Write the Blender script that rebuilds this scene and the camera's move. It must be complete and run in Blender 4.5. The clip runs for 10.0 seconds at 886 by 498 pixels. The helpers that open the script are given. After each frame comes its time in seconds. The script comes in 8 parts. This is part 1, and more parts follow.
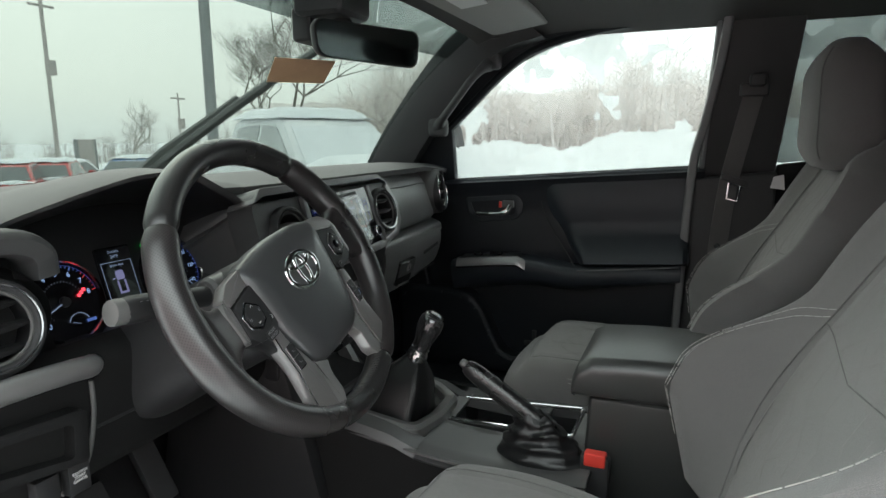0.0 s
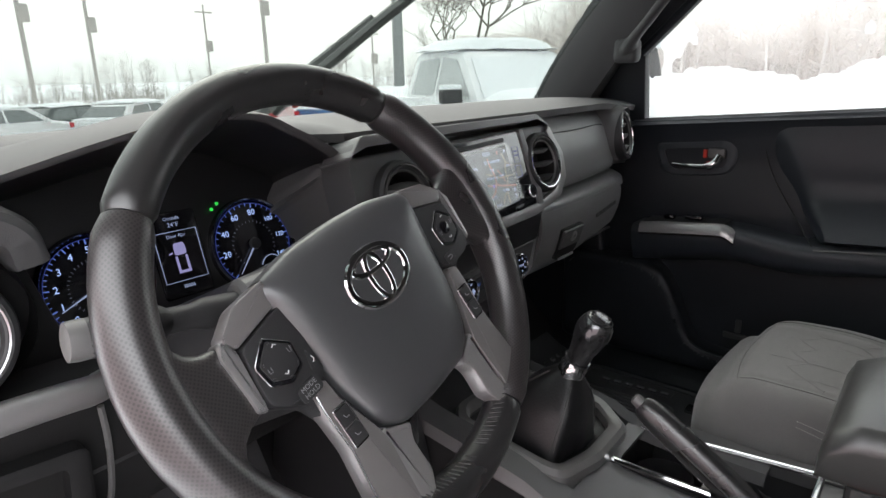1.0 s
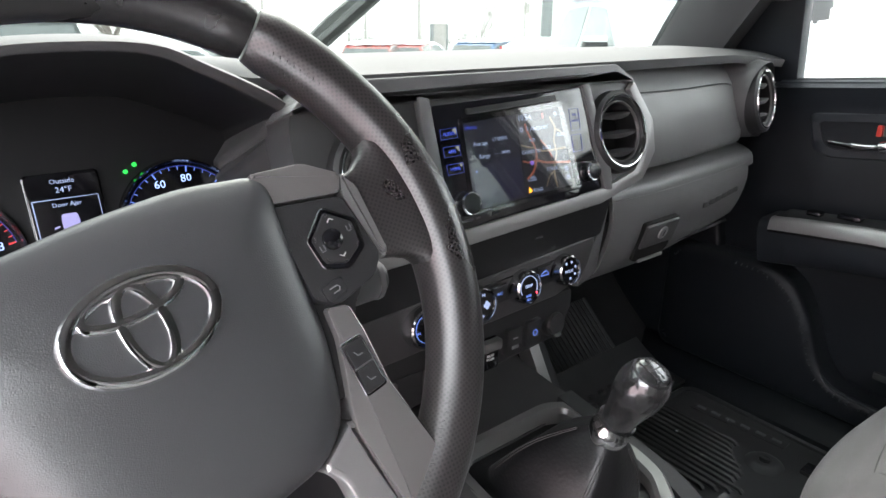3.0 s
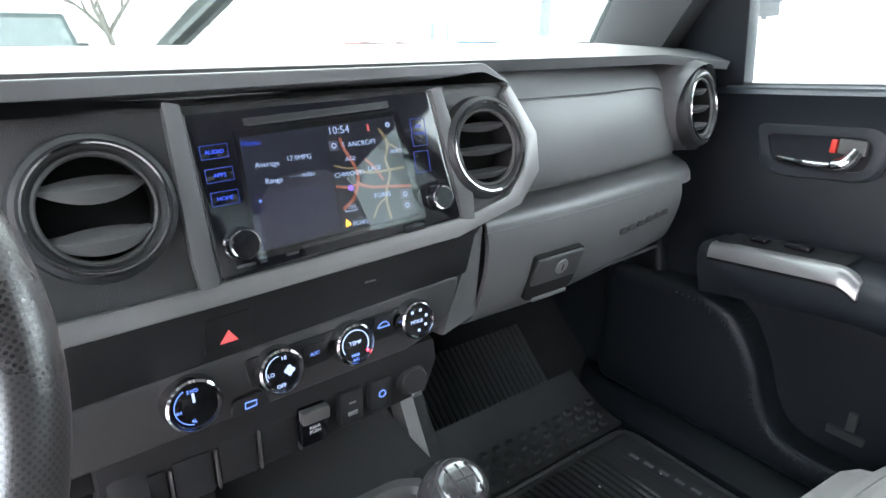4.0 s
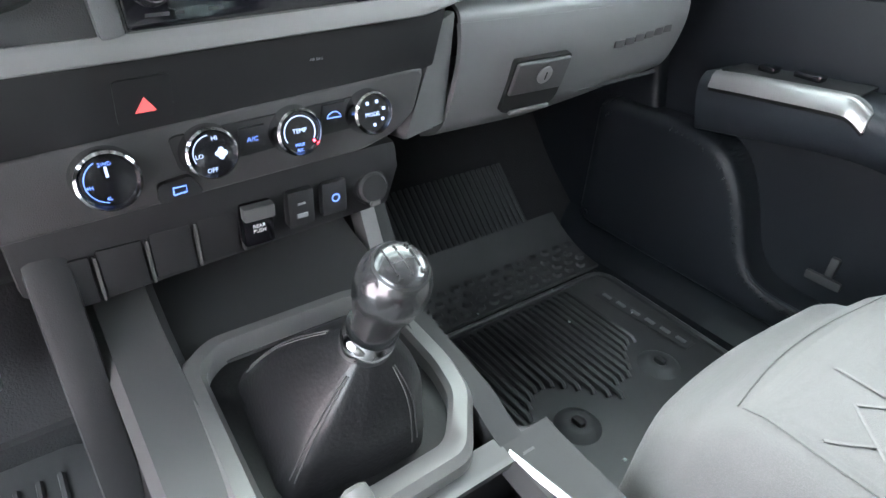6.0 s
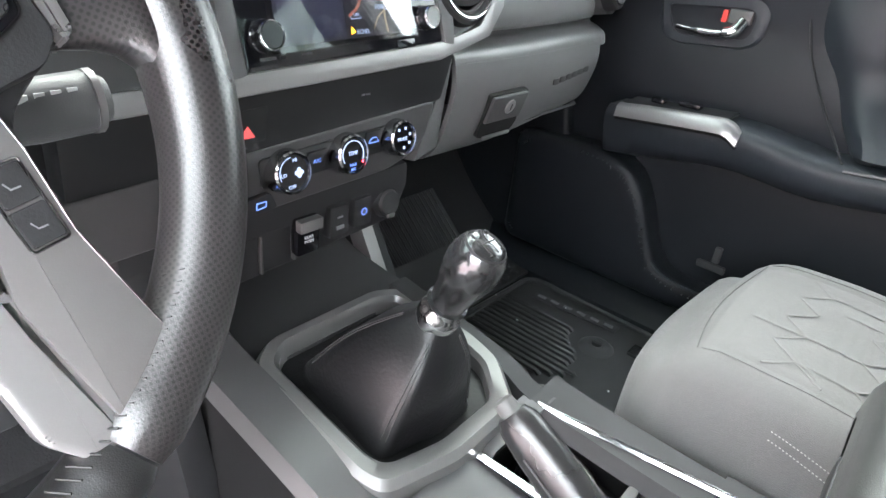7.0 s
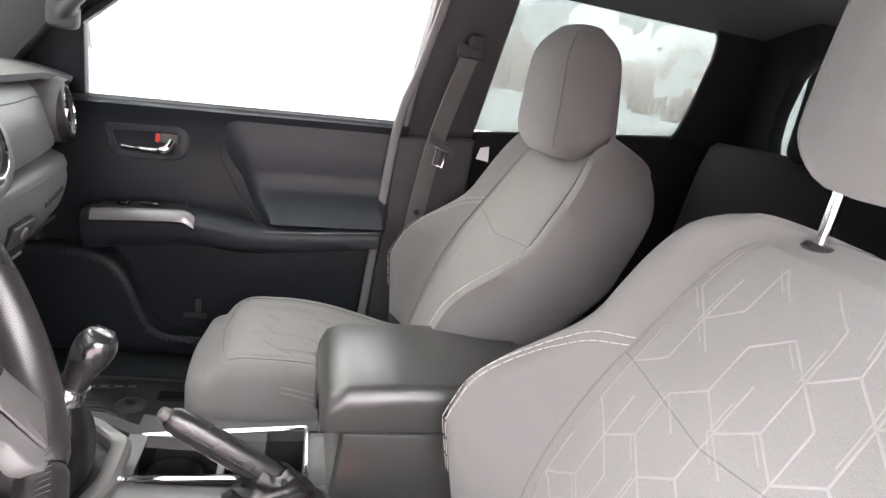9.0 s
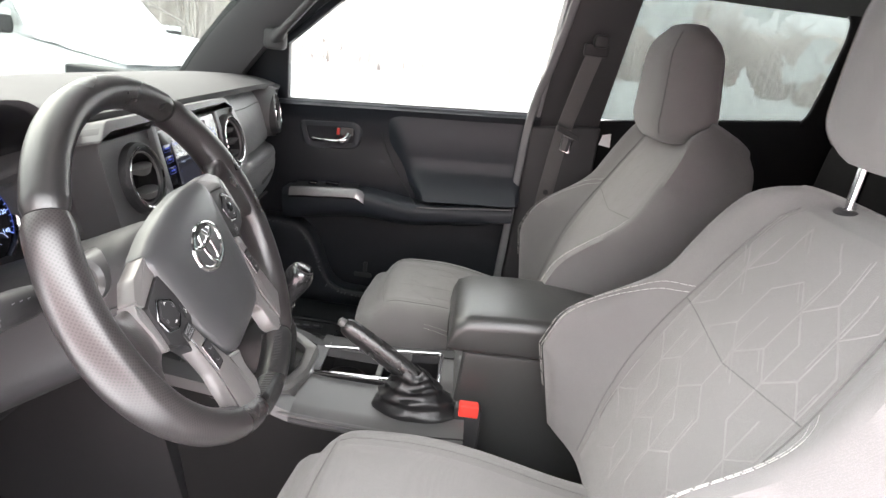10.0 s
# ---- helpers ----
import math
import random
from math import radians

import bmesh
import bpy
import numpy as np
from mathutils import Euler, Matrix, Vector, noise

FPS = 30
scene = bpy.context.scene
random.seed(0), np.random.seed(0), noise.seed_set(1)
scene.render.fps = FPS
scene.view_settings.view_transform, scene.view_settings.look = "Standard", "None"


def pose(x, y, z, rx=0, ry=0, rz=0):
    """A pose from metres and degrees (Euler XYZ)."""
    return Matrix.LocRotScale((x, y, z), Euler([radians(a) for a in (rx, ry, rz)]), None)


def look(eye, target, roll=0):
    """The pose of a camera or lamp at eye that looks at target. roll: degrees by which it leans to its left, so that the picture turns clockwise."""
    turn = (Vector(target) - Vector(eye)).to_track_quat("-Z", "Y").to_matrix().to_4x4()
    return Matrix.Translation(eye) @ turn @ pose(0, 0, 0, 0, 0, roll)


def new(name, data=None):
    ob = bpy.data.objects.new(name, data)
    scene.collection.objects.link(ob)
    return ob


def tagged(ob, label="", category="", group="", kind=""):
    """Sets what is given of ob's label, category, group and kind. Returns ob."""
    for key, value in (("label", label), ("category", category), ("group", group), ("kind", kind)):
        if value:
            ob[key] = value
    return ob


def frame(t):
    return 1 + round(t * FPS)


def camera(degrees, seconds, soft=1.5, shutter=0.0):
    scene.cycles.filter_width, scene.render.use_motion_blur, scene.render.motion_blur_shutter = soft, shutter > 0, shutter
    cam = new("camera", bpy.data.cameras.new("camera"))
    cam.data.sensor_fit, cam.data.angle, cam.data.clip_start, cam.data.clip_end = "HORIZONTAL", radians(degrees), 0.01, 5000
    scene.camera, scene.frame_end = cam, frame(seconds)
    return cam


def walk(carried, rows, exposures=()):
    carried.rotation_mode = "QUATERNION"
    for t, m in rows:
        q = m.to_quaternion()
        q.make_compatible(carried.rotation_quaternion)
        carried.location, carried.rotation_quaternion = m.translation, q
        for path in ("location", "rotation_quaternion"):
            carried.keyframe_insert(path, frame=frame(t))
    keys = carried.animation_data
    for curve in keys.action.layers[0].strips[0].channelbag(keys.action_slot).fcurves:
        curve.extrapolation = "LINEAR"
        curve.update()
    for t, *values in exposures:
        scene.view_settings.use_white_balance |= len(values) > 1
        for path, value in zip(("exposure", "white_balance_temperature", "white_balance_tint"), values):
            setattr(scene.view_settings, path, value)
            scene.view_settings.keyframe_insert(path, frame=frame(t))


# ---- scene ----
cam = camera(72.0, 10.0)
PATH = [
    (0, (-0.981, -0.418, 1.4), (0.84, 0.332, 1.046), -0.4),
    (0.5, (-0.801, -0.314, 1.386), (0.935, 0.578, 0.951), -0.3),
    (1, (-0.696, -0.307, 1.392), (0.788, 0.914, 0.842), -1.2),
    (1.5, (-0.657, -0.307, 1.392), (0.58, 1.143, 0.788), -1.8),
    (2, (-0.61, -0.287, 1.404), (0.553, 1.206, 0.758), -1.3),
    (2.5, (-0.546, -0.274, 1.395), (0.604, 1.219, 0.725), -0.7),
    (2.7, (-0.506, -0.267, 1.382), (0.639, 1.227, 0.705), -0.4),
    (3.8, (-0.258, -0.243, 1.361), (0.879, 1.25, 0.669), 0.7),
    (4, (-0.221, -0.243, 1.361), (0.915, 1.252, 0.672), 0.8),
    (4.5, (-0.165, -0.238, 1.339), (0.971, 1.248, 0.631), 1.6),
    (5, (-0.151, -0.236, 1.311), (0.964, 1.229, 0.528), 2.2),
    (5.5, (-0.151, -0.255, 1.291), (0.914, 1.124, 0.308), 3.0),
    (5.7, (-0.157, -0.25, 1.283), (0.883, 1.09, 0.224), 3.4),
    (6.8, (-0.311, -0.231, 1.298), (0.914, 0.966, 0.265), 5.7),
    (7, (-0.357, -0.227, 1.299), (1.035, 0.858, 0.359), 6.5),
    (7.5, (-0.455, -0.193, 1.327), (1.334, 0.346, 0.616), 9.4),
    (8, (-0.539, -0.178, 1.372), (1.381, -0.243, 0.813), 10.5),
    (8.5, (-0.649, -0.199, 1.417), (1.238, -0.633, 0.917), 10.4),
    (9, (-0.723, -0.196, 1.432), (1.144, -0.695, 0.915), 10.3),
    (9.5, (-0.854, -0.2, 1.439), (1.043, -0.448, 0.857), 9.3),
    (10, (-0.96, -0.23, 1.466), (0.94, -0.231, 0.842), 7.7),
]
EXPOSURES = [(0, 1.50, 6400, -1), (1, 2.06, 6550, 11), (2, 2.50, 6600, 15), (2.7, 2.85, 6550, 12), (4, 3.95, 6000, 5), (5.5, 4.4, 5950, 4), (7, 4.1, 6250, 6),
             (9, 3.54, 6700, 14), (10, 3.17, 6700, 12)]
walk(cam, [(t, look(eye, target, roll)) for t, eye, target, roll in PATH], EXPOSURES)

# ---- light and world ----
world = bpy.data.worlds.new("overcast")
scene.world = world
world.use_nodes = True
_wn = world.node_tree.nodes
_bg = _wn["Background"]
_sky = _wn.new("ShaderNodeTexSky")
_sky.sky_type, _sky.sun_disc = "NISHITA", False
_sky.sun_elevation, _sky.sun_rotation = radians(40), radians(34)
_sky.air_density, _sky.dust_density, _sky.ozone_density = 1.0, 6.0, 1.0
_mixw = _wn.new("ShaderNodeMix")
_mixw.data_type = "RGBA"
_mixw.inputs["Factor"].default_value = 0.86
_mixw.inputs["B"].default_value = (9.0, 9.15, 9.3, 1)
world.node_tree.links.new(_sky.outputs["Color"], _mixw.inputs["A"])
world.node_tree.links.new(_mixw.outputs["Result"], _bg.inputs["Color"])
_bg.inputs["Strength"].default_value = 0.15

sun_data = bpy.data.lights.new("sun", "SUN")
sun_data.energy, sun_data.angle, sun_data.color = 0.9, radians(60), (1.0, 0.98, 0.95)
sun = new("sun", sun_data)
sun.matrix_world = look((0, 0, 20), (-13, -20, 0))


# ---- building tools ----
def thing(name, at, label, category, group="", kind=""):
    ob = new(name)
    ob.location = at
    ob.empty_display_size = 0.05
    return tagged(ob, label, category, group, kind)


def world_of(ob):
    m = Matrix.Identity(4)
    while ob:
        m = ob.matrix_basis @ m
        ob = ob.parent
    return m


def finish(bm, name, mat, angle=35):
    bmesh.ops.recalc_face_normals(bm, faces=bm.faces)
    me = bpy.data.meshes.new(name)
    bm.to_mesh(me)
    bm.free()
    me.polygons.foreach_set("use_smooth", [len(p.vertices) <= 4 for p in me.polygons])
    me.set_sharp_from_angle(angle=radians(angle))
    me.materials.append(mat)
    return me


def part(name, bm, mat, parent, label="", angle=35):
    """One mesh, given in world coordinates, as a part of a thing."""
    me = finish(bm, name, mat, angle)
    me.transform(world_of(parent).inverted())
    ob = new(name, me)
    ob.parent = parent
    return tagged(ob, label)


def solid(name, bm, mat, label, category, kind="", group="", angle=35):
    """One mesh that is a thing of its own."""
    return tagged(new(name, finish(bm, name, mat, angle)), label, category, group, kind)


def merge(*bms):
    out = bmesh.new()
    for b in bms:
        me = bpy.data.meshes.new("tmp")
        b.to_mesh(me)
        b.free()
        out.from_mesh(me)
        bpy.data.meshes.remove(me)
    return out


def moved(bm, m):
    bm.transform(m)
    return bm


def box(c, s, bevel=0.003, seg=2, m=None):
    bm = bmesh.new()
    bmesh.ops.create_cube(bm, size=1)
    bmesh.ops.scale(bm, vec=s, verts=bm.verts)
    if bevel > 0:
        bmesh.ops.bevel(bm, geom=bm.edges[:], offset=bevel, segments=seg, affect="EDGES", profile=0.6)
    bmesh.ops.translate(bm, vec=c, verts=bm.verts)
    return moved(bm, m) if m else bm


def slab(pts, way, bevel=0.003, seg=2):
    """A flat outline of 3D points, pushed along a vector."""
    bm = bmesh.new()
    way = Vector(way)
    a = [bm.verts.new(Vector(p)) for p in pts]
    b = [bm.verts.new(Vector(p) + way) for p in pts]
    n = len(pts)
    bm.faces.new(a)
    bm.faces.new(b[::-1])
    for i in range(n):
        bm.faces.new((a[i], b[i], b[(i + 1) % n], a[(i + 1) % n]))
    bmesh.ops.recalc_face_normals(bm, faces=bm.faces)
    if bevel > 0:
        bmesh.ops.bevel(bm, geom=bm.edges[:], offset=bevel, segments=seg, affect="EDGES", profile=0.6)
    return bm


def plate(outline, z0, z1, m, bevel=0.002, seg=2):
    """An outline in the local plane of m, from height z0 to z1 over it."""
    return moved(slab([(x, y, z0) for x, y in outline], (0, 0, z1 - z0), bevel, seg), m)


def loft(rings, caps=True, closed=True):
    bm = bmesh.new()
    rows = [[bm.verts.new(Vector(p)) for p in r] for r in rings]
    n = len(rows[0])
    for a, b in zip(rows, rows[1:]):
        for i in range(n if closed else n - 1):
            j = (i + 1) % n
            bm.faces.new((a[i], a[j], b[j], b[i]))
    if caps and closed:
        bm.faces.new(rows[0][::-1])
        bm.faces.new(rows[-1])
    return bm


def sheet(f, nu, nv, thick=0.0, close_u=False):
    """A surface f(u, v), u and v from 0 to 1, with a thickness."""
    bm = bmesh.new()
    g = [[bm.verts.new(f(i / nu, j / nv)) for j in range(nv + 1)] for i in range(nu + 1)]
    for i in range(nu):
        for j in range(nv):
            bm.faces.new((g[i][j], g[i + 1][j], g[i + 1][j + 1], g[i][j + 1]))
    if thick:
        bmesh.ops.recalc_face_normals(bm, faces=bm.faces)
        bmesh.ops.solidify(bm, geom=bm.faces[:], thickness=thick)
    return bm


def thick(f, nu, nv, way):
    """A surface f(u, v) with a solid depth along a vector."""
    bm = bmesh.new()
    way = Vector(way)
    a = [[bm.verts.new(f(i / nu, j / nv)) for j in range(nv + 1)] for i in range(nu + 1)]
    b = [[bm.verts.new(q.co + way) for q in r] for r in a]
    for i in range(nu):
        for j in range(nv):
            bm.faces.new((a[i][j], a[i + 1][j], a[i + 1][j + 1], a[i][j + 1]))
            bm.faces.new((b[i][j], b[i][j + 1], b[i + 1][j + 1], b[i + 1][j]))
    rim = [(i, 0) for i in range(nu + 1)] + [(nu, j) for j in range(1, nv + 1)] + [(i, nv) for i in range(nu - 1, -1, -1)] + [(0, j) for j in range(nv - 1, 0, -1)]
    for (i, j), (k, l) in zip(rim, rim[1:] + rim[:1]):
        bm.faces.new((a[i][j], b[i][j], b[k][l], a[k][l]))
    return bm


def holed(outline, holes, place, way):
    """A plate with round holes: outline and holes as flat pairs, place() lifts a pair into the world, way is its depth."""
    bm = bmesh.new()
    edges = []
    for loop in [outline] + holes:
        vs = [bm.verts.new(place(*p)) for p in loop]
        edges += [bm.edges.new((p, q)) for p, q in zip(vs, vs[1:] + vs[:1])]
    bmesh.ops.triangle_fill(bm, use_beauty=True, use_dissolve=False, edges=edges)
    more = bmesh.ops.extrude_face_region(bm, geom=bm.faces[:])
    bmesh.ops.translate(bm, vec=Vector(way), verts=[g for g in more["geom"] if isinstance(g, bmesh.types.BMVert)])
    return bm


def circle(x, z, r, n=40):
    return [(x + r * math.cos(2 * math.pi * k / n), z + r * math.sin(2 * math.pi * k / n)) for k in range(n)]


def lathe(profile, m=None, n=40, closed=False):
    """Radius and height pairs, turned about the local z axis of m."""
    bm = bmesh.new()
    rings = []
    for r, h in profile:
        if r < 1e-6:
            rings.append([bm.verts.new((0, 0, h))])
        else:
            rings.append([bm.verts.new((r * math.cos(2 * math.pi * i / n), r * math.sin(2 * math.pi * i / n), h)) for i in range(n)])
    pairs = list(zip(rings, rings[1:])) + ([(rings[-1], rings[0])] if closed else [])
    for a, b in pairs:
        for i in range(n):
            j = (i + 1) % n
            if len(a) == 1 and len(b) > 1:
                bm.faces.new((a[0], b[i], b[j]))
            elif len(b) == 1 and len(a) > 1:
                bm.faces.new((a[i], b[0], a[j]))
            elif len(a) > 1:
                bm.faces.new((a[i], b[i], b[j], a[j]))
    return moved(bm, m) if m else bm


def smooth_line(pts, steps=6):
    """A smooth curve through the points."""
    p = [Vector(q) for q in pts]
    p = [2 * p[0] - p[1]] + p + [2 * p[-1] - p[-2]]
    out = []
    for i in range(1, len(p) - 2):
        for k in range(steps):
            t = k / steps
            out.append(0.5 * (2 * p[i] + (p[i + 1] - p[i - 1]) * t + (2 * p[i - 1] - 5 * p[i] + 4 * p[i + 1] - p[i + 2]) * t * t
                              + (3 * p[i] - p[i - 1] - 3 * p[i + 1] + p[i + 2]) * t ** 3))
    return out + [p[-2]]


def tube(pts, r, n=8, caps=True, flat=1.0, up=None):
    """A tube along points; r one radius or one for each point; flat squeezes it along up."""
    p = [Vector(q) for q in pts]
    rr = r if isinstance(r, (list, tuple)) else [r] * len(p)
    rings = []
    ref = Vector(up) if up else None
    for i, q in enumerate(p):
        d = (p[min(i + 1, len(p) - 1)] - p[max(i - 1, 0)]).normalized()
        if ref is None:
            ref = d.orthogonal()
        a = d.cross(ref).normalized()
        b = a.cross(d).normalized()
        if not up:
            ref = b
        rings.append([q + rr[i] * (math.cos(2 * math.pi * k / n) * a + flat * math.sin(2 * math.pi * k / n) * b) for k in range(n)])
    return loft(rings, caps)


def rounded(w, h, r, n=5):
    """A rounded rectangle outline about the origin."""
    out = []
    for cx, cy, a in ((w / 2 - r, h / 2 - r, 0), (-w / 2 + r, h / 2 - r, 90), (-w / 2 + r, -h / 2 + r, 180), (w / 2 - r, -h / 2 + r, 270)):
        for k in range(n + 1):
            t = radians(a + 90 * k / n)
            out.append((cx + r * math.cos(t), cy + r * math.sin(t)))
    return out


def soft_poly(pts, r, n=4):
    """A 2D outline with its corners rounded."""
    out = []
    k = len(pts)
    for i in range(k):
        p, a, b = Vector(pts[i]), Vector(pts[i - 1]), Vector(pts[(i + 1) % k])
        da, db = (a - p), (b - p)
        ra, rb = min(r, da.length * 0.45), min(r, db.length * 0.45)
        s, e = p + da.normalized() * ra, p + db.normalized() * rb
        for j in range(n + 1):
            t = j / n
            out.append(tuple((1 - t) ** 2 * s + 2 * t * (1 - t) * p + t * t * e))
    return out


def axes(at, right, up, face):
    """A pose whose local x, y and z are right, up and face."""
    m = Matrix((right, up, face)).transposed().to_4x4()
    m.translation = at
    return m


def lettering(text, size, m, depth=0.0003, align="CENTER", bold=0.0):
    cu = bpy.data.curves.new("words", "FONT")
    cu.body, cu.size, cu.extrude, cu.offset = text, size, depth, bold
    cu.align_x, cu.align_y = align, "CENTER"
    cu.resolution_u = 2
    ob = new("words", cu)
    me = bpy.data.meshes.new_from_object(ob)
    bm = bmesh.new()
    bm.from_mesh(me)
    bpy.data.objects.remove(ob)
    bpy.data.curves.remove(cu)
    bpy.data.meshes.remove(me)
    return moved(bm, m)


# ---- materials ----
def material(name, color, rough=0.5, metal=0.0, var=0.15, scale=6.0, fine=0.0, fine_scale=900.0, kind="noise", coat=0.0, spec=0.5, wear=0.0, color2=None,
             sheen=0.0):
    m = bpy.data.materials.new(name)
    m.use_nodes = True
    nt = m.node_tree
    N, L = nt.nodes, nt.links
    b = N["Principled BSDF"]
    b.inputs["Metallic"].default_value = metal
    b.inputs["Specular IOR Level"].default_value = spec
    b.inputs["Coat Weight"].default_value = coat
    b.inputs["Coat Roughness"].default_value = 0.08
    if sheen:
        b.inputs["Sheen Weight"].default_value = sheen
        b.inputs["Sheen Roughness"].default_value = 0.6
    tc = N.new("ShaderNodeTexCoord")
    co = tc.outputs["Object"]
    big = N.new("ShaderNodeTexNoise")
    big.inputs["Scale"].default_value = scale
    big.inputs["Detail"].default_value = 5
    L.new(co, big.inputs["Vector"])
    ramp = N.new("ShaderNodeMix")
    ramp.data_type = "RGBA"
    lo = [c * (1 - var) for c in color]
    hi = list(color2) if color2 else [min(1, c * (1 + var)) for c in color]
    ramp.inputs["A"].default_value, ramp.inputs["B"].default_value = (*lo, 1), (*hi, 1)
    L.new(big.outputs["Fac"], ramp.inputs["Factor"])
    col = ramp.outputs["Result"]
    mr = N.new("ShaderNodeMapRange")
    mr.inputs["To Min"].default_value, mr.inputs["To Max"].default_value = max(0.02, rough - 0.08), min(1, rough + 0.08)
    L.new(big.outputs["Fac"], mr.inputs["Value"])
    L.new(mr.outputs["Result"], b.inputs["Roughness"])
    if fine:
        if kind == "noise":
            t = N.new("ShaderNodeTexNoise")
            t.inputs["Scale"].default_value = fine_scale
            t.inputs["Detail"].default_value = 2
            h = t.outputs["Fac"]
        elif kind == "grain":
            t = N.new("ShaderNodeTexVoronoi")
            t.inputs["Scale"].default_value = fine_scale
            t.feature = "DISTANCE_TO_EDGE"
            h = t.outputs["Distance"]
        else:
            t = N.new("ShaderNodeTexVoronoi")
            t.inputs["Scale"].default_value = fine_scale
            t.inputs["Randomness"].default_value = 0.25 if kind == "holes" else 0.7
            h = t.outputs["Distance"]
        L.new(co, t.inputs["Vector"])
        bump = N.new("ShaderNodeBump")
        bump.inputs["Strength"].default_value = fine
        bump.inputs["Distance"].default_value = 0.001
        L.new(h, bump.inputs["Height"])
        L.new(bump.outputs["Normal"], b.inputs["Normal"])
        if kind in ("weave", "holes"):
            dk = N.new("ShaderNodeMix")
            dk.data_type, dk.blend_type = "RGBA", "MULTIPLY"
            cr = N.new("ShaderNodeMapRange")
            cr.inputs["From Min"].default_value, cr.inputs["From Max"].default_value = 0.0, 0.5
            cr.inputs["To Min"].default_value, cr.inputs["To Max"].default_value = (1.12, 0.8) if kind == "weave" else (0.6, 1.1)
            L.new(h, cr.inputs["Value"])
            dk.inputs["Factor"].default_value = 1
            L.new(col, dk.inputs["A"])
            L.new(cr.outputs["Result"], dk.inputs["B"])
            col = dk.outputs["Result"]
    L.new(col, b.inputs["Base Color"])
    return m


def glow(name, color, strength=1.0):
    m = bpy.data.materials.new(name)
    m.use_nodes = True
    b = m.node_tree.nodes["Principled BSDF"]
    b.inputs["Base Color"].default_value = (*[c * 0.3 for c in color], 1)
    b.inputs["Roughness"].default_value = 0.5
    b.inputs["Emission Color"].default_value = (*color, 1)
    b.inputs["Emission Strength"].default_value = strength
    return m


def pane_glass(name, tint=(0.635, 0.65, 0.645), rough=0.0, base=0.03):
    m = bpy.data.materials.new(name)
    m.use_nodes = True
    N, L = m.node_tree.nodes, m.node_tree.links
    N.remove(N["Principled BSDF"])
    tr, gl, mx, fr = N.new("ShaderNodeBsdfTransparent"), N.new("ShaderNodeBsdfGlossy"), N.new("ShaderNodeMixShader"), N.new("ShaderNodeLayerWeight")
    pw, ad = N.new("ShaderNodeMath"), N.new("ShaderNodeMath")
    pw.operation, ad.operation = "POWER", "MULTIPLY_ADD"
    pw.inputs[1].default_value, ad.inputs[1].default_value, ad.inputs[2].default_value = 4.0, 0.5, base
    tr.inputs["Color"].default_value = (*tint, 1)
    gl.inputs["Roughness"].default_value = rough
    L.new(fr.outputs["Facing"], pw.inputs[0])
    L.new(pw.outputs[0], ad.inputs[0])
    L.new(ad.outputs[0], mx.inputs["Fac"])
    L.new(tr.outputs["BSDF"], mx.inputs[1])
    L.new(gl.outputs["BSDF"], mx.inputs[2])
    L.new(mx.outputs["Shader"], N["Material Output"].inputs["Surface"])
    return m


M_DASH = material("dash_plastic", (0.066, 0.065, 0.066), 0.40, fine=0.25, fine_scale=700, kind="grain", var=0.12)
M_FASCIA = material("fascia_plastic", (0.135, 0.135, 0.136), 0.34, fine=0.2, fine_scale=800, kind="grain", var=0.1)
M_TOP = material("top_pad_vinyl", (0.082, 0.082, 0.083), 0.60, fine=0.25, fine_scale=700, kind="grain", var=0.12, spec=0.4)
M_KNEE = material("knee_plastic", (0.052, 0.052, 0.053), 0.52, fine=0.25, fine_scale=700, kind="grain", var=0.12)
M_DECK = material("satin_grey_deck", (0.105, 0.104, 0.105), 0.36, metal=0.25, var=0.07, fine=0.05, fine_scale=1300)
M_WALL = material("pinkish_panel", (0.38, 0.305, 0.310), 0.6, var=0.15, scale=1.5, fine=0.1, fine_scale=60)
M_GREY = material("grey_plastic", (0.115, 0.114, 0.112), 0.45, fine=0.12, fine_scale=900, var=0.1)
M_SILVER = material("silver_trim", (0.36, 0.352, 0.350), 0.30, metal=0.65, var=0.06, fine=0.05, fine_scale=1500)
M_LIP = material("satin_lip", (0.275, 0.270, 0.268), 0.34, metal=0.4, var=0.06, fine=0.06, fine_scale=1300)
M_CHROME = material("chrome", (0.82, 0.82, 0.83), 0.10, metal=1.0, var=0.03)
M_RING = material("smoked_chrome", (0.50, 0.50, 0.51), 0.14, metal=1.0, var=0.04)
M_DCHROME = material("dark_chrome", (0.35, 0.35, 0.36), 0.16, metal=1.0, var=0.04)
M_PIANO = material("gloss_black", (0.008, 0.008, 0.010), 0.10, var=0.1, coat=0.5)
M_MATTE = material("matte_black", (0.024, 0.024, 0.0255), 0.5, var=0.2, fine=0.15, fine_scale=900)
# darkened plastic: shade of driver-side dash and console flanks is in the colour
M_SHADEDASH = material("shaded_dash_plastic", (0.014, 0.014, 0.0145), 0.62, spec=0.2, fine=0.25, fine_scale=700, kind="grain", var=0.15)
M_RUBBER = material("black_rubber", (0.052, 0.053, 0.055), 0.40, var=0.25, scale=20, fine=0.15, fine_scale=600)
M_LEATHER = material("black_leather", (0.018, 0.0175, 0.018), 0.27, spec=1.0, fine=0.14, fine_scale=1000, kind="grain", var=0.2)


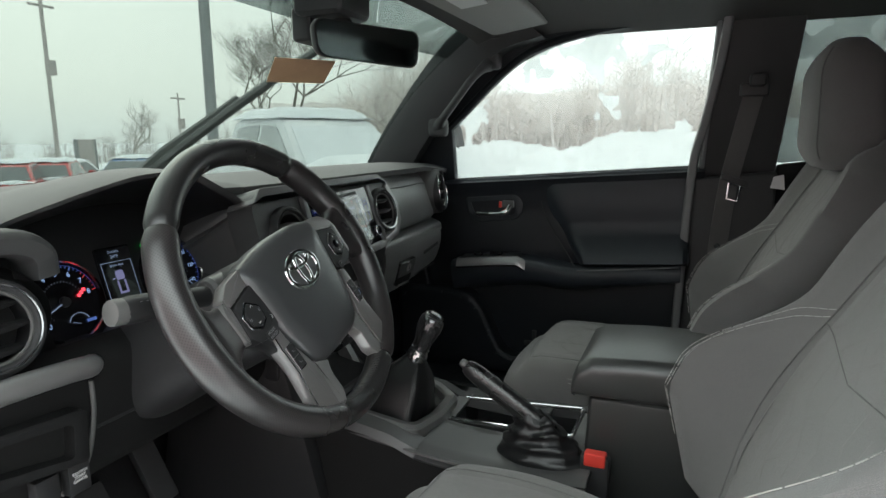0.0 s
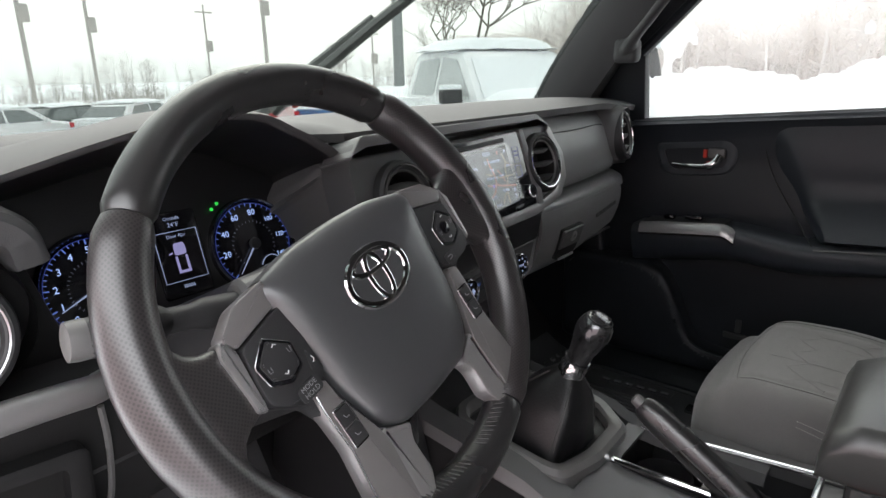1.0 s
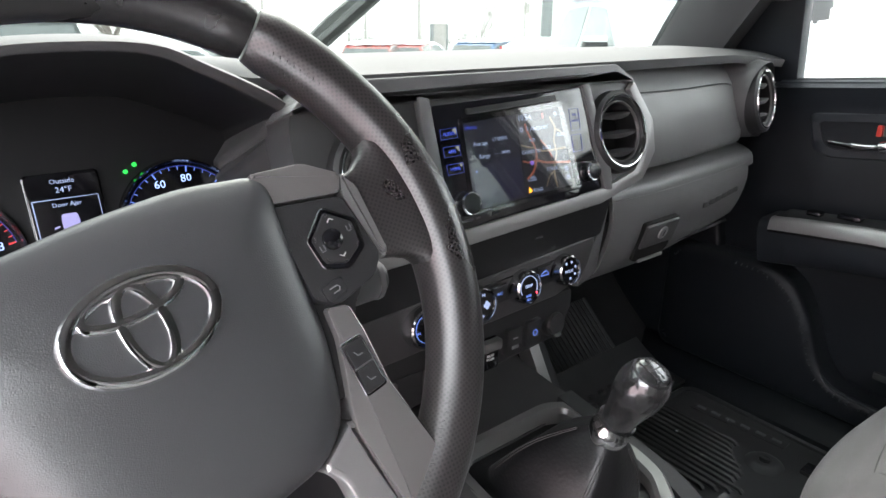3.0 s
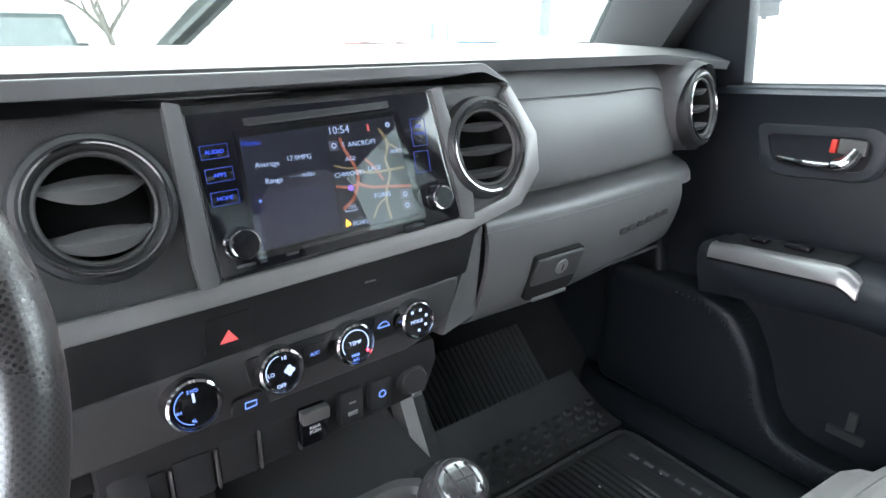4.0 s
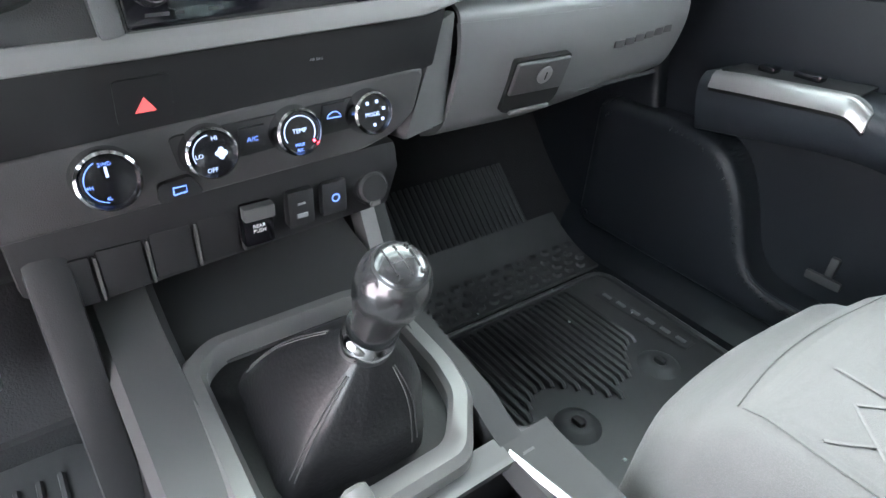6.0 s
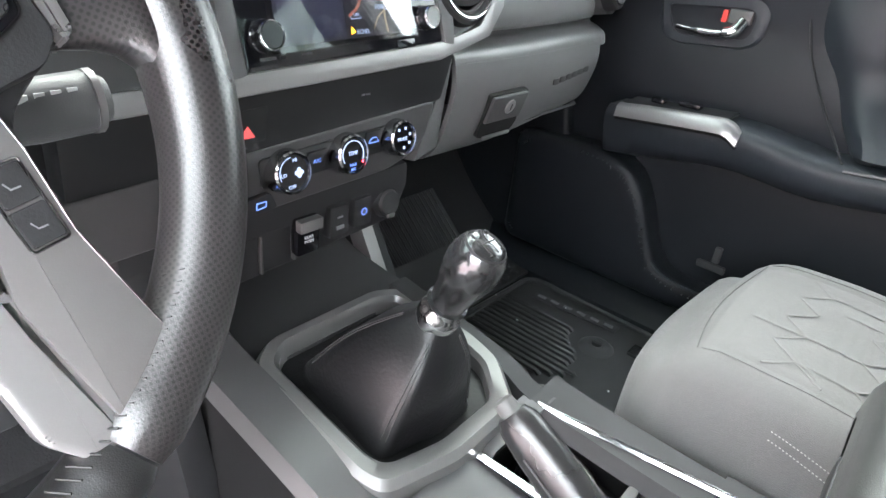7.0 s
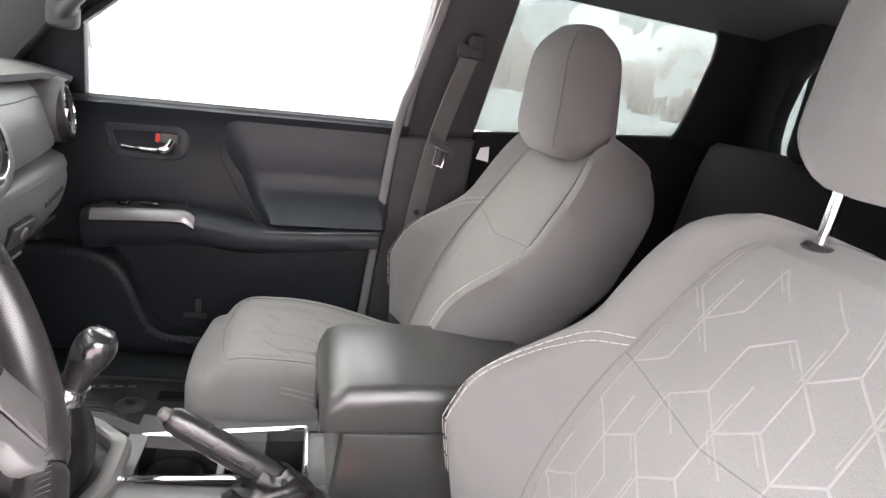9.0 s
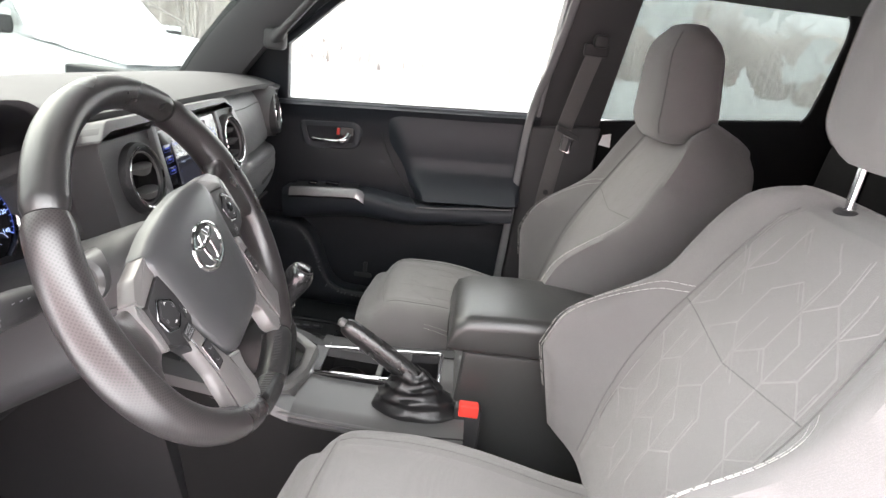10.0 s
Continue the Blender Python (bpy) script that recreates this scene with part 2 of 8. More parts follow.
def perforated(name, color, rough):
    """Leather with rows of small punched holes, laid out along the surface."""
    m = material(name, color, rough, fine=0.12, fine_scale=1000, kind="grain", var=0.12, spec=0.95)
    N, L = m.node_tree.nodes, m.node_tree.links
    b = N["Principled BSDF"]
    src = b.inputs["Base Color"].links[0].from_socket
    uv, mp, vo, mr, mx = N.new("ShaderNodeUVMap"), N.new("ShaderNodeMapping"), N.new("ShaderNodeTexVoronoi"), N.new("ShaderNodeMapRange"), N.new("ShaderNodeMix")
    mp.inputs["Rotation"].default_value = (0, 0, radians(45))
    vo.voronoi_dimensions = "2D"
    vo.inputs["Scale"].default_value, vo.inputs["Randomness"].default_value = 430, 0.0
    mr.inputs["From Min"].default_value, mr.inputs["From Max"].default_value, mr.inputs["To Min"].default_value, mr.inputs["To Max"].default_value = 0.20, 0.40, 0.12, 1.0
    mx.data_type, mx.blend_type = "RGBA", "MULTIPLY"
    mx.inputs["Factor"].default_value = 1
    L.new(uv.outputs["UV"], mp.inputs["Vector"])
    L.new(mp.outputs["Vector"], vo.inputs["Vector"])
    L.new(vo.outputs["Distance"], mr.inputs["Value"])
    L.new(src, mx.inputs["A"])
    L.new(mr.outputs["Result"], mx.inputs["B"])
    L.new(mx.outputs["Result"], b.inputs["Base Color"])
    return m


M_RIMPERF = perforated("punched_leather", (0.036, 0.032, 0.033), 0.29)
M_HUB = material("hub_vinyl", (0.050, 0.051, 0.054), 0.33, spec=0.9, fine=0.14, fine_scale=1000, kind="grain", var=0.08)
M_BOOT = material("boot_leather", (0.011, 0.011, 0.012), 0.34, fine=0.3, fine_scale=300, var=0.25)
M_CLOTH = material("grey_cloth", (0.190, 0.185, 0.183), 0.88, fine=0.35, fine_scale=1150, kind="weave", var=0.12, scale=9, sheen=0.25, spec=0.2)
M_CLOTH2 = material("insert_cloth", (0.204, 0.198, 0.196), 0.88, fine=0.35, fine_scale=950, kind="weave", var=0.12, scale=9, sheen=0.25, spec=0.2)
M_PATTERN = material("raised_thread", (0.236, 0.229, 0.227), 0.85, var=0.2, scale=40)
M_STITCH = material("stitch_thread", (0.46, 0.45, 0.435), 0.75, var=0.15, scale=60)
M_BSTITCH = material("dark_thread", (0.06, 0.06, 0.06), 0.7, var=0.15, scale=60)
M_HEAD = material("headliner_cloth", (0.062, 0.060, 0.059), 0.92, fine=0.3, fine_scale=900, var=0.08)
M_PILLAR = material("pillar_plastic", (0.046, 0.046, 0.048), 0.58, fine=0.2, fine_scale=800, kind="grain", var=0.1)
M_DOOR = material("door_plastic", (0.0115, 0.0140, 0.0180), 0.44, spec=0.40, fine=0.25, fine_scale=700, kind="grain", var=0.15)
M_DOORPAD = material("door_pad_vinyl", (0.026, 0.0305, 0.037), 0.42, fine=0.3, fine_scale=600, kind="grain", var=0.12)
# darker copy of the door plastic: the cabin rear's shade is in the colour
M_SHADEREAR = material("shaded_rear_plastic", (0.010, 0.010, 0.011), 0.7, spec=0.2, fine=0.2, fine_scale=700, kind="grain", var=0.15)
# bench cloth is toned nearly black to carry the shade behind the front seats
M_SHADEBENCH = material("shaded_bench_cloth", (0.013, 0.013, 0.0135), 0.95, fine=0.5, fine_scale=500, kind="weave", var=0.15, spec=0.1)
M_CARPET = material("dark_carpet", (0.022, 0.022, 0.024), 0.95, fine=1.0, fine_scale=350, var=0.4, scale=30)
M_BELT = material("belt_webbing", (0.16, 0.155, 0.152), 0.7, fine=0.6, fine_scale=700, kind="weave", var=0.15)
M_RED = material("red_plastic", (0.75, 0.055, 0.04), 0.4, var=0.1)
M_WHITE = material("white_marking", (0.75, 0.75, 0.75), 0.5, var=0.05)
M_GREYMARK = material("grey_marking", (0.22, 0.22, 0.23), 0.5, var=0.05)
M_PAPER = material("brown_card", (0.52, 0.34, 0.20), 0.8, var=0.12, scale=30)
M_SNOW = material("snow", (0.80, 0.82, 0.84), 0.85, var=0.05, scale=3, fine=0.6, fine_scale=120)
M_GLASS = pane_glass("window_glass")
M_SCREENGLASS = pane_glass("windscreen_glass", (0.455, 0.48, 0.465))
M_COVER = pane_glass("cover_glass", (0.90, 0.90, 0.90), 0.02, 0.13)
M_STRIP = material("satin_black", (0.012, 0.012, 0.013), 0.42, var=0.1, fine=0.1, fine_scale=900)
M_PRIVACY = pane_glass("privacy_glass", (0.27, 0.29, 0.285))
M_TINT = pane_glass("tinted_glass", (0.30, 0.33, 0.33))
M_SCREEN = material("screen_glass", (0.006, 0.006, 0.008), 0.06, var=0.05, coat=1.0)
M_MIRROR = material("mirror_glass", (0.65, 0.67, 0.68), 0.03, metal=1.0, var=0.01)
G_BLUE = glow("blue_backlight", (0.18, 0.30, 0.90), 0.12)
G_KEY = glow("key_backlight", (0.05, 0.10, 0.80), 0.10)
G_DIM = glow("dim_key_outline", (0.05, 0.09, 0.60), 0.05)
G_WHITE = glow("white_backlight", (0.55, 0.66, 1.0), 0.09)
G_RED = glow("red_warning", (1.0, 0.05, 0.08), 0.7)
G_REDZONE = glow("red_zone_light", (0.9, 0.06, 0.06), 0.14)
G_GREEN = glow("green_warning", (0.03, 0.7, 0.08), 0.22)
G_AMBER = glow("amber_warning", (1.0, 0.35, 0.02), 0.45)


# ---- the cabin: floor, roof, pillars, glass ----
def cabin():
    # floor pan with a raised toe board
    prof = [(-1.32, 0.70), (-0.95, 0.70), (-0.62, 0.69), (0.34, 0.69), (0.40, 0.71), (0.53, 0.82), (0.64, 0.98), (0.72, 1.12), (0.78, 1.26)]
    pts = smooth_line([(0, y, z) for y, z in prof], 4)
    bm = thick(lambda u, v: Vector((-0.74 + 1.48 * u, pts[round(v * (len(pts) - 1))].y, pts[round(v * (len(pts) - 1))].z)), 8, len(pts) - 1, (0, 0.01, -0.03))
    solid("floor", bm, M_CARPET, "black carpeted truck cabin floor with raised toe board", "floor", "structure")

    # headliner, gently domed
    def roof(u, v):
        x, y = -0.62 + 1.24 * u, 0.10 - 1.42 * v
        edge = abs(2 * u - 1)
        return Vector((x, y + (0.05 * (1 - edge ** 2)) * (1 - v), 1.725 - 0.055 * edge ** 3 - 0.035 * max(0, 1 - v * 6) ** 2))
    solid("ceiling", sheet(roof, 24, 30, 0.02), M_HEAD, "dark grey fabric headliner of the truck cabin", "headliner", "structure")

    # windscreen, curved and raked
    def screen(u, v):
        s = 2 * u - 1
        k = 1.0 if s > 0 else 1.12
        base = Vector((0.70 * s * k, 0.70 - 0.20 * s * s, 1.275 + 0.02 * s * s))
        top = Vector((0.575 * s * k, 0.16 - 0.06 * s * s, 1.69 - 0.02 * s * s))
        return base.lerp(top, v) + Vector((0, 0.02, 0.025)) * math.sin(math.pi * v)
    ws = solid("window_1", sheet(screen, 24, 10, 0.004), M_SCREENGLASS, "clear curved windscreen with wet snow outside", "windscreen", "structure")
    ws.visible_shadow = False
    tb = solid("window_tint_band", sheet(lambda u, v: screen(u, 0.80 + 0.20 * v) + Vector((0, -0.006, -0.004)), 24, 3), M_TINT, "grey tinted shade band along the windscreen top", "shade band", "structure")
    tb.visible_shadow = False
    # kick panels close the footwell at both sides
    for s in (-1, 1):
        solid("wall_kick_panel", slab([(s * 0.665, y, z) for y, z in ((0.24, 0.66), (0.82, 0.66), (0.82, 1.30), (0.40, 1.30), (0.33, 1.10), (0.30, 0.95), (0.24, 0.86))], (s * 0.08, 0, 0), 0.012, 3), M_DOOR, "black plastic kick panel beside the footwell", "kick panel", "structure")
    # door sills with ribbed scuff plates close the floor edge
    for s, words in ((1, "black plastic door sill on the passenger side"), (-1, "black plastic door sill on the driver side")):
        prof = [(0.585, 0.66), (0.592, 0.705), (0.620, 0.722), (0.660, 0.738), (0.755, 0.742), (0.78, 0.66)]
        solid("trim_door_sill", slab([(s * x, -0.66, z) for x, z in prof], (0, 1.10, 0), 0.006, 2), M_DOOR, words, "door sill", "structure")
    # driver door opening edge below the windscreen pillar
    ye = [(0.46, 1.26), (0.30, 1.375), (0.16, 1.485), (0.06, 1.540), (-0.08, 1.605), (-0.30, 1.650), (-0.60, 1.660), (-0.60, 1.72), (0.02, 1.72), (0.30, 1.53), (0.55, 1.30)]
    solid("trim_driver_opening", slab([(-(0.785 - 0.30 * (z - 1.30)), y, z) for y, z in ye], (-0.06, 0, 0), 0.012, 3), M_DOOR, "dark door opening edge along the driver pillar", "pillar trim", "structure")

    # side glass, its plane leaning inwards
    def side(y, z, off=0.0):
        return Vector((0.705 - 0.30 * (z - 1.30) + off, y, z))
    front = soft_poly([(0.25, 1.275), (-0.43, 1.322), (-0.455, 1.672), (-0.30, 1.672), (-0.10, 1.645), (0.04, 1.59), (0.235, 1.43)], 0.03)
    rear = soft_poly([(-0.585, 1.335), (-1.15, 1.405), (-1.165, 1.62), (-1.10, 1.665), (-0.62, 1.672)], 0.03)
    panes = []
    for i, (outline, words) in enumerate(((front, "passenger front window glass with snow stuck on it"), (rear, "rear side window glass half covered with snow"))):
        g = solid("window_%d" % (i + 2), slab([side(y, z, 0.012) for y, z in outline], (0.004, 0, 0), 0), M_PRIVACY if i else M_GLASS, words, "car window", "structure")
        g.visible_shadow = False
        panes.append(outline)

    # body side with its two openings: pillars, sills and roof rail in strips round the glass
    def strip(name, pts, mat, words, thick=0.05, inner=0.0, bevel=0.008):
        bm = slab([side(y, z, inner) for y, z in pts], (thick, 0, 0.0), bevel)
        return solid(name, bm, mat, words, "pillar trim", "structure")
    strip("trim_pillar_b", [(-0.425, 1.30), (-0.445, 1.69), (-0.625, 1.69), (-0.595, 1.30)], M_PILLAR, "dark grey plastic centre pillar trim beside the seat belt", 0.05, -0.01)
    strip("trim_pillar_c", [(-1.06, 1.36), (-1.095, 1.385), (-1.112, 1.42), (-1.118, 1.50), (-1.118, 1.60), (-1.110, 1.64), (-1.090, 1.662), (-1.04, 1.678), (-1.0, 1.70), (-1.30, 1.70), (-1.30, 1.30)], M_SHADEREAR, "black plastic rear pillar trim", 0.014, -0.004)
    strip("trim_roof_rail", [(0.10, 1.615), (-0.12, 1.655), (-0.44, 1.675), (-1.1, 1.675), (-1.3, 1.66), (-1.3, 1.74), (0.10, 1.72)], M_DOOR,
          "dark roof rail trim above the side windows", 0.05, -0.015)
    strip("trim_door_frame_corner", [(0.26, 1.40), (0.235, 1.425), (0.04, 1.588), (-0.10, 1.642), (-0.10, 1.70), (0.02, 1.70), (0.15, 1.665), (0.28, 1.565), (0.38, 1.42), (0.40, 1.38), (0.30, 1.36)], M_DOOR, "black door frame between pillar and front glass", 0.03, -0.006)
    # weather strip, light edge on the centre pillar
    bm = slab([side(y, z, -0.014) for y, z in [(-0.428, 1.30), (-0.447, 1.69), (-0.456, 1.69), (-0.437, 1.30)]], (0.02, 0, 0), 0.003)
    solid("trim_door_seal", bm, M_GREYMARK, "grey rubber door seal along the centre pillar", "door seal", "structure")
    # lower centre pillar with belt
    bm = slab([(0.668, y, z) for y, z in [(-0.415, 1.30), (-0.60, 1.32), (-0.60, 0.70), (-0.405, 0.70), (-0.405, 0.9), (-0.41, 1.1)]], (0.08, 0, 0), 0.012, 3)
    solid("trim_pillar_b_lower", bm, M_PILLAR, "grey plastic lower centre pillar cover", "pillar trim", "structure")

    # windscreen pillars
    for s, words in ((1, "dark grey windscreen pillar on the passenger side"), (-1, "dark grey windscreen pillar on the driver side")):
        line = smooth_line([(0.70, 0.50, 1.27), (0.655, 0.40, 1.40), (0.605, 0.24, 1.575), (0.57, 0.12, 1.665), (0.555, 0.0, 1.695)], 6)
        rings = []
        for k, p in enumerate(line):
            f = k / (len(line) - 1)
            w = 0.075 - 0.02 * f
            px = p.x if s > 0 else p.x + 0.085
            rings.append([(s * (px + dx), p.y + dy, p.z + dz) for dx, dy, dz in
                          ((-0.028, 0.035 - 0.01 * f, 0.02), (-0.038, 0.01, 0.005), (-0.038, -w * 0.5, -0.025), (-0.020, -w, -0.05), (0.075, -w, -0.05), (0.085, 0.0, 0.0), (0.03, 0.04, 0.02))])
        solid("trim_pillar_a", loft(rings), M_PILLAR, words, "pillar trim", "structure", angle=50)
    # sail corner between pillar and door glass
    bm = slab([side(y, z, -0.012) for y, z in [(0.235, 1.265), (0.225, 1.435), (0.32, 1.40), (0.40, 1.262)]], (0.03, 0, 0), 0.006)
    solid("trim_mirror_corner", bm, M_DOOR, "black plastic mirror corner trim by the front window", "corner trim", "structure")
    # driver side: sill, rear pillar, roof rail, and back wall with its window
    for name, pts, words in (
            ("trim_driver_rail", [(-0.66, 0.12, 1.68), (-0.66, -1.3, 1.68), (-0.58, -1.3, 1.75), (-0.58, 0.12, 1.73)], "dark roof rail over the driver door opening"),):
        solid(name, slab(pts, (-0.10, 0, 0.0), 0.01), M_DOOR, words, "roof rail", "structure")
    solid("trim_driver_pillar", slab([(-0.66, -0.72, 0.70), (-0.66, -0.90, 0.70), (-0.62, -0.95, 1.70), (-0.60, -0.80, 1.70)], (-0.10, 0, 0), 0.01), M_PILLAR,
          "grey pillar behind the driver seat", "pillar trim", "structure")
    solid("wall_driver_rear", slab([(-0.70, -0.9, 0.6), (-0.70, -1.32, 0.6), (-0.70, -1.32, 1.32), (-0.70, -0.9, 1.32)], (-0.06, 0, 0), 0.01), M_SHADEREAR,
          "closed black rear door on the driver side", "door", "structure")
    solid("wall_back_lower", slab([(-0.74, -1.25, 0.65), (0.74, -1.25, 0.65), (0.72, -1.29, 1.39), (-0.72, -1.29, 1.39)], (0, -0.06, 0), 0.01), M_SHADEREAR,
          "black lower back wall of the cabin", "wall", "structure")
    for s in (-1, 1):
        solid("wall_back_side", slab([(s * 0.72, -1.29, 1.385), (s * 0.545, -1.29, 1.385), (s * 0.550, -1.28, 1.44), (s * 0.535, -1.265, 1.50), (s * 0.495, -1.245, 1.58), (s * 0.43, -1.23, 1.63), (s * 0.43, -1.215, 1.72), (s * 0.64, -1.215, 1.72)], (0, -0.04, 0), 0.006), M_SHADEREAR,
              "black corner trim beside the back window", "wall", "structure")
    g = solid("window_4", slab([(-0.60, -1.335, 1.36), (0.60, -1.335, 1.36), (0.56, -1.255, 1.72), (-0.56, -1.255, 1.72)], (0, -0.004, 0), 0), M_PRIVACY,
              "back window glass of the cabin under snow", "car window", "structure")
    g.visible_shadow = False
    g = solid("window_5", slab([(-0.705, -0.93, 1.32), (-0.705, -1.31, 1.32), (-0.60, -1.27, 1.70), (-0.60, -0.93, 1.70)], (-0.004, 0, 0), 0), M_PRIVACY, "rear window on the driver side", "car window", "structure")
    g.visible_shadow = False
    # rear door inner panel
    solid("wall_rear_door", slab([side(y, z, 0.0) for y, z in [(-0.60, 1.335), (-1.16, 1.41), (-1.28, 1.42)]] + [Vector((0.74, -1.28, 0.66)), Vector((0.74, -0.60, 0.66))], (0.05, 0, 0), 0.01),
          M_SHADEREAR, "black rear door panel behind the front seat", "door", "structure")
    # bulkhead under the windscreen and the body below the floor
    solid("wall_firewall", slab([(-0.76, 0.80, 0.6), (0.76, 0.80, 0.6), (0.76, 0.76, 1.27), (-0.76, 0.76, 1.27)], (0, 0.05, 0), 0), M_DOOR, "black bulkhead ahead of the footwell", "wall", "structure")
    # cowl and snowy bonnet ahead of the glass
    def bonnet(u, v):
        s = 2 * u - 1
        return Vector((0.80 * s, 0.62 - 0.15 * s * s + 1.35 * v, 1.262 - 0.02 * s * s + 0.01 * v - 0.18 * v ** 2.5 + 0.012 * math.exp(-((s + 0.75) / 0.25) ** 2) + 0.006 * noise.noise(Vector((5 * s, 9 * v, 2))) - 0.04 * abs(s) ** 4))
    solid("bonnet", sheet(bonnet, 48, 32, -0.03), M_SNOW, "truck bonnet under a smooth layer of fresh snow", "bonnet", "structure")

    # unseen pinkish panel, added left of the cabin to block and tint light
    solid("wall_light_block", slab([(-2.5, -5.5, 0.0), (-2.5, 2.2, 0.0), (-2.5, 2.2, 2.0), (-2.5, -5.5, 2.0)], (-0.3, 0, 0), 0.05), M_WALL, "unseen pinkish panel added to block and tint side light", "wall", "structure")


cabin()


# ---- dashboard ----
def cy(z):
    """How far ahead the centre face stands at a height: it leans back above the knee line and away below it."""
    return 0.170 + (z - 1.198) * 0.27 if z > 1.18 else 0.1651 + (1.18 - z) * 0.13


FACE = Vector((0, -0.965, 0.26)).normalized()
UP = Vector((0, 0.26, 0.965)).normalized()
RIGHT = Vector((1, 0, 0))


LOW_FACE = Vector((0, -0.9916, -0.129)).normalized()
LOW_UP = Vector((0, -0.129, 0.9916)).normalized()


def on_face(x, z, off=0.0):
    f, u = (FACE, UP) if z > 1.18 else (LOW_FACE, LOW_UP)
    return axes(Vector((x, cy(z), z)) + f * off, RIGHT, u, f)


def face_plate(outline, z_low, z_high, bevel=0.002, seg=2):
    """An outline of x and height on the leaning centre face."""
    high = max(z for x, z in outline) > 1.19
    f = FACE if high else LOW_FACE
    g = (lambda z: 0.170 + (z - 1.198) * 0.27) if high else (lambda z: 0.1651 + (1.18 - z) * 0.13)
    return slab([Vector((x, g(z), z)) + f * z_low for x, z in outline], f * (z_high - z_low), bevel, seg)


# near-black colour stands in for the shade inside vents, pockets and gaps
M_VOID = material("recess_shade", (0.004, 0.004, 0.004), 0.9, var=0.1)


def air_vent(m, r, parent, slats=3, depth=0.03, fat=1.0, ring=M_CHROME, blade=M_KNEE):
    """A round vent: barrel, bright ring, slats and a middle rib; local z looks out."""
    v = part("vent_barrel", lathe([(r * 0.82, -depth), (r * 0.82, 0.003), (r * 0.88, 0.0065), (r * 1.0, 0.008), (r * 1.08, 0.005), (r * 1.13, -0.006), (r * 1.13, -0.02)], m, 44), M_MATTE, parent)
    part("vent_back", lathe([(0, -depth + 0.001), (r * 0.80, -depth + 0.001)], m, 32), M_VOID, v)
    part("bright_ring", lathe([(r * 0.915, 0.0065), (r * 0.925, 0.0092), (r * 0.955, 0.0096), (r * 0.97, 0.0065)], m, 48), ring, v, "polished chrome ring")
    part("inner_ring", lathe([(r * 0.76, 0.002), (r * 0.79, 0.005), (r * 0.83, 0.004)], m, 44), M_GREY, v)
    for k in range(slats):
        h = (k - (slats - 1) / 2) * r * 1.5 / slats
        w = math.sqrt(max(1e-6, (0.80 * r) ** 2 - h * h))
        rings = []
        for q in range(13):
            s = -1 + q / 6
            b = 0.0042 * (1 - s * s) * fat
            rings.append([m @ Vector((w * s, h + dh, dz)) for dh, dz in ((0.0022, -0.016), (0.0006 + b * 0.4, -0.002), (-0.0010 - b * 0.3, 0.0005 + b * 0.9), (-0.0034 - b * 0.9, -0.0015 + b * 0.7), (-0.0020, -0.016))])
        part("slat", loft(rings), blade if fat < 2 else M_GREY, v, "", 50)
    return v


BROW = list(zip(smooth_line([(-0.70, 0.214, 1.304), (-0.63, 0.213, 1.303), (-0.585, 0.214, 1.299), (-0.560, 0.218, 1.284), (-0.551, 0.228, 1.258)], 6),
                [0.0] * 10 + [0.06, 0.12, 0.22, 0.34, 0.48, 0.62, 0.76, 0.88, 0.98, 1.06, 1.14, 1.22, 1.28, 1.32, 1.35]))


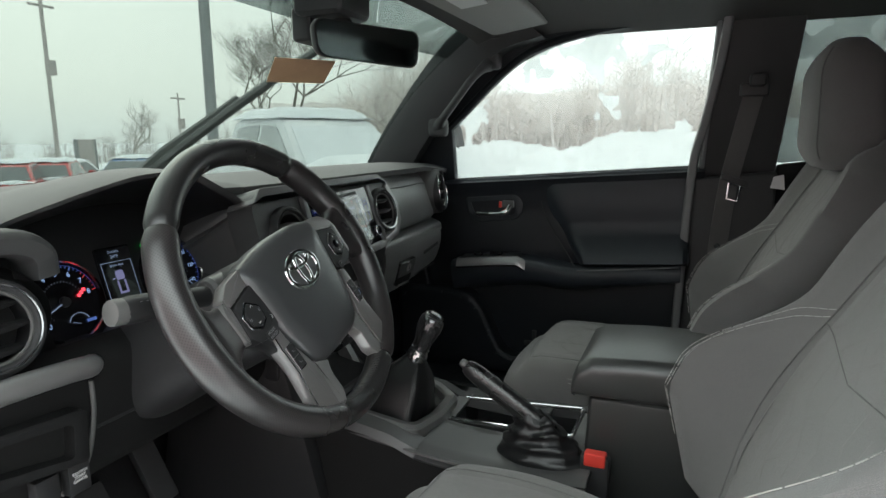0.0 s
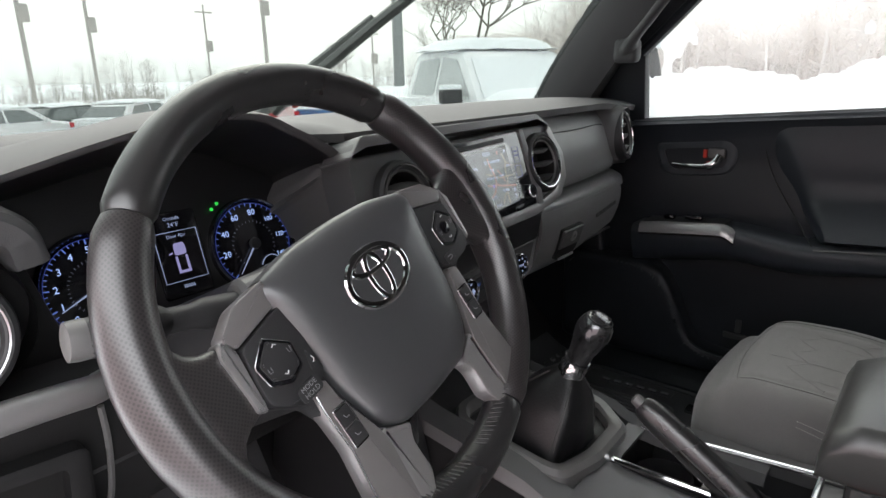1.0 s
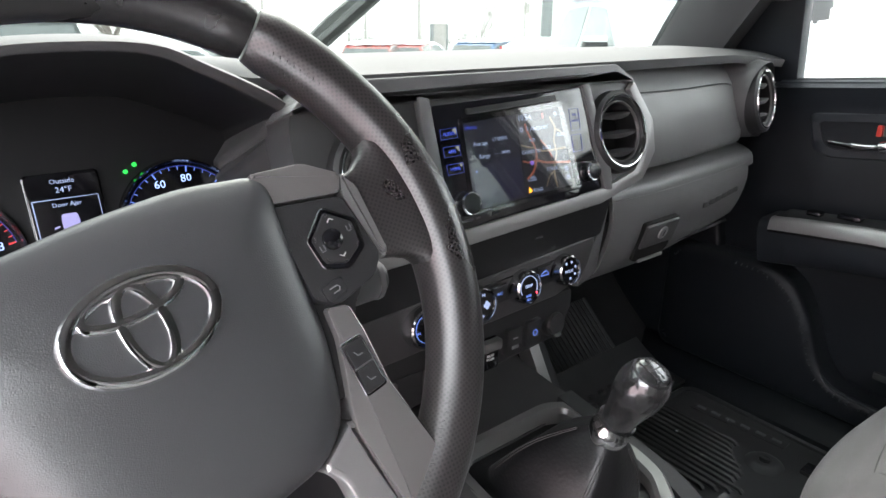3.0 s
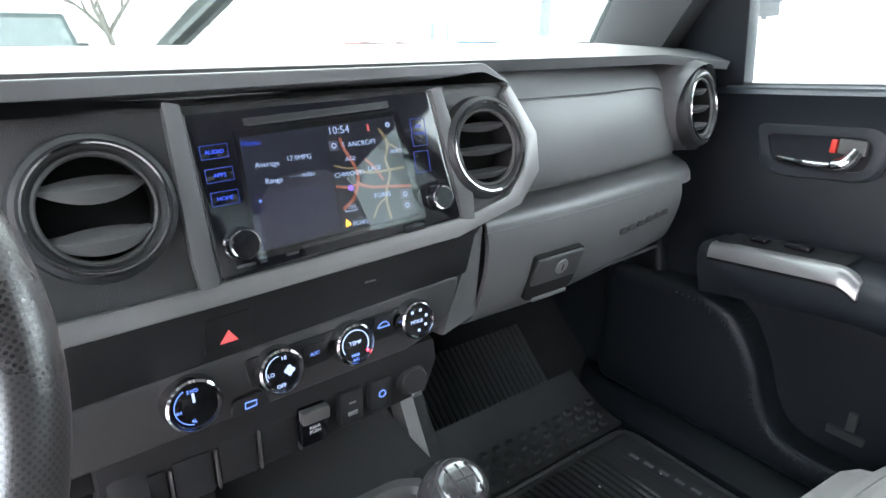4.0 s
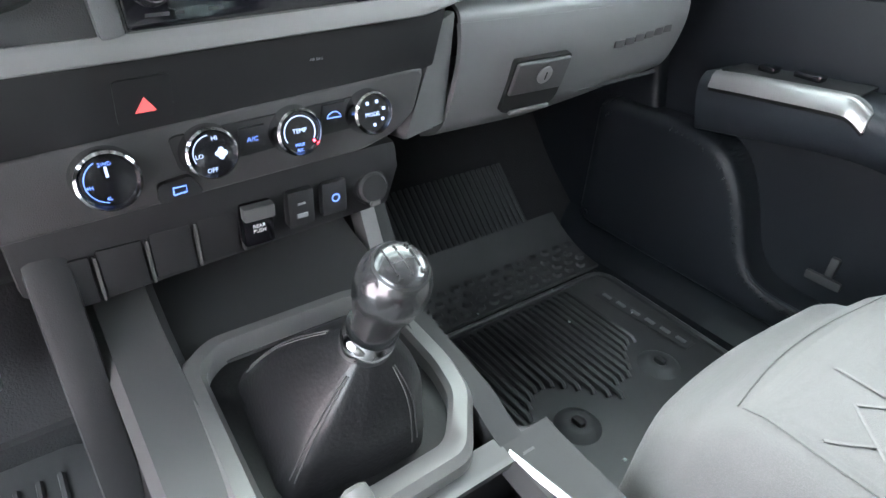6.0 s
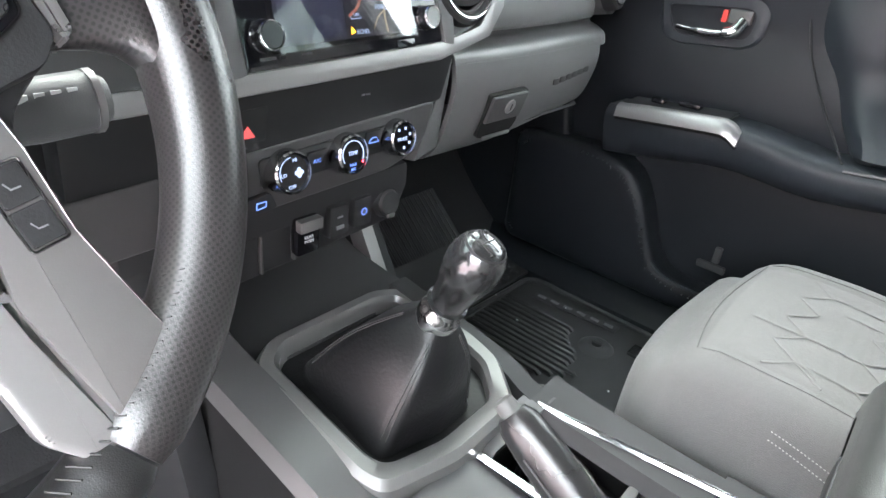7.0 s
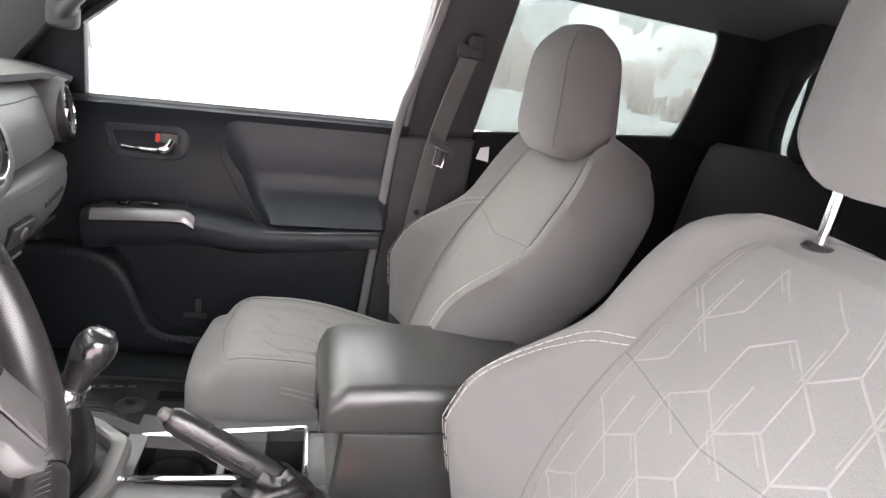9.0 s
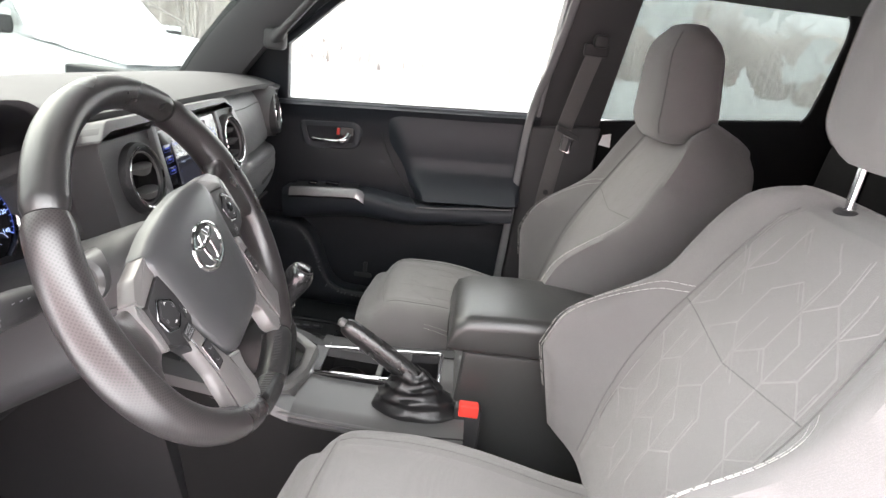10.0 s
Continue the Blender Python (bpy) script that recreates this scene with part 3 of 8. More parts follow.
def dashboard():
    d = thing("dashboard", (0, 0.3, 1.0), "dark grey moulded plastic dashboard with silver trim", "dashboard")
    # one top pad from side to side
    def top(u, v):
        x = -0.68 + 1.36 * u
        s = x / 0.68
        y0 = 0.235 + 0.02 * max(0.0, s) + 0.15 * max(0.0, min(1.0, (x + 0.625) / 0.03)) * max(0.0, min(1.0, (-0.215 - x) / 0.03))
        y1 = 0.68 - 0.19 * s * s
        y = y0 + (y1 - y0) * v
        z = 1.327 - 0.045 * v ** 3 + 0.004 * math.sin(v * 3.1) - 0.012 * max(0, abs(s) - 0.75) * 4 * (1 - v) - 0.010 * (1 - v) ** 6
        return Vector((x, y, z))
    part("top_pad", sheet(top, 96, 16, -0.012), M_TOP, d)

    # passenger fascia: upper face, groove and the lower roll, swept along x
    upper = [(0.300, 1.326), (0.262, 1.322), (0.238, 1.306), (0.228, 1.296), (0.224, 1.291), (0.221, 1.287), (0.211, 1.262), (0.203, 1.230), (0.200, 1.206), (0.206, 1.196), (0.225, 1.192)]
    def along(prof, x0, x1, n=14, dy=0.045, turn=9.0):
        line = smooth_line([(0, y, z) for y, z in prof], 3)
        def f(u, v):
            p = line[round(v * (len(line) - 1))]
            x = x0 + (x1 - x0) * u
            return Vector((x, p.y + dy * max(0.0, (x - 0.25) / 0.33) ** 1.4 + 9 * max(0.0, x - turn) ** 2, p.z - 0.004 * max(0.0, (x - 0.2) / 0.4)))
        return sheet(f, n, len(line) - 1, 0.004)
    part("passenger_fascia", along(upper, 0.200, 0.545), M_FASCIA, d)
    part("fascia_end", along(upper[:4] + [(0.30, 1.29)], 0.54, 0.69, 6), M_FASCIA, d)
    seam = smooth_line([(0.20, 0.2215, 1.2905), (0.35, 0.229, 1.289), (0.50, 0.252, 1.287), (0.528, 0.256, 1.275)], 5)
    part("seam", tube(seam, 0.0012, 5), M_MATTE, d)
    lower = [(0.225, 1.192), (0.222, 1.186), (0.205, 1.181), (0.194, 1.174), (0.190, 1.160)]
    part("lower_ledge", along(lower, 0.165, 0.650, 24, 0.035, 0.565), M_FASCIA, d)
    under = [(0.212, 1.074), (0.24, 1.060), (0.33, 1.035), (0.50, 1.00), (0.72, 0.98)]
    part("under_cover", along(under, -0.66, 0.52, 24, 0.02), M_MATTE, d)
    # end bolster that carries the outer vent
    for s, lab in ((1, ""), (-1, "")):
        xx = 0.588 if s > 0 else -0.618
        rings = []
        for k in range(7):
            f = k / 6
            r = 0.075 - 0.012 * f ** 2
            rings.append([(xx + r * 0.98 * math.cos(a), 0.335 - 0.105 * f + 0.06 * max(0.0, math.cos(a)) * s * 0.3, 1.258 + (0 if s > 0 else -0.036) + r * math.sin(a) * 0.93)
                          for a in [2 * math.pi * i / 36 for i in range(36)]])
        # driver pod takes the shaded plastic, passenger pod the plain fascia
        part("vent_pod", loft(rings, False), M_FASCIA if s > 0 else M_SHADEDASH, d)
    # passenger vent looks back and inwards
    air_vent(axes((0.586, 0.234, 1.258), Vector((0.985, 0.17, 0)), Vector((-0.03, 0.17, 0.985)).normalized(), Vector((0.17, -0.97, 0.17)).normalized()), 0.048, d)
    # driver vent: darker ring and blades carry the shade of that side
    air_vent(axes((-0.622, 0.205, 1.222), Vector((0.99, -0.10, 0)), Vector((0.02, 0.22, 0.975)).normalized(), Vector((-0.10, -0.97, 0.22)).normalized()), 0.0455, d, ring=M_DCHROME, blade=M_SHADEDASH)

    # centre bezel round the head unit and two vents
    ring = soft_poly([(-0.245, 1.300), (-0.225, 1.325), (0.158, 1.325), (0.182, 1.312), (0.209, 1.262), (0.207, 1.230), (0.180, 1.203), (0.108, 1.186), (-0.107, 1.178), (-0.20, 1.175), (-0.245, 1.175)], 0.014)
    flat = lambda x, z: Vector((x, 0.170 + (z - 1.198) * 0.27, z))
    part("centre_bezel", holed(ring, [circle(0.1485, 1.2545, 0.0430), circle(-0.172, 1.2490, 0.0435)], flat, -FACE * 0.05), M_DASH, d, "dark grey centre bezel")
    # silver lip: along the bottom, and up round the right-hand vent
    lip = [(-0.245, 1.185), (-0.19, 1.186), (-0.107, 1.1880), (0.109, 1.1970), (0.168, 1.2090), (0.192, 1.232), (0.197, 1.258), (0.176, 1.300)]
    low = [(-0.245, 1.170), (-0.19, 1.171), (-0.107, 1.1735), (0.104, 1.1815), (0.182, 1.1980), (0.212, 1.226), (0.2150, 1.262), (0.187, 1.308)]
    outline = lip + low[::-1]
    part("silver_lip", face_plate(outline, -0.02, 0.007, 0.0025, 2), M_LIP, d, "satin grey lower lip")
    # slanted cheeks between the vents and the head unit
    for s in (-1, 1):
        x1, x2, z1 = (0.0935, 0.109, 1.1975) if s > 0 else (-0.1115, -0.108, 1.1885)
        part("bezel_cheek", face_plate([(x1, 1.3080), (x1 + s * 0.012, 1.3100), (x2 + s * 0.016, z1 + 0.020), (x2 + s * 0.014, z1 - 0.004), (x2, z1 - 0.002)], -0.002, 0.0085, 0.003), M_FASCIA, d)
    # brow above the head unit
    part("brow", face_plate(soft_poly([(-0.245, 1.303), (-0.22, 1.327), (0.160, 1.328), (0.188, 1.311), (0.185, 1.306), (0.157, 1.318), (0.095, 1.3125), (-0.112, 1.3080), (-0.215, 1.312)], 0.005), -0.05, 0.006, 0.0025, 3), M_FASCIA, d)
    air_vent(on_face(0.1485, 1.2545, 0.004), 0.0425, d, depth=0.028)
    air_vent(on_face(-0.172, 1.2490, 0.004), 0.043, d, slats=2, depth=0.028, fat=2.6)

    # black strip, then the climate panel below
    part("gloss_strip", face_plate([(-0.235, 1.172), (0.130, 1.186), (0.124, 1.139), (0.10, 1.134), (-0.119, 1.121), (-0.235, 1.116)], -0.03, -0.002, 0.003), M_STRIP, d)
    part("strip_words", lettering("AIR BAG", 0.0028, on_face(0.016, 1.158, -0.0012)), M_GREYMARK, d)
    # leaning filler beside the glove box
    part("stack_cheek", slab([(0.126, 0.167, 1.176), (0.158, 0.190, 1.178), (0.165, 0.205, 1.070), (0.105, 0.185, 1.070)], (0.0, 0.05, -0.008), 0.005), M_FASCIA, d)

    # instrument hood over the gauges
    lipo = [(-0.612, 1.292), (-0.594, 1.316), (-0.530, 1.334), (-0.465, 1.349), (-0.405, 1.359), (-0.330, 1.358), (-0.288, 1.341), (-0.243, 1.318), (-0.224, 1.303)]
    L1 = smooth_line([(x, 0, z) for x, z in lipo], 4)
    rings = []
    for y, grow, drop in ((0.236, -0.008, 0.007), (0.229, -0.005, 0.005), (0.226, 0.0, 0.0), (0.236, 0.003, -0.002), (0.30, 0.012, -0.004), (0.38, 0.022, 0.002), (0.47, 0.03, 0.022)):
        cx = -0.40
        rings.append([Vector((cx + (p.x - cx) * (1 + grow * 3), y, min(p.z, 9) - drop - (0.0 if y < 0.3 else 0.25 * (y - 0.3) * max(0, (p.z - 1.31) * 6)))) for p in L1])
    part("gauge_hood", loft(rings, False, False), M_TOP, d, angle=60)
    # dark tunnel from the lip down to the gauges
    mouth = L1 + [Vector((-0.215, 0, 1.20)), Vector((-0.24, 0, 1.15)), Vector((-0.56, 0, 1.145)), Vector((-0.61, 0, 1.19)), Vector((-0.615, 0, 1.24))]
    inner = []
    for p in mouth:
        inner.append(Vector((-0.40 + (p.x + 0.40) * 0.80, 0.318 + (p.z - 1.2) * 0.3, 1.205 + (p.z - 1.205) * (0.62 if p.z > 1.205 else 0.8))))
    part("hood_tunnel", loft([[Vector((-0.40 + (p.x + 0.40) * 0.982, 0.2345, p.z - 0.0065)) for p in mouth]] + [[Vector((p.x, 0.2345, p.z - 0.0065)).lerp(q, f) + Vector((0, 0, 0.006 * math.sin(math.pi * f))) for p, q in zip(mouth, inner)] for f in (0.25, 0.5, 0.75, 1.0)], False), M_STRIP, d, angle=60)
    # ramp from the centre bezel down to the gauges, and the panel under it
    ramp = smooth_line([(-0.186, 0.226, 1.3130), (-0.205, 0.231, 1.3090), (-0.226, 0.244, 1.3005), (-0.248, 0.275, 1.2780), (-0.268, 0.320, 1.2510)], 6)
    part("ramp", loft([[p + Vector(q) for q in ((0, 0.004, -0.014), (0, -0.001, -0.010), (0, -0.002, -0.004), (0.001, 0.003, 0.0005), (0.010, 0.045, 0.006), (0.010, 0.05, -0.02))] for p in ramp]), M_DASH, d, "", 40)
    foot = smooth_line([(-0.194, 0.210, 1.172), (-0.210, 0.229, 1.172), (-0.223, 0.256, 1.172), (-0.233, 0.286, 1.172), (-0.240, 0.313, 1.172)], 6)
    def under_ramp(u, v):
        a, b = ramp[round(u * 24)] + Vector((0, 0.003, -0.011)), foot[round(u * 24)]
        return Vector((a.x + (b.x - a.x) * v ** 0.35, a.y + (b.y - a.y) * v, a.z + (b.z - a.z) * v))
    part("ramp_panel", sheet(under_ramp, 24, 16, -0.01), M_DASH, d, "", 60)

    # driver knee panel, silver rail and the small shelf
    knee = [(0.235, 1.172), (0.215, 1.165), (0.203, 1.15), (0.207, 1.10), (0.225, 1.03), (0.27, 0.985), (0.42, 0.96)]
    part("knee_panel", along(knee, -0.68, -0.195, 16, 0.0), M_SHADEDASH, d)
    rail = smooth_line([(-0.70, 0.178, 1.166), (-0.63, 0.179, 1.165), (-0.565, 0.184, 1.160), (-0.535, 0.192, 1.154), (-0.524, 0.206, 1.150)], 6)
    part("silver_rail", tube(rail, 0.0135, 12, True, 0.9), M_SILVER, d, "satin silver rail below the vent")
    part("driver_fascia", slab([(-0.69, 0.250, 1.30), (-0.56, 0.252, 1.300), (-0.52, 0.260, 1.16), (-0.69, 0.240, 1.145)], (0, 0.04, 0), 0.006), M_SHADEDASH, d)
    part("driver_brow", loft([[(q.x + a * n.x, q.y + b, q.z + a * n.z) for a, b in ((-0.013, 0.030), (-0.014, 0.002), (-0.010, -0.010), (0.006, -0.016), (0.012, -0.013), (0.015, -0.004), (0.016, 0.030))]
                                for q, n in ((q, Vector((math.sin(t), 0, math.cos(t)))) for q, t in BROW)]), M_KNEE, d, "", 45)
    out = soft_poly([(-0.672, 1.124), (-0.548, 1.112), (-0.551, 1.050), (-0.672, 1.070)], 0.008)
    gap = soft_poly([(-0.658, 1.112), (-0.565, 1.101), (-0.568, 1.062), (-0.660, 1.081)], 0.006)
    sh = part("shelf_surround", loft([[(x, 0.212, z) for x, z in out], [(x, 0.186, z) for x, z in out], [(x + (a - x) * 0.25, 0.1835, z + (b - z) * 0.25) for (x, z), (a, b) in zip(out, gap)], [(x, 0.1850, z) for x, z in gap], [(x, 0.206, z) for x, z in gap]], False), M_SHADEDASH, d, "", 45)
    # flat black plate paints the shade of a deeper shelf
    part("shelf_shade", slab([(x, 0.2015, z) for x, z in gap], (0, 0.004, 0), 0), M_VOID, sh)
    part("trim_line", tube(smooth_line([(-0.530, 0.199, 1.135), (-0.528, 0.204, 1.09), (-0.530, 0.222, 1.03), (-0.545, 0.25, 0.99)], 5), 0.003, 6), M_GREY, d)
    for k, words in enumerate(("CLUTCH\nSTART\nCANCEL", "")):
        x = -0.557 - 0.036 * k
        b = part("switch_blank", box((x, 0.204, 1.031), (0.026, 0.014, 0.036), 0.002), M_MATTE, d)
        if words:
            part("switch_words", lettering(words, 0.0045, axes((x, 0.1965, 1.033), RIGHT, Vector((0, 0, 1)), Vector((0, -1, 0)))), M_WHITE, b)
    return d


dashboard()


def glove_box():
    g = thing("glove_box", (0.35, 0.22, 1.07), "dark grey glove box with a centre lock, closed", "glove box")
    prof = [(0.190, 1.166), (0.187, 1.150), (0.188, 1.128), (0.195, 1.098), (0.206, 1.070), (0.222, 1.052), (0.245, 1.042)]
    line = smooth_line([(0, y, z) for y, z in prof], 4)
    def f(u, v):
        p = line[round(v * (len(line) - 1))]
        x = 0.164 + (0.548 - 0.164) * u
        return Vector((x, p.y + 0.035 * max(0.0, (x - 0.25) / 0.33) ** 1.4, p.z - 0.004 * max(0.0, (x - 0.2) / 0.4) + 0.03 * max(0.0, u - 0.35) * (v ** 2)))
    part("lid", sheet(f, 18, len(line) - 1, 0.006), M_FASCIA, g)
    up, out = Vector((0, -0.29, 0.957)), Vector((0, -0.957, -0.29))
    m = axes((0.268, 0.1945, 1.097), RIGHT, up, out)
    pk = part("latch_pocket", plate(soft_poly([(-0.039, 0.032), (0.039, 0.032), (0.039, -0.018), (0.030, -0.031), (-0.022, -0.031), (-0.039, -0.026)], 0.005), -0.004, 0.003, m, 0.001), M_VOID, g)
    la = part("latch", box((0, 0.012, 0.003), (0.073, 0.036, 0.007), 0.003, 3, m), M_DASH, g, "dark pull latch with round lock")
    lk = part("lock", lathe([(0, 0.002), (0.0080, 0.002), (0.0095, 0.001), (0.0095, -0.002)], m @ pose(0.003, 0.014, 0.007), 24), M_SILVER, la, "silver round lock")
    part("key_slot", box((0.003, 0.014, 0.0091), (0.0016, 0.009, 0.0006), 0.0002, 1, m), M_VOID, lk)
    part("pull_lip", box((0.002, -0.0285, 0.003), (0.056, 0.0045, 0.006), 0.0015, 2, m), M_LIP, la)
    # raised model lettering stands as plain bars
    for k in range(6):
        part("bar", box((0.400 + 0.0205 * k, 0.1875 + 0.035 * ((0.15 + 0.0205 * k) / 0.33) ** 1.4, 1.1215 + 0.0010 * k), (0.015, 0.0016, 0.008), 0.0005), M_KNEE, g)


glove_box()


def head_unit():
    h = thing("head_unit", (0, 0.18, 1.19), "gloss black touch screen radio showing home page and map", "head unit")
    body = part("panel", face_plate(soft_poly([(-0.1105, 1.301), (0.0925, 1.3065), (0.1085, 1.1975), (-0.1065, 1.1885)], 0.005), -0.03, 0.006, 0.002), M_SCREEN, h)
    part("bright_edge", tube([Vector((x, cy(z), z)) + FACE * 0.0058 for x, z in [(-0.111, 1.301), (-0.107, 1.188), (0.109, 1.197), (0.093, 1.3065)]], 0.0009, 6), M_GREY, body)
    part("disc_slot", face_plate([(-0.072, 1.2955), (0.049, 1.3005), (0.050, 1.2955), (-0.071, 1.2905)], 0.0055, 0.0085, 0.001), M_MATTE, body)
    part("slot_lip", face_plate([(-0.069, 1.2912), (0.049, 1.2960), (0.049, 1.2948), (-0.069, 1.2900)], 0.0080, 0.0092, 0.0003), M_KNEE, body)
    # lit page
    page = glow("display_dark", (0.020, 0.020, 0.038), 0.06)
    pg = part("display", face_plate([(-0.0765, 1.2830), (0.0525, 1.2885), (0.0625, 1.2085), (-0.0775, 1.2035)], 0.0056, 0.0066, 0), page, h, "lit display page")
    part("map_area", face_plate([(-0.0098, 1.2860), (0.0520, 1.2880), (0.0620, 1.2090), (-0.0098, 1.2062)], 0.0066, 0.0071, 0), glow("map_dark", (0.006, 0.006, 0.010), 0.2), pg)
    part("tile", face_plate([(-0.0740, 1.2425), (-0.0120, 1.2445), (-0.0120, 1.2085), (-0.0750, 1.2062)], 0.0066, 0.0070, 0), glow("tile_blue", (0.022, 0.022, 0.05), 0.08), pg)
    orange, tan = glow("map_motorway", (0.60, 0.17, 0.10), 0.045), glow("map_street", (0.46, 0.34, 0.20), 0.036)
    def road(pts, w, mat):
        line = smooth_line([(x, 0, z) for x, z in pts], 4)
        part("map_line", tube([Vector((q.x, cy(q.z), q.z)) + FACE * 0.0073 for q in line], w, 4, True, 0.25, FACE), mat, pg)
    road([(-0.006, 1.2225), (0.004, 1.2290), (0.010, 1.2390), (0.0115, 1.2480), (0.008, 1.2580), (0.003, 1.2680), (0.001, 1.2760)], 0.0013, orange)
    road([(0.0105, 1.2400), (0.022, 1.2360), (0.036, 1.2345), (0.060, 1.2320)], 0.0012, orange)
    road([(-0.009, 1.2405), (0.000, 1.2385), (0.010, 1.2395)], 0.0010, orange)
    road([(0.037, 1.2800), (0.043, 1.2680), (0.039, 1.2560), (0.041, 1.2440), (0.036, 1.2330), (0.034, 1.2220), (0.036, 1.2090)], 0.0012, tan)
    road([(0.011, 1.2500), (0.026, 1.2470), (0.056, 1.2475)], 0.0011, tan)
    road([(0.043, 1.2680), (0.050, 1.2640), (0.055, 1.2600)], 0.0009, tan)
    road([(0.020, 1.2580), (0.028, 1.2500), (0.034, 1.2400)], 0.0010, orange)
    road([(-0.008, 1.2560), (0.002, 1.2530), (0.010, 1.2520)], 0.0008, tan)
    road([(0.020, 1.2120), (0.026, 1.2210), (0.034, 1.2260)], 0.0008, tan)
    def box_on(x, z, w, hh, mat, name="map_button"):
        part(name, face_plate([(x - w, z + hh), (x + w, z + hh), (x + w, z - hh), (x - w, z - hh)], 0.0071, 0.0073, 0), mat, pg)
    grey = glow("map_key", (0.10, 0.10, 0.14), 0.08)
    for x, z in ((-0.0052, 1.2705), (0.0525, 1.2262), (0.0530, 1.2172)):
        box_on(x, z, 0.0040, 0.0038, grey)
        part("map_button", lathe([(0.0014, 0.0004), (0.0022, 0.0004)], on_face(x, z, 0.0074), 14), G_WHITE, pg)
    part("map_button", lathe([(0.0008, 0.0004), (0.0022, 0.0004)], on_face(0.0455, 1.2822, 0.0074), 14), G_WHITE, pg)
    box_on(0.0275, 1.2815, 0.0011, 0.0026, glow("map_pump", (0.7, 0.12, 0.12), 0.08), "map_mark")
    for text, size, x, z in (("10:54", 0.0086, 0.0010, 1.2815), ("Home", 0.0058, -0.0690, 1.2785), ("Average", 0.0056, -0.0600, 1.2630), ("17.0MPG", 0.0054, -0.0350, 1.2650), ("Range", 0.0056, -0.0570, 1.2512),
                             ("- - - miles", 0.0052, -0.0345, 1.2525), ("ANCROFT", 0.0056, 0.0200, 1.2702), ("S", 0.0056, 0.0030, 1.2705), ("AGE", 0.0050, 0.0075, 1.2595), ("CHWOOD", 0.0054, 0.0045, 1.2483), ("LAGE", 0.0052, 0.0275, 1.2500),
                             ("ANCI", 0.0050, 0.0500, 1.2610), ("FORES", 0.0054, 0.0310, 1.2285), ("1mi", 0.0048, 0.0015, 1.2237), ("ECHEL", 0.0050, 0.0075, 1.2105)):
        part("words", lettering(text, size, on_face(x, z, 0.0075), 0.0001), G_WHITE if text != "Home" else G_KEY, pg)
    part("map_mark", lathe([(0, 0.0006), (0.0024, 0.0006), (0.0024, 0)], on_face(0.0035, 1.2378, 0.0072), 12), glow("map_shield", (0.22, 0.12, 0.6), 0.2), pg)
    part("map_mark", face_plate([(-0.0060, 1.2090), (-0.0010, 1.2105), (-0.0050, 1.2150)], 0.0073, 0.0077, 0), G_AMBER, pg)
    part("scale_bar", tube([Vector((x, cy(z), z)) + FACE * 0.0075 for x, z in ((-0.0045, 1.2225), (-0.0045, 1.2205), (0.0065, 1.2208), (0.0065, 1.2228))], 0.0003, 4), G_WHITE, pg)
    part("map_mark", lathe([(0, 0.0004), (0.0012, 0.0004)], on_face(-0.0700, 1.2385, 0.0074), 10), G_BLUE, pg)
    cover = part("cover_glass", slab([Vector((x, cy(z), z)) + FACE * o for x, z, o in ((-0.0800, 1.2885, 0.0088), (0.0560, 1.2935, 0.0088), (0.0670, 1.2050, 0.0124), (-0.0810, 1.1990, 0.0126))], FACE * 0.0004, 0), M_COVER, h, "clear reflecting screen glass")
    cover.visible_shadow = False
    # side keys
    for k, text in enumerate(("AUDIO", "APPS", "HOME")):
        z, x = 1.2752 - 0.0156 * k, -0.0954 + 0.0008 * k
        key = part("key", face_plate([(x - 0.0095, z + 0.0045), (x + 0.0095, z + 0.0050), (x + 0.0095, z - 0.0040), (x - 0.0095, z - 0.0045)], 0.0055, 0.0070, 0.0006), M_PIANO, h)
        part("key_words", lettering(text, 0.0042, on_face(x, z, 0.0072), 0.0001), G_KEY, key)
        part("key_outline", tube([Vector((a, cy(b), b)) + FACE * 0.0071 for a, b in ((x - 0.0095, z + 0.0045), (x + 0.0095, z + 0.0050), (x + 0.0095, z - 0.0040), (x - 0.0095, z - 0.0045), (x - 0.0095, z + 0.0045))], 0.00025, 4), G_DIM, key)
    for k, text in enumerate(("SEEK", "TRACK", "<")):
        part("key_words", lettering(text, 0.0034, on_face(0.0765, 1.2788 - 0.0060 * k, 0.0064), 0.0001), G_DIM, h)
    for x0, x1, z0, z1 in ((0.0690, 0.0835, 1.2850, 1.2630), (0.0680, 0.0825, 1.2585, 1.2415)):
        part("key_outline", tube([Vector((x, cy(z), z)) + FACE * 0.0062 for x, z in [(x0, z0), (x1, z0), (x1, z1), (x0, z1), (x0, z0)]], 0.00025, 4), G_DIM, h)
    for x, z, r in ((-0.0895, 1.2120, 0.0112), (0.0838, 1.2185, 0.0105)):
        kn = part("knob", lathe([(0, 0.014), (r * 0.80, 0.014), (r * 0.94, 0.0125), (r, 0.004), (r * 1.08, 0.003), (r * 1.08, 0.0)], on_face(x, z, 0.005), 30), M_PIANO, h)
        part("knob_ring", lathe([(r * 0.86, 0.0140), (r * 0.93, 0.0143), (r * 0.98, 0.0125)], on_face(x, z, 0.005), 30), M_CHROME, kn)
    for x, z, w in ((-0.0880, 1.1965, 0.014), (-0.0750, 1.1967, 0.005), (-0.0525, 1.1978, 0.010)):
        part("mark", face_plate([(x - w / 2, z + 0.0010), (x + w / 2, z + 0.0013), (x + w / 2, z - 0.0007), (x - w / 2, z - 0.0010)], 0.0060, 0.0063, 0), M_KNEE, h)
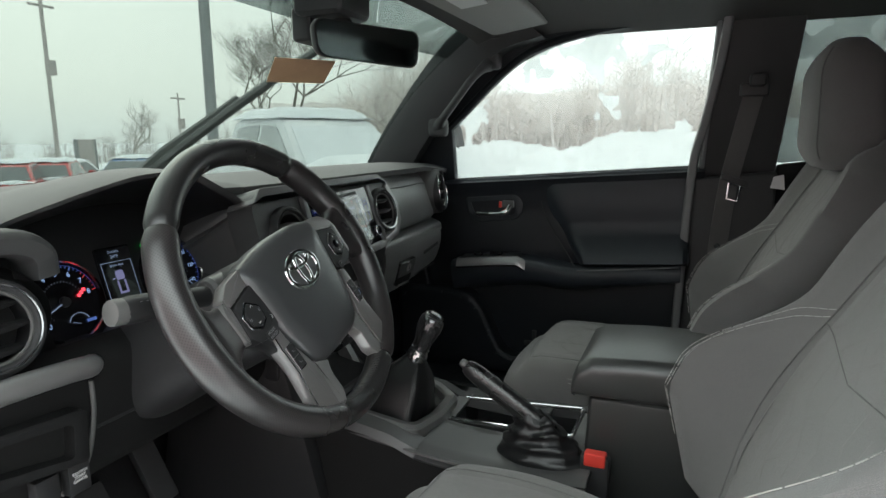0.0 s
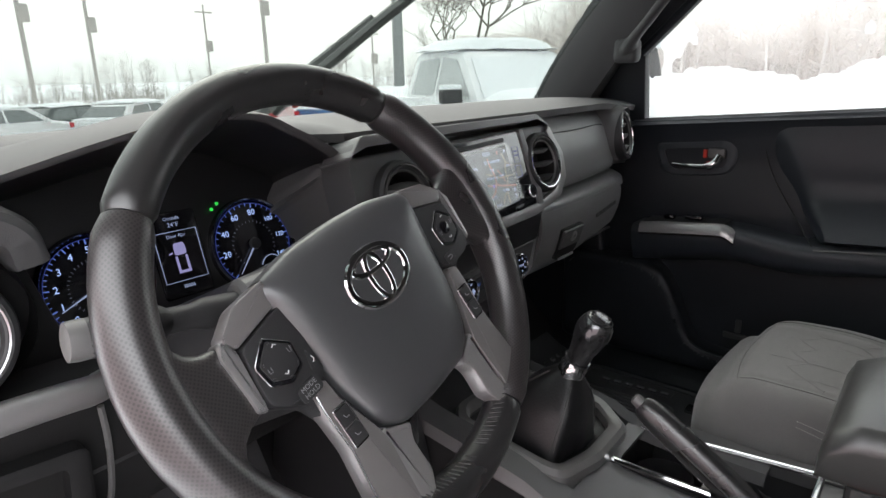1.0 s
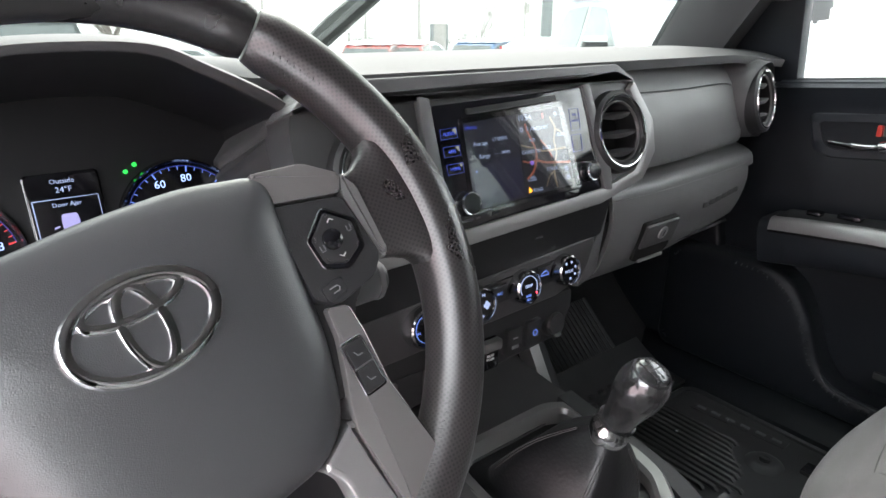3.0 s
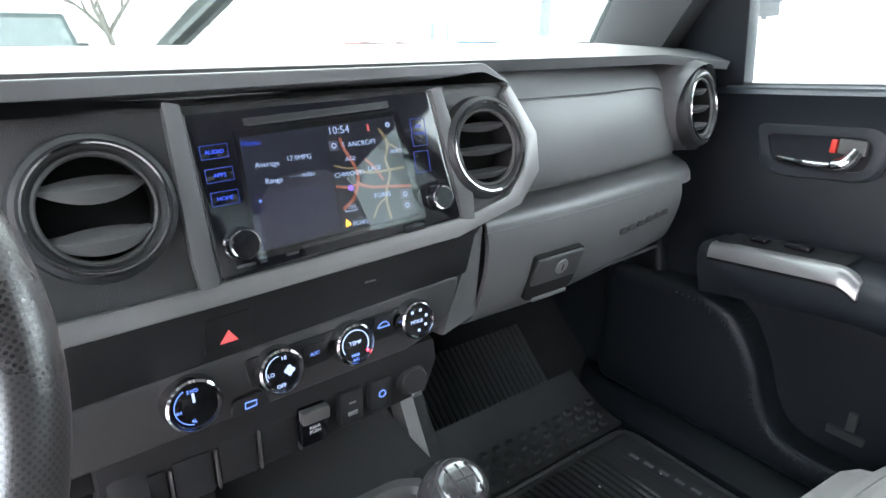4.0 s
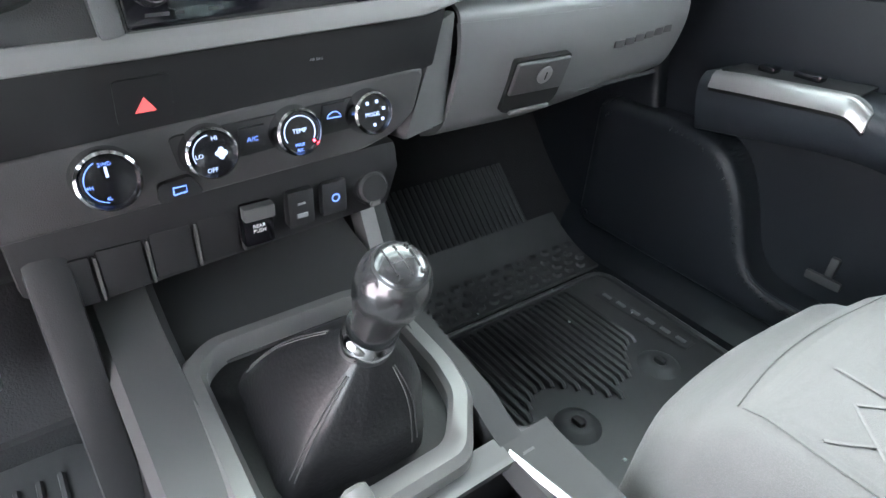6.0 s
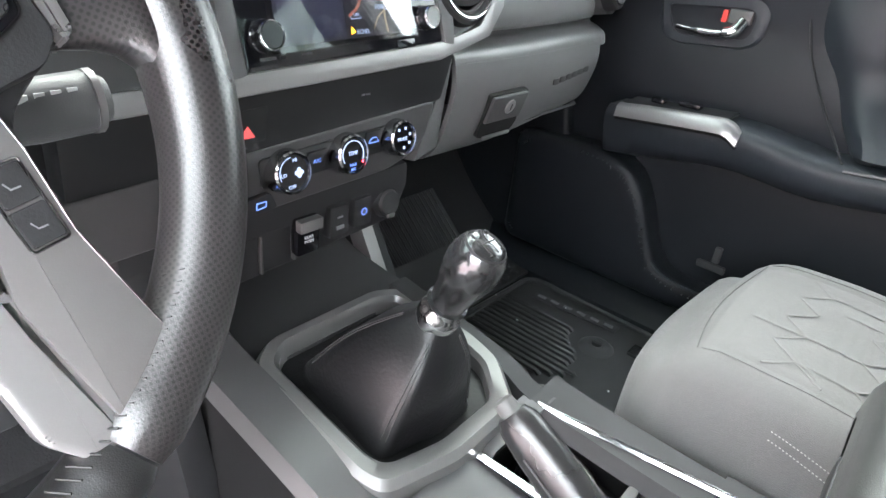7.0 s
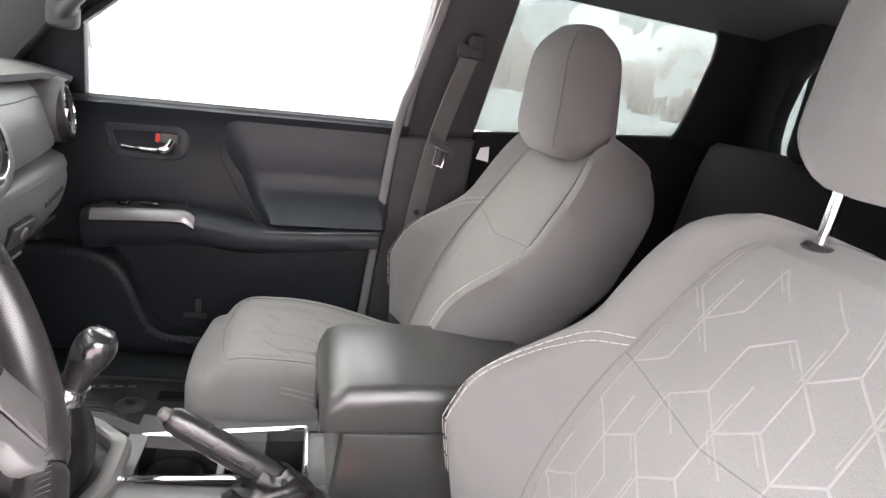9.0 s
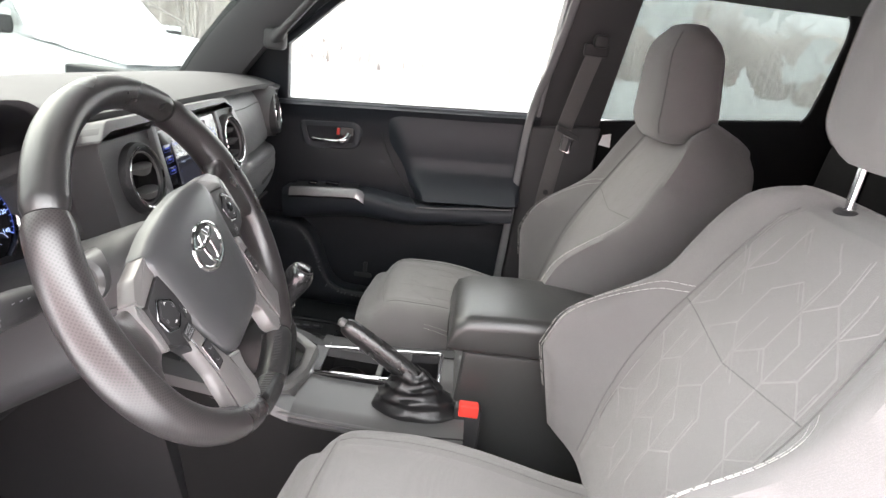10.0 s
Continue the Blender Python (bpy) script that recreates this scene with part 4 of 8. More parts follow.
    part("card_door", face_plate(soft_poly([(0.0470, 1.2015), (0.0690, 1.2025), (0.0690, 1.1955), (0.0470, 1.1945)], 0.001), 0.0058, 0.0068, 0.0004), M_PIANO, h)


head_unit()


def climate_panel():
    c = thing("climate_panel", (0, 0.17, 1.07), "dark grey climate panel with three backlit chrome-ringed dials", "climate control")
    ring = soft_poly([(-0.245, 1.116), (-0.119, 1.1245), (0.106, 1.1390), (0.114, 1.137), (0.108, 1.100), (0.090, 1.084), (0.060, 1.074), (-0.245, 1.060)], 0.008)
    part("panel", face_plate(ring, -0.035, -0.0005, 0.003, 3), M_DASH, c)
    part("recess", face_plate(soft_poly([(-0.095, 1.118), (0.075, 1.126), (0.078, 1.100), (-0.090, 1.090)], 0.006), -0.001, 0.0012, 0.0004), M_MATTE, c)
    def dial(x, z, r, words, group):
        m = axes(Vector((x, cy(z) - 0.001, z)), RIGHT, Vector((0, 0.16, 0.987)), Vector((0, -0.987, 0.16)))
        dl = part("dial", lathe([(0, 0.013), (r * 0.76, 0.013), (r * 0.80, 0.0145), (r * 0.86, 0.013), (r * 0.90, 0.004), (r * 0.90, 0)], m, 36), M_PIANO, c)
        part("dial_ring", lathe([(r * 0.80, 0.0135), (r * 0.84, 0.0160), (r * 0.92, 0.0145), (r * 0.97, 0.006), (r * 1.0, 0.0)], m, 40), M_RING, dl, "dark chrome dial ring")
        for text, size, dx, dz, mat in words:
            part("dial_words", lettering(text, size, m @ pose(dx, dz, 0.0134), 0.0002), mat, dl)
        return dl, m
    d1, m = dial(-0.1365, 1.099, 0.0218, (("2WD", 0.0036, 0.0, 0.0110, G_BLUE), ("4H", 0.0036, -0.0115, -0.0025, G_BLUE), ("4L", 0.0036, -0.002, -0.0115, G_BLUE)), "")
    part("dial_arc", tube([m @ Vector((0.0142 * math.cos(a), 0.0142 * math.sin(a), 0.0136)) for a in [radians(115 + 12 * k) for k in range(13)]], 0.0004, 4), G_BLUE, d1)
    part("dial_tick", box((0, 0.006, 0.0135), (0.0018, 0.007, 0.0006), 0, 2, m), G_WHITE, d1)
    d2, m = dial(-0.070, 1.104, 0.0198, (("HI", 0.0044, 0.003, 0.010, G_WHITE), ("LO", 0.0044, -0.009, -0.001, G_WHITE), ("OFF", 0.0044, -0.002, -0.012, G_WHITE)), "")
    for k in range(4):
        part("fan_blade", lathe([(0, 0.0002), (0.0022, 0.0002)], m @ pose(0.006 + 0.0024 * math.cos(k * 1.57), -0.001 + 0.0024 * math.sin(k * 1.57), 0.0134), 8), G_WHITE, d2)
    part("dial_arc", tube([m @ Vector((0.0130 * math.cos(a), 0.0130 * math.sin(a), 0.0136)) for a in [radians(95 + 12 * k) for k in range(10)]], 0.0004, 4), G_WHITE, d2)
    d3, m = dial(-0.005, 1.107, 0.0194, (("TEMP", 0.0048, 0.0, 0.001, G_WHITE), ("MAX", 0.0036, -0.001, -0.0095, G_BLUE), ("A/C", 0.0036, -0.001, -0.0135, G_BLUE)), "")
    part("dial_arc", tube([m @ Vector((0.0122 * math.cos(a), 0.0122 * math.sin(a), 0.0136)) for a in [radians(-30 + 12 * k) for k in range(21)]], 0.0005, 4), G_WHITE, d3)
    part("dial_dot", lathe([(0, 0.0005), (0.0012, 0.0005)], m @ pose(0.0104, -0.0080, 0.0134), 8), G_RED, d3)
    d4, m = dial(0.058, 1.111, 0.0186, (("MODE", 0.0046, -0.001, -0.001, G_WHITE),), "")
    for k in range(5):
        a = radians(120 - 52 * k)
        part("mode_mark", box((0.0098 * math.cos(a), 0.0094 * math.sin(a), 0.0135), (0.0026, 0.0026, 0.0004), 0.0001, 1, m), G_WHITE, d4)
    for x, z, text in ((-0.0375, 1.107, "A/C"), (0.0285, 1.114, "")):
        b = part("push_button", face_plate([(x - 0.010, z + 0.009), (x + 0.010, z + 0.010), (x + 0.010, z - 0.008), (x - 0.010, z - 0.009)], 0.0005, 0.004, 0.0015), M_MATTE, c)
        if text:
            part("button_words", lettering(text, 0.0052, on_face(x, z, 0.0043), 0.0001), G_BLUE, b)
        else:
            part("button_mark", tube([on_face(x, z, 0.0043) @ Vector(q) for q in [(-0.006, -0.002, 0), (-0.005, 0.001, 0), (-0.002, 0.003, 0), (0.002, 0.003, 0), (0.005, 0.0, 0), (0.006, -0.002, 0), (-0.006, -0.002, 0)]], 0.0005, 4), G_BLUE, b)
    # hazard switch
    hz = part("hazard_switch", face_plate(soft_poly([(-0.121, 1.160), (-0.086, 1.162), (-0.087, 1.133), (-0.122, 1.131)], 0.003), -0.0025, -0.0014, 0.0004), M_STRIP, c)
    part("hazard_triangle", face_plate([(-0.104, 1.1480), (-0.0975, 1.1385), (-0.1105, 1.1380)], -0.0014, -0.0004, 0), glow("hazard_red", (0.85, 0.10, 0.10), 0.09), hz, "red warning triangle")
    # trailer switch
    tw = part("push_button", face_plate(soft_poly([(-0.107, 1.085), (-0.083, 1.088), (-0.075, 1.071), (-0.108, 1.069)], 0.005), -0.001, 0.004, 0.0015), M_MATTE, c)
    part("button_mark", tube([on_face(-0.092, 1.078, 0.0045) @ Vector(q) for q in [(-0.005, -0.003, 0), (-0.005, 0.003, 0), (0.004, 0.003, 0), (0.004, -0.002, 0), (-0.005, -0.003, 0)]], 0.0006, 4), G_BLUE, tw)


climate_panel()


def switch_row():
    s = thing("switch_row", (0, 0.2, 1.0), "black lower switch row with sockets and blanks", "switch panel")
    part("row_panel", slab([(-0.205, 0.190, 1.063), (0.095, 0.184, 1.074), (0.103, 0.190, 1.045), (0.100, 0.204, 1.000), (-0.175, 0.206, 0.982), (-0.205, 0.198, 1.01)], (0, 0.03, 0.0), 0.006), M_MATTE, s)
    for k in range(6):
        x = -0.178 + 0.036 * k + 0.004
        z = 1.013 + 0.0028 * k
        if k < 4:
            part("blank", box((x, 0.196, z), (0.031, 0.008, 0.040), 0.002), M_MATTE, s)
            part("divider", box((x + 0.0185, 0.193, z), (0.0022, 0.006, 0.038), 0.0008), M_GREY, s)
    b = part("rear_switch", box((-0.036, 0.190, 1.027), (0.026, 0.012, 0.038), 0.003), M_PIANO, s)
    part("switch_cap", box((-0.036, 0.183, 1.040), (0.026, 0.010, 0.012), 0.002), M_GREY, b)
    m = axes((-0.036, 0.1835, 1.024), RIGHT, Vector((0, 0, 1)), Vector((0, -1, 0)))
    part("switch_words", lettering("REAR\nPUSH", 0.0045, m, 0.0002), M_WHITE, b)
    u = part("usb_port", box((0.002, 0.190, 1.031), (0.024, 0.012, 0.034), 0.003), M_MATTE, s)
    part("port_slot", box((0.002, 0.1838, 1.025), (0.010, 0.002, 0.004), 0.0006), M_GREYMARK, u)
    part("port_mark", box((0.002, 0.1838, 1.036), (0.007, 0.001, 0.002), 0.0003), M_GREYMARK, u)
    q = part("charge_switch", box((0.034, 0.190, 1.032), (0.024, 0.010, 0.032), 0.003), M_MATTE, s)
    part("charge_mark", lathe([(0.0028, 0.0005), (0.0040, 0.0005)], axes((0.034, 0.1846, 1.033), RIGHT, Vector((0, 0, 1)), Vector((0, -1, 0))), 14), G_BLUE, q)
    m = axes((0.074, 0.192, 1.030), RIGHT, Vector((0, 0.15, 0.99)), Vector((0, -0.99, 0.15)))
    so = part("socket", lathe([(0, 0.006), (0.0125, 0.006), (0.0145, 0.003), (0.016, 0.003), (0.0175, -0.004)], m, 28), M_MATTE, s, "capped black power socket")
    part("socket_tab", box((0, -0.014, 0.005), (0.010, 0.005, 0.004), 0.001, 2, m), M_GREY, so)


switch_row()


def instrument_cluster():
    cl = thing("instrument_cluster", (-0.39, 0.31, 1.16), "backlit blue gauges with a small trip display between them", "instrument cluster")
    def at(x, z, off=0.0):
        f = Vector((0, -0.958, 0.287)).normalized()
        u = Vector((0, 0.287, 0.958)).normalized()
        return axes(Vector((x, 0.306 + (z - 1.2) * 0.3, z)) + f * off, RIGHT, u, f)
    part("backing", plate(rounded(0.37, 0.21, 0.03), -0.012, 0.0, at(-0.395, 1.222)), M_STRIP, cl)
    glow_dim = glow("gauge_dim", (0.35, 0.38, 0.5), 0.05)
    def gauge(x, z, r, numbers, a0, a1, needle, red_from=None):
        m = at(x, z)
        g = part("gauge", lathe([(0, 0.002), (r * 0.97, 0.002), (r, 0.006), (r * 1.05, 0.007), (r * 1.08, 0.0)], m, 44), M_PIANO, cl)
        part("gauge_rim", lathe([(r * 1.0, 0.006), (r * 1.03, 0.0085), (r * 1.06, 0.006)], m, 44), M_DCHROME, g)
        fine = [box((0, 0, 0), (r * 0.045, 0.0005, 0.0003), 0, 1, m @ pose(0, 0, 0.0028) @ Matrix.Rotation(radians(a0 + (a1 - a0) * k / 24), 4, "Z") @ pose(r * 0.52, 0, 0)) for k in range(25)]
        part("inner_ticks", merge(*fine), glow_dim, g)
        n = len(numbers)
        ticks, reds = [], []
        for k in range(4 * (n - 1) + 1):
            a = radians(a0 + (a1 - a0) * k / (4 * (n - 1)))
            ln = 0.10 if k % 4 == 0 else 0.06
            t = box((0, 0, 0), (r * ln, 0.0012 if k % 4 == 0 else 0.0007, 0.0004), 0, 1, m @ pose(0, 0, 0.003) @ Matrix.Rotation(a, 4, "Z") @ pose(r * (0.93 - ln / 2), 0, 0))
            (reds if red_from is not None and k >= 4 * red_from else ticks).append(t)
        part("ticks", merge(*ticks), G_BLUE, g)
        if reds:
            part("red_zone", merge(*reds), G_REDZONE, g)
        part("arc", tube([m @ Vector((r * 0.935 * math.cos(a), r * 0.935 * math.sin(a), 0.003)) for a in [radians(a0 + (a1 - a0) * k / 30) for k in range(31)]], 0.0004, 4), G_DIM, g)
        for k, s in enumerate(numbers):
            a = radians(a0 + (a1 - a0) * k / (n - 1))
            if s:
                part("number", lettering(s, r * (0.19 if len(s) < 3 else 0.155), m @ pose(r * 0.72 * math.cos(a), r * 0.72 * math.sin(a), 0.003), 0.0001), G_WHITE if red_from and k >= 9 else glow_num, g)
        nd = part("needle", tube([m @ Vector((0, 0, 0.006)), m @ Vector((r * 0.80 * math.cos(radians(needle)), r * 0.80 * math.sin(radians(needle)), 0.006))], [0.0012, 0.0005], 5), G_WHITE, g)
        part("needle_cap", lathe([(0, 0.009), (r * 0.12, 0.008), (r * 0.14, 0.004)], m, 18), M_MATTE, nd)
        # little dial at the foot
        sm = at(x + (0.016 if red_from is None else 0.012), z - 0.030)
        part("small_arc", tube([sm @ Vector((0.014 * math.cos(a), 0.014 * math.sin(a), 0.004)) for a in [radians(20 + 14 * k) for k in range(11)]], 0.0006, 4), G_WHITE, g)
        part("small_needle", tube([sm @ Vector((0, 0, 0.0045)), sm @ Vector((-0.010, 0.004, 0.0045))], 0.0005, 4), G_WHITE, g)
        return g, m
    glow_num = glow("gauge_numbers", (0.40, 0.56, 1.0), 0.24)
    gt, mt = gauge(-0.477, 1.2015, 0.0505, ["0", "1", "2", "3", "4", "5", "6", "7", "8"], 225, 10, 203, 6.6)
    for k in range(3):
        part("warning_lamp", box((0.021 + 0.004 * k, 0.004 + 0.003 * k, 0.004), (0.0042, 0.0045, 0.0006), 0.001, 1, mt), G_RED, gt)
    part("lamp_mark", box((0.028, -0.030, 0.004), (0.013, 0.004, 0.0005), 0.0005, 1, mt), G_BLUE, gt)
    gs, ms = gauge(-0.302, 1.2045, 0.0515, ["", "20", "40", "60", "80", "100", "120", "140"], 225, -30, 228)
    part("lamp_mark", box((-0.012, -0.036, 0.004), (0.008, 0.005, 0.0005), 0.001, 1, ms), G_AMBER, gs)
    # trip display
    m = at(-0.391, 1.2130)
    t = part("trip_display", plate(rounded(0.055, 0.092, 0.004), 0.0, 0.004, m), M_SCREEN, cl)
    part("display_outline", tube([m @ Vector(p) for p in [(-0.0235, 0.0245, 0.0045), (0.0235, 0.0245, 0.0045), (0.0235, -0.0285, 0.0045), (-0.0235, -0.0285, 0.0045), (-0.0235, 0.0245, 0.0045)]], 0.0005, 4), G_WHITE, t)
    for text, size, y in (("Outside", 0.0055, 0.0385), ("24°F", 0.0065, 0.0315), ("Door Ajar", 0.0050, 0.0195), ("38086", 0.0055, -0.0350)):
        part("display_words", lettering(text, size, m @ pose(0, y, 0.0045), 0.0001), G_WHITE, t)
    truck = merge(plate(soft_poly([(-0.0055, 0.012), (0.0055, 0.012), (0.0065, 0.006), (0.0062, -0.001), (-0.0062, -0.001), (-0.0065, 0.006)], 0.002), 0.0043, 0.0049, m, 0),
                  *[plate([(x - 0.0012, -0.002), (x + 0.0012, -0.002), (x + 0.0014, -0.020), (x - 0.0012, -0.020)], 0.0043, 0.0049, m, 0) for x in (-0.0055, 0.0055)],
                  plate([(-0.0067, -0.0175), (0.0067, -0.0175), (0.0067, -0.0205), (-0.0067, -0.0205)], 0.0043, 0.0049, m, 0), plate([(-0.0125, 0.002), (-0.0085, 0.003), (-0.0085, 0.0015), (-0.0125, 0.0005)], 0.0043, 0.0049, m, 0))
    part("display_truck", truck, glow("display_violet", (0.20, 0.19, 0.36), 0.28), t)
    for dx, dz in ((0, 0), (0.008, 0.005)):
        part("green_lamp", lathe([(0, 0.0045), (0.0019, 0.0045), (0.0019, 0.003)], at(-0.343 + dx, 1.251 + dz), 10), G_GREEN, cl)


instrument_cluster()


# ---- steering wheel and column ----
TILT = radians(27.8)
WN = Vector((0.0, -math.cos(TILT), math.sin(TILT))).normalized()
WR = WN.cross(Vector((0, 0, 1))).normalized() * -1
WR = WR if WR.x > 0 else -WR
WU = WN.cross(WR).normalized()
COLUMN = axes((-0.398, 0.019, 1.238), WR, WU, WN)
RIM = COLUMN @ Matrix.Rotation(radians(14), 4, "Z")
WHEEL = RIM @ Matrix.Diagonal((0.95, 0.95, 0.55, 1))


M_LEG = material("satin_dark_trim", (0.225, 0.215, 0.215), 0.30, metal=0.45, var=0.06, fine=0.05, fine_scale=1200)


def steering_wheel():
    s = thing("steering_wheel", (-0.39, 0.10, 1.05), "black leather steering wheel with perforated grips and silver spokes", "steering wheel")
    R = 0.1685
    def rim(a0, a1, thick, n):
        rings = []
        for k in range(n + 1):
            a = radians(a0 + (a1 - a0) * k / n)
            edge = min(1.0, min(k, n - k) / 1.5 + 0.86)
            t = thick * edge * (1 + 0.10 * max(0.0, math.cos(2 * a)) ** 4)
            c, e = Vector((R * math.cos(a), R * math.sin(a), 0)), Vector((math.cos(a), math.sin(a), 0))
            rings.append([RIM @ (c + e * t * math.cos(b) + Vector((0, 0, 1.12 * t * math.sin(b)))) for b in [2 * math.pi * i / 20 for i in range(20)]])
        bm = loft(rings)
        lay = bm.loops.layers.uv.new("UVMap")
        ds, dt = radians(abs(a1 - a0)) / n * R, 2 * math.pi / 20 * thick
        for q, face in enumerate(bm.faces):
            if q < n * 20:
                k, i = divmod(q, 20)
                for lp, (du, dv) in zip(face.loops, ((0, 0), (0, 1), (1, 1), (1, 0))):
                    lp[lay].uv = ((k + du) * ds, (i + dv) * dt)
        return bm
    part("rim_top", rim(44.5, 135.5, 0.0158, 40), M_LEATHER, s, "smooth black leather upper rim", 60)
    for a0, a1 in ((135.9, 248), (-68, 44.1)):
        part("rim_grip", rim(a0, a1, 0.0168, 34), M_RIMPERF, s, "perforated leather grip", 60)
    part("rim_bottom", rim(248.4, 291.6, 0.0160, 22), M_LEATHER, s, "smooth black leather lower rim", 60)
    # cross stitching inside the lower and side rim
    def stitches(a0, a1, n, name):
        out = []
        for k in range(n):
            a = radians(a0 + (a1 - a0) * k / n)
            b = a + radians((a1 - a0) / n * 0.75)
            q = 0.0167
            r1, r2 = R - q * math.cos(0.35), R - q * math.cos(0.85)
            out.append(tube([RIM @ Vector((r1 * math.cos(a), r1 * math.sin(a), 1.12 * q * math.sin(0.35))), RIM @ Vector((r2 * math.cos(b), r2 * math.sin(b), 1.12 * q * math.sin(0.85)))], 0.00045, 4))
        part(name, merge(*out), M_BSTITCH, s)
    stitches(272, 316, 26, "lower_stitching")
    stitches(224, 268, 26, "lower_stitching")
    stitches(140, 172, 22, "side_stitching")
    stitches(8, 40, 22, "side_stitching")

    # airbag cover: a domed shield with a raised border
    half = [(0.0, -0.104), (0.046, -0.102), (0.064, -0.086), (0.076, -0.048), (0.083, 0.0), (0.089, 0.047), (0.045, 0.057), (0.0, 0.059)]
    outline = soft_poly(half + [(-x, y) for x, y in half[-2:0:-1]], 0.012, 4)
    cyy = -0.026
    rings = []
    for f, h in ((1.0, -0.012), (1.0, 0.008), (0.992, 0.0155), (0.97, 0.0215), (0.93, 0.0270), (0.87, 0.0320), (0.78, 0.0365), (0.66, 0.0395), (0.45, 0.0412), (0.2, 0.042)):
        rings.append([WHEEL @ Vector((x * f, cyy + (y - cyy) * f, h + 0.004 * max(0, (y + 0.02)) / 0.08)) for x, y in outline])
    part("airbag_cover", loft(rings), M_HUB, s, "grained black vinyl centre pad", 50)
    # chrome badge as plain ovals
    em = WHEEL @ pose(0.0, 0.004, 0.0425)
    def oval(a, b, cx0, cy0, r, squash=1.0):
        return tube([em @ Vector((cx0 + a * math.cos(t), cy0 + b * math.sin(t), 0.002)) for t in [2 * math.pi * i / 40 for i in range(41)]], r, 8, False, squash, WN)
    bd = part("badge_oval", oval(0.0320, 0.0215, 0, 0, 0.0032, 0.7), M_CHROME, s, "plain chrome oval badge")
    part("badge_inner", oval(0.0090, 0.0195, 0, -0.001, 0.0027, 0.7), M_CHROME, bd)
    part("badge_inner", oval(0.0215, 0.0075, 0, 0.0115, 0.0027, 0.7), M_CHROME, bd)

    # spokes: leather flares out of the rim, a silver frame, buttons, and a dark leg with its silver edge
    for sg in (-1, 1):
        def mir(pts):
            return [(sg * x, y) for x, y in pts]
        rings = []
        for x, y1, y0, t in ((0.116, 0.026, -0.022, 0.006), (0.124, 0.027, -0.023, 0.0080), (0.134, 0.029, -0.026, 0.0105), (0.143, 0.034, -0.031, 0.0125), (0.149, 0.041, -0.038, 0.0140), (0.154, 0.050, -0.047, 0.0142), (0.160, 0.058, -0.056, 0.0130), (0.166, 0.064, -0.062, 0.010)):
            mid, hh = (y1 + y0) / 2, (y1 - y0) / 2
            bow = lambda y: -0.5 * y * y / 0.16 * max(0.0, (x - 0.134) / 0.03)
            ring = []
            for i in range(28):
                a = 2 * math.pi * i / 28
                y = mid + hh * math.copysign(abs(math.cos(a)) ** 0.6, math.cos(a))
                ring.append(RIM @ Vector((sg * (x + bow(y)), y, 0.001 + t * math.copysign(abs(math.sin(a)) ** 0.7, math.sin(a)))))
            rings.append(ring)
        bm = loft(rings)
        lay = bm.loops.layers.uv.new("UVMap")
        for face in bm.faces:
            for lp in face.loops:
                q = RIM.inverted() @ lp.vert.co
                lp[lay].uv = (q.x, q.y)
        part("spoke_leather", bm, M_RIMPERF, s, "perforated leather flaring into the rim", 60)
        part("spoke", plate(soft_poly(mir([(0.128, 0.022), (0.080, 0.040), (0.060, -0.02), (0.055, -0.080), (0.085, -0.080), (0.100, -0.040), (0.128, -0.022)]), 0.008), -0.020, 0.012, WHEEL, 0.004), M_MATTE, s)
        part("frame_top", plate(soft_poly(mir([(0.080, 0.049), (0.110, 0.044), (0.1285, 0.0305), (0.1225, 0.0200), (0.082, 0.030)]), 0.003, 3), -0.006, 0.0240, WHEEL, 0.0020, 2), M_LEG, s, "dark satin spoke trim")
        part("silver_frame", plate(soft_poly(mir([(0.1290, 0.0305), (0.1350, 0.020), (0.1335, -0.021), (0.1285, -0.024), (0.1268, -0.020), (0.1230, 0.0200)]), 0.0025, 3), -0.008, 0.0225, WHEEL, 0.0022, 2), M_SILVER, s, "satin silver spoke edge")
        pad = part("button_pad", plate(soft_poly(mir([(0.079, 0.029), (0.1215, 0.0185), (0.1262, -0.021), (0.117, -0.030), (0.090, -0.034), (0.078, -0.026)]), 0.004), -0.002, 0.0262, WHEEL, 0.0018), M_MATTE, s)
        c = WHEEL @ pose(sg * 0.1025, -0.001, 0.0262)
        hexa = soft_poly([(sg * x, y) for x, y in ((0.0035, 0.0175), (-0.0125, 0.0050), (-0.0110, -0.0120), (0.0020, -0.0178), (0.0160, -0.0110), (0.0185, 0.0045))], 0.0025)
        part("rocker_well", plate(hexa, -0.001, 0.0012, c, 0.0003), M_PIANO, pad)
        part("rocker", plate([(0.86 * x, 0.86 * y) for x, y in hexa], 0.0, 0.0050, c, 0.0016), M_MATTE, pad)
        part("rocker_rim", tube([c @ Vector((x * 1.03, y * 1.03, 0.0012)) for x, y in hexa + hexa[:1]], 0.0006, 6), M_DCHROME, pad)
        if sg > 0:
            part("rocker_nub", lathe([(0, 0.009), (0.0035, 0.009), (0.0058, 0.007), (0.0062, 0.004)], c, 16), M_PIANO, pad)
        for a, kk in ((80, 0), (10, 1), (190, 1), (265, 0)):
            px, py = sg * 0.0022 + 0.0100 * math.cos(radians(a)), 0.0110 * math.sin(radians(a))
            if kk:
                part("rocker_mark", merge(*[box((px + o, py, 0.0052), (0.0006, 0.0028, 0.0003), 0, 1, c) for o in (-0.0012, 0.0012)] + [box((px, py - 0.0020, 0.0052), (0.0026, 0.0005, 0.0003), 0, 1, c)]), M_GREYMARK, pad)
            else:
                d = 1 if a < 180 else -1
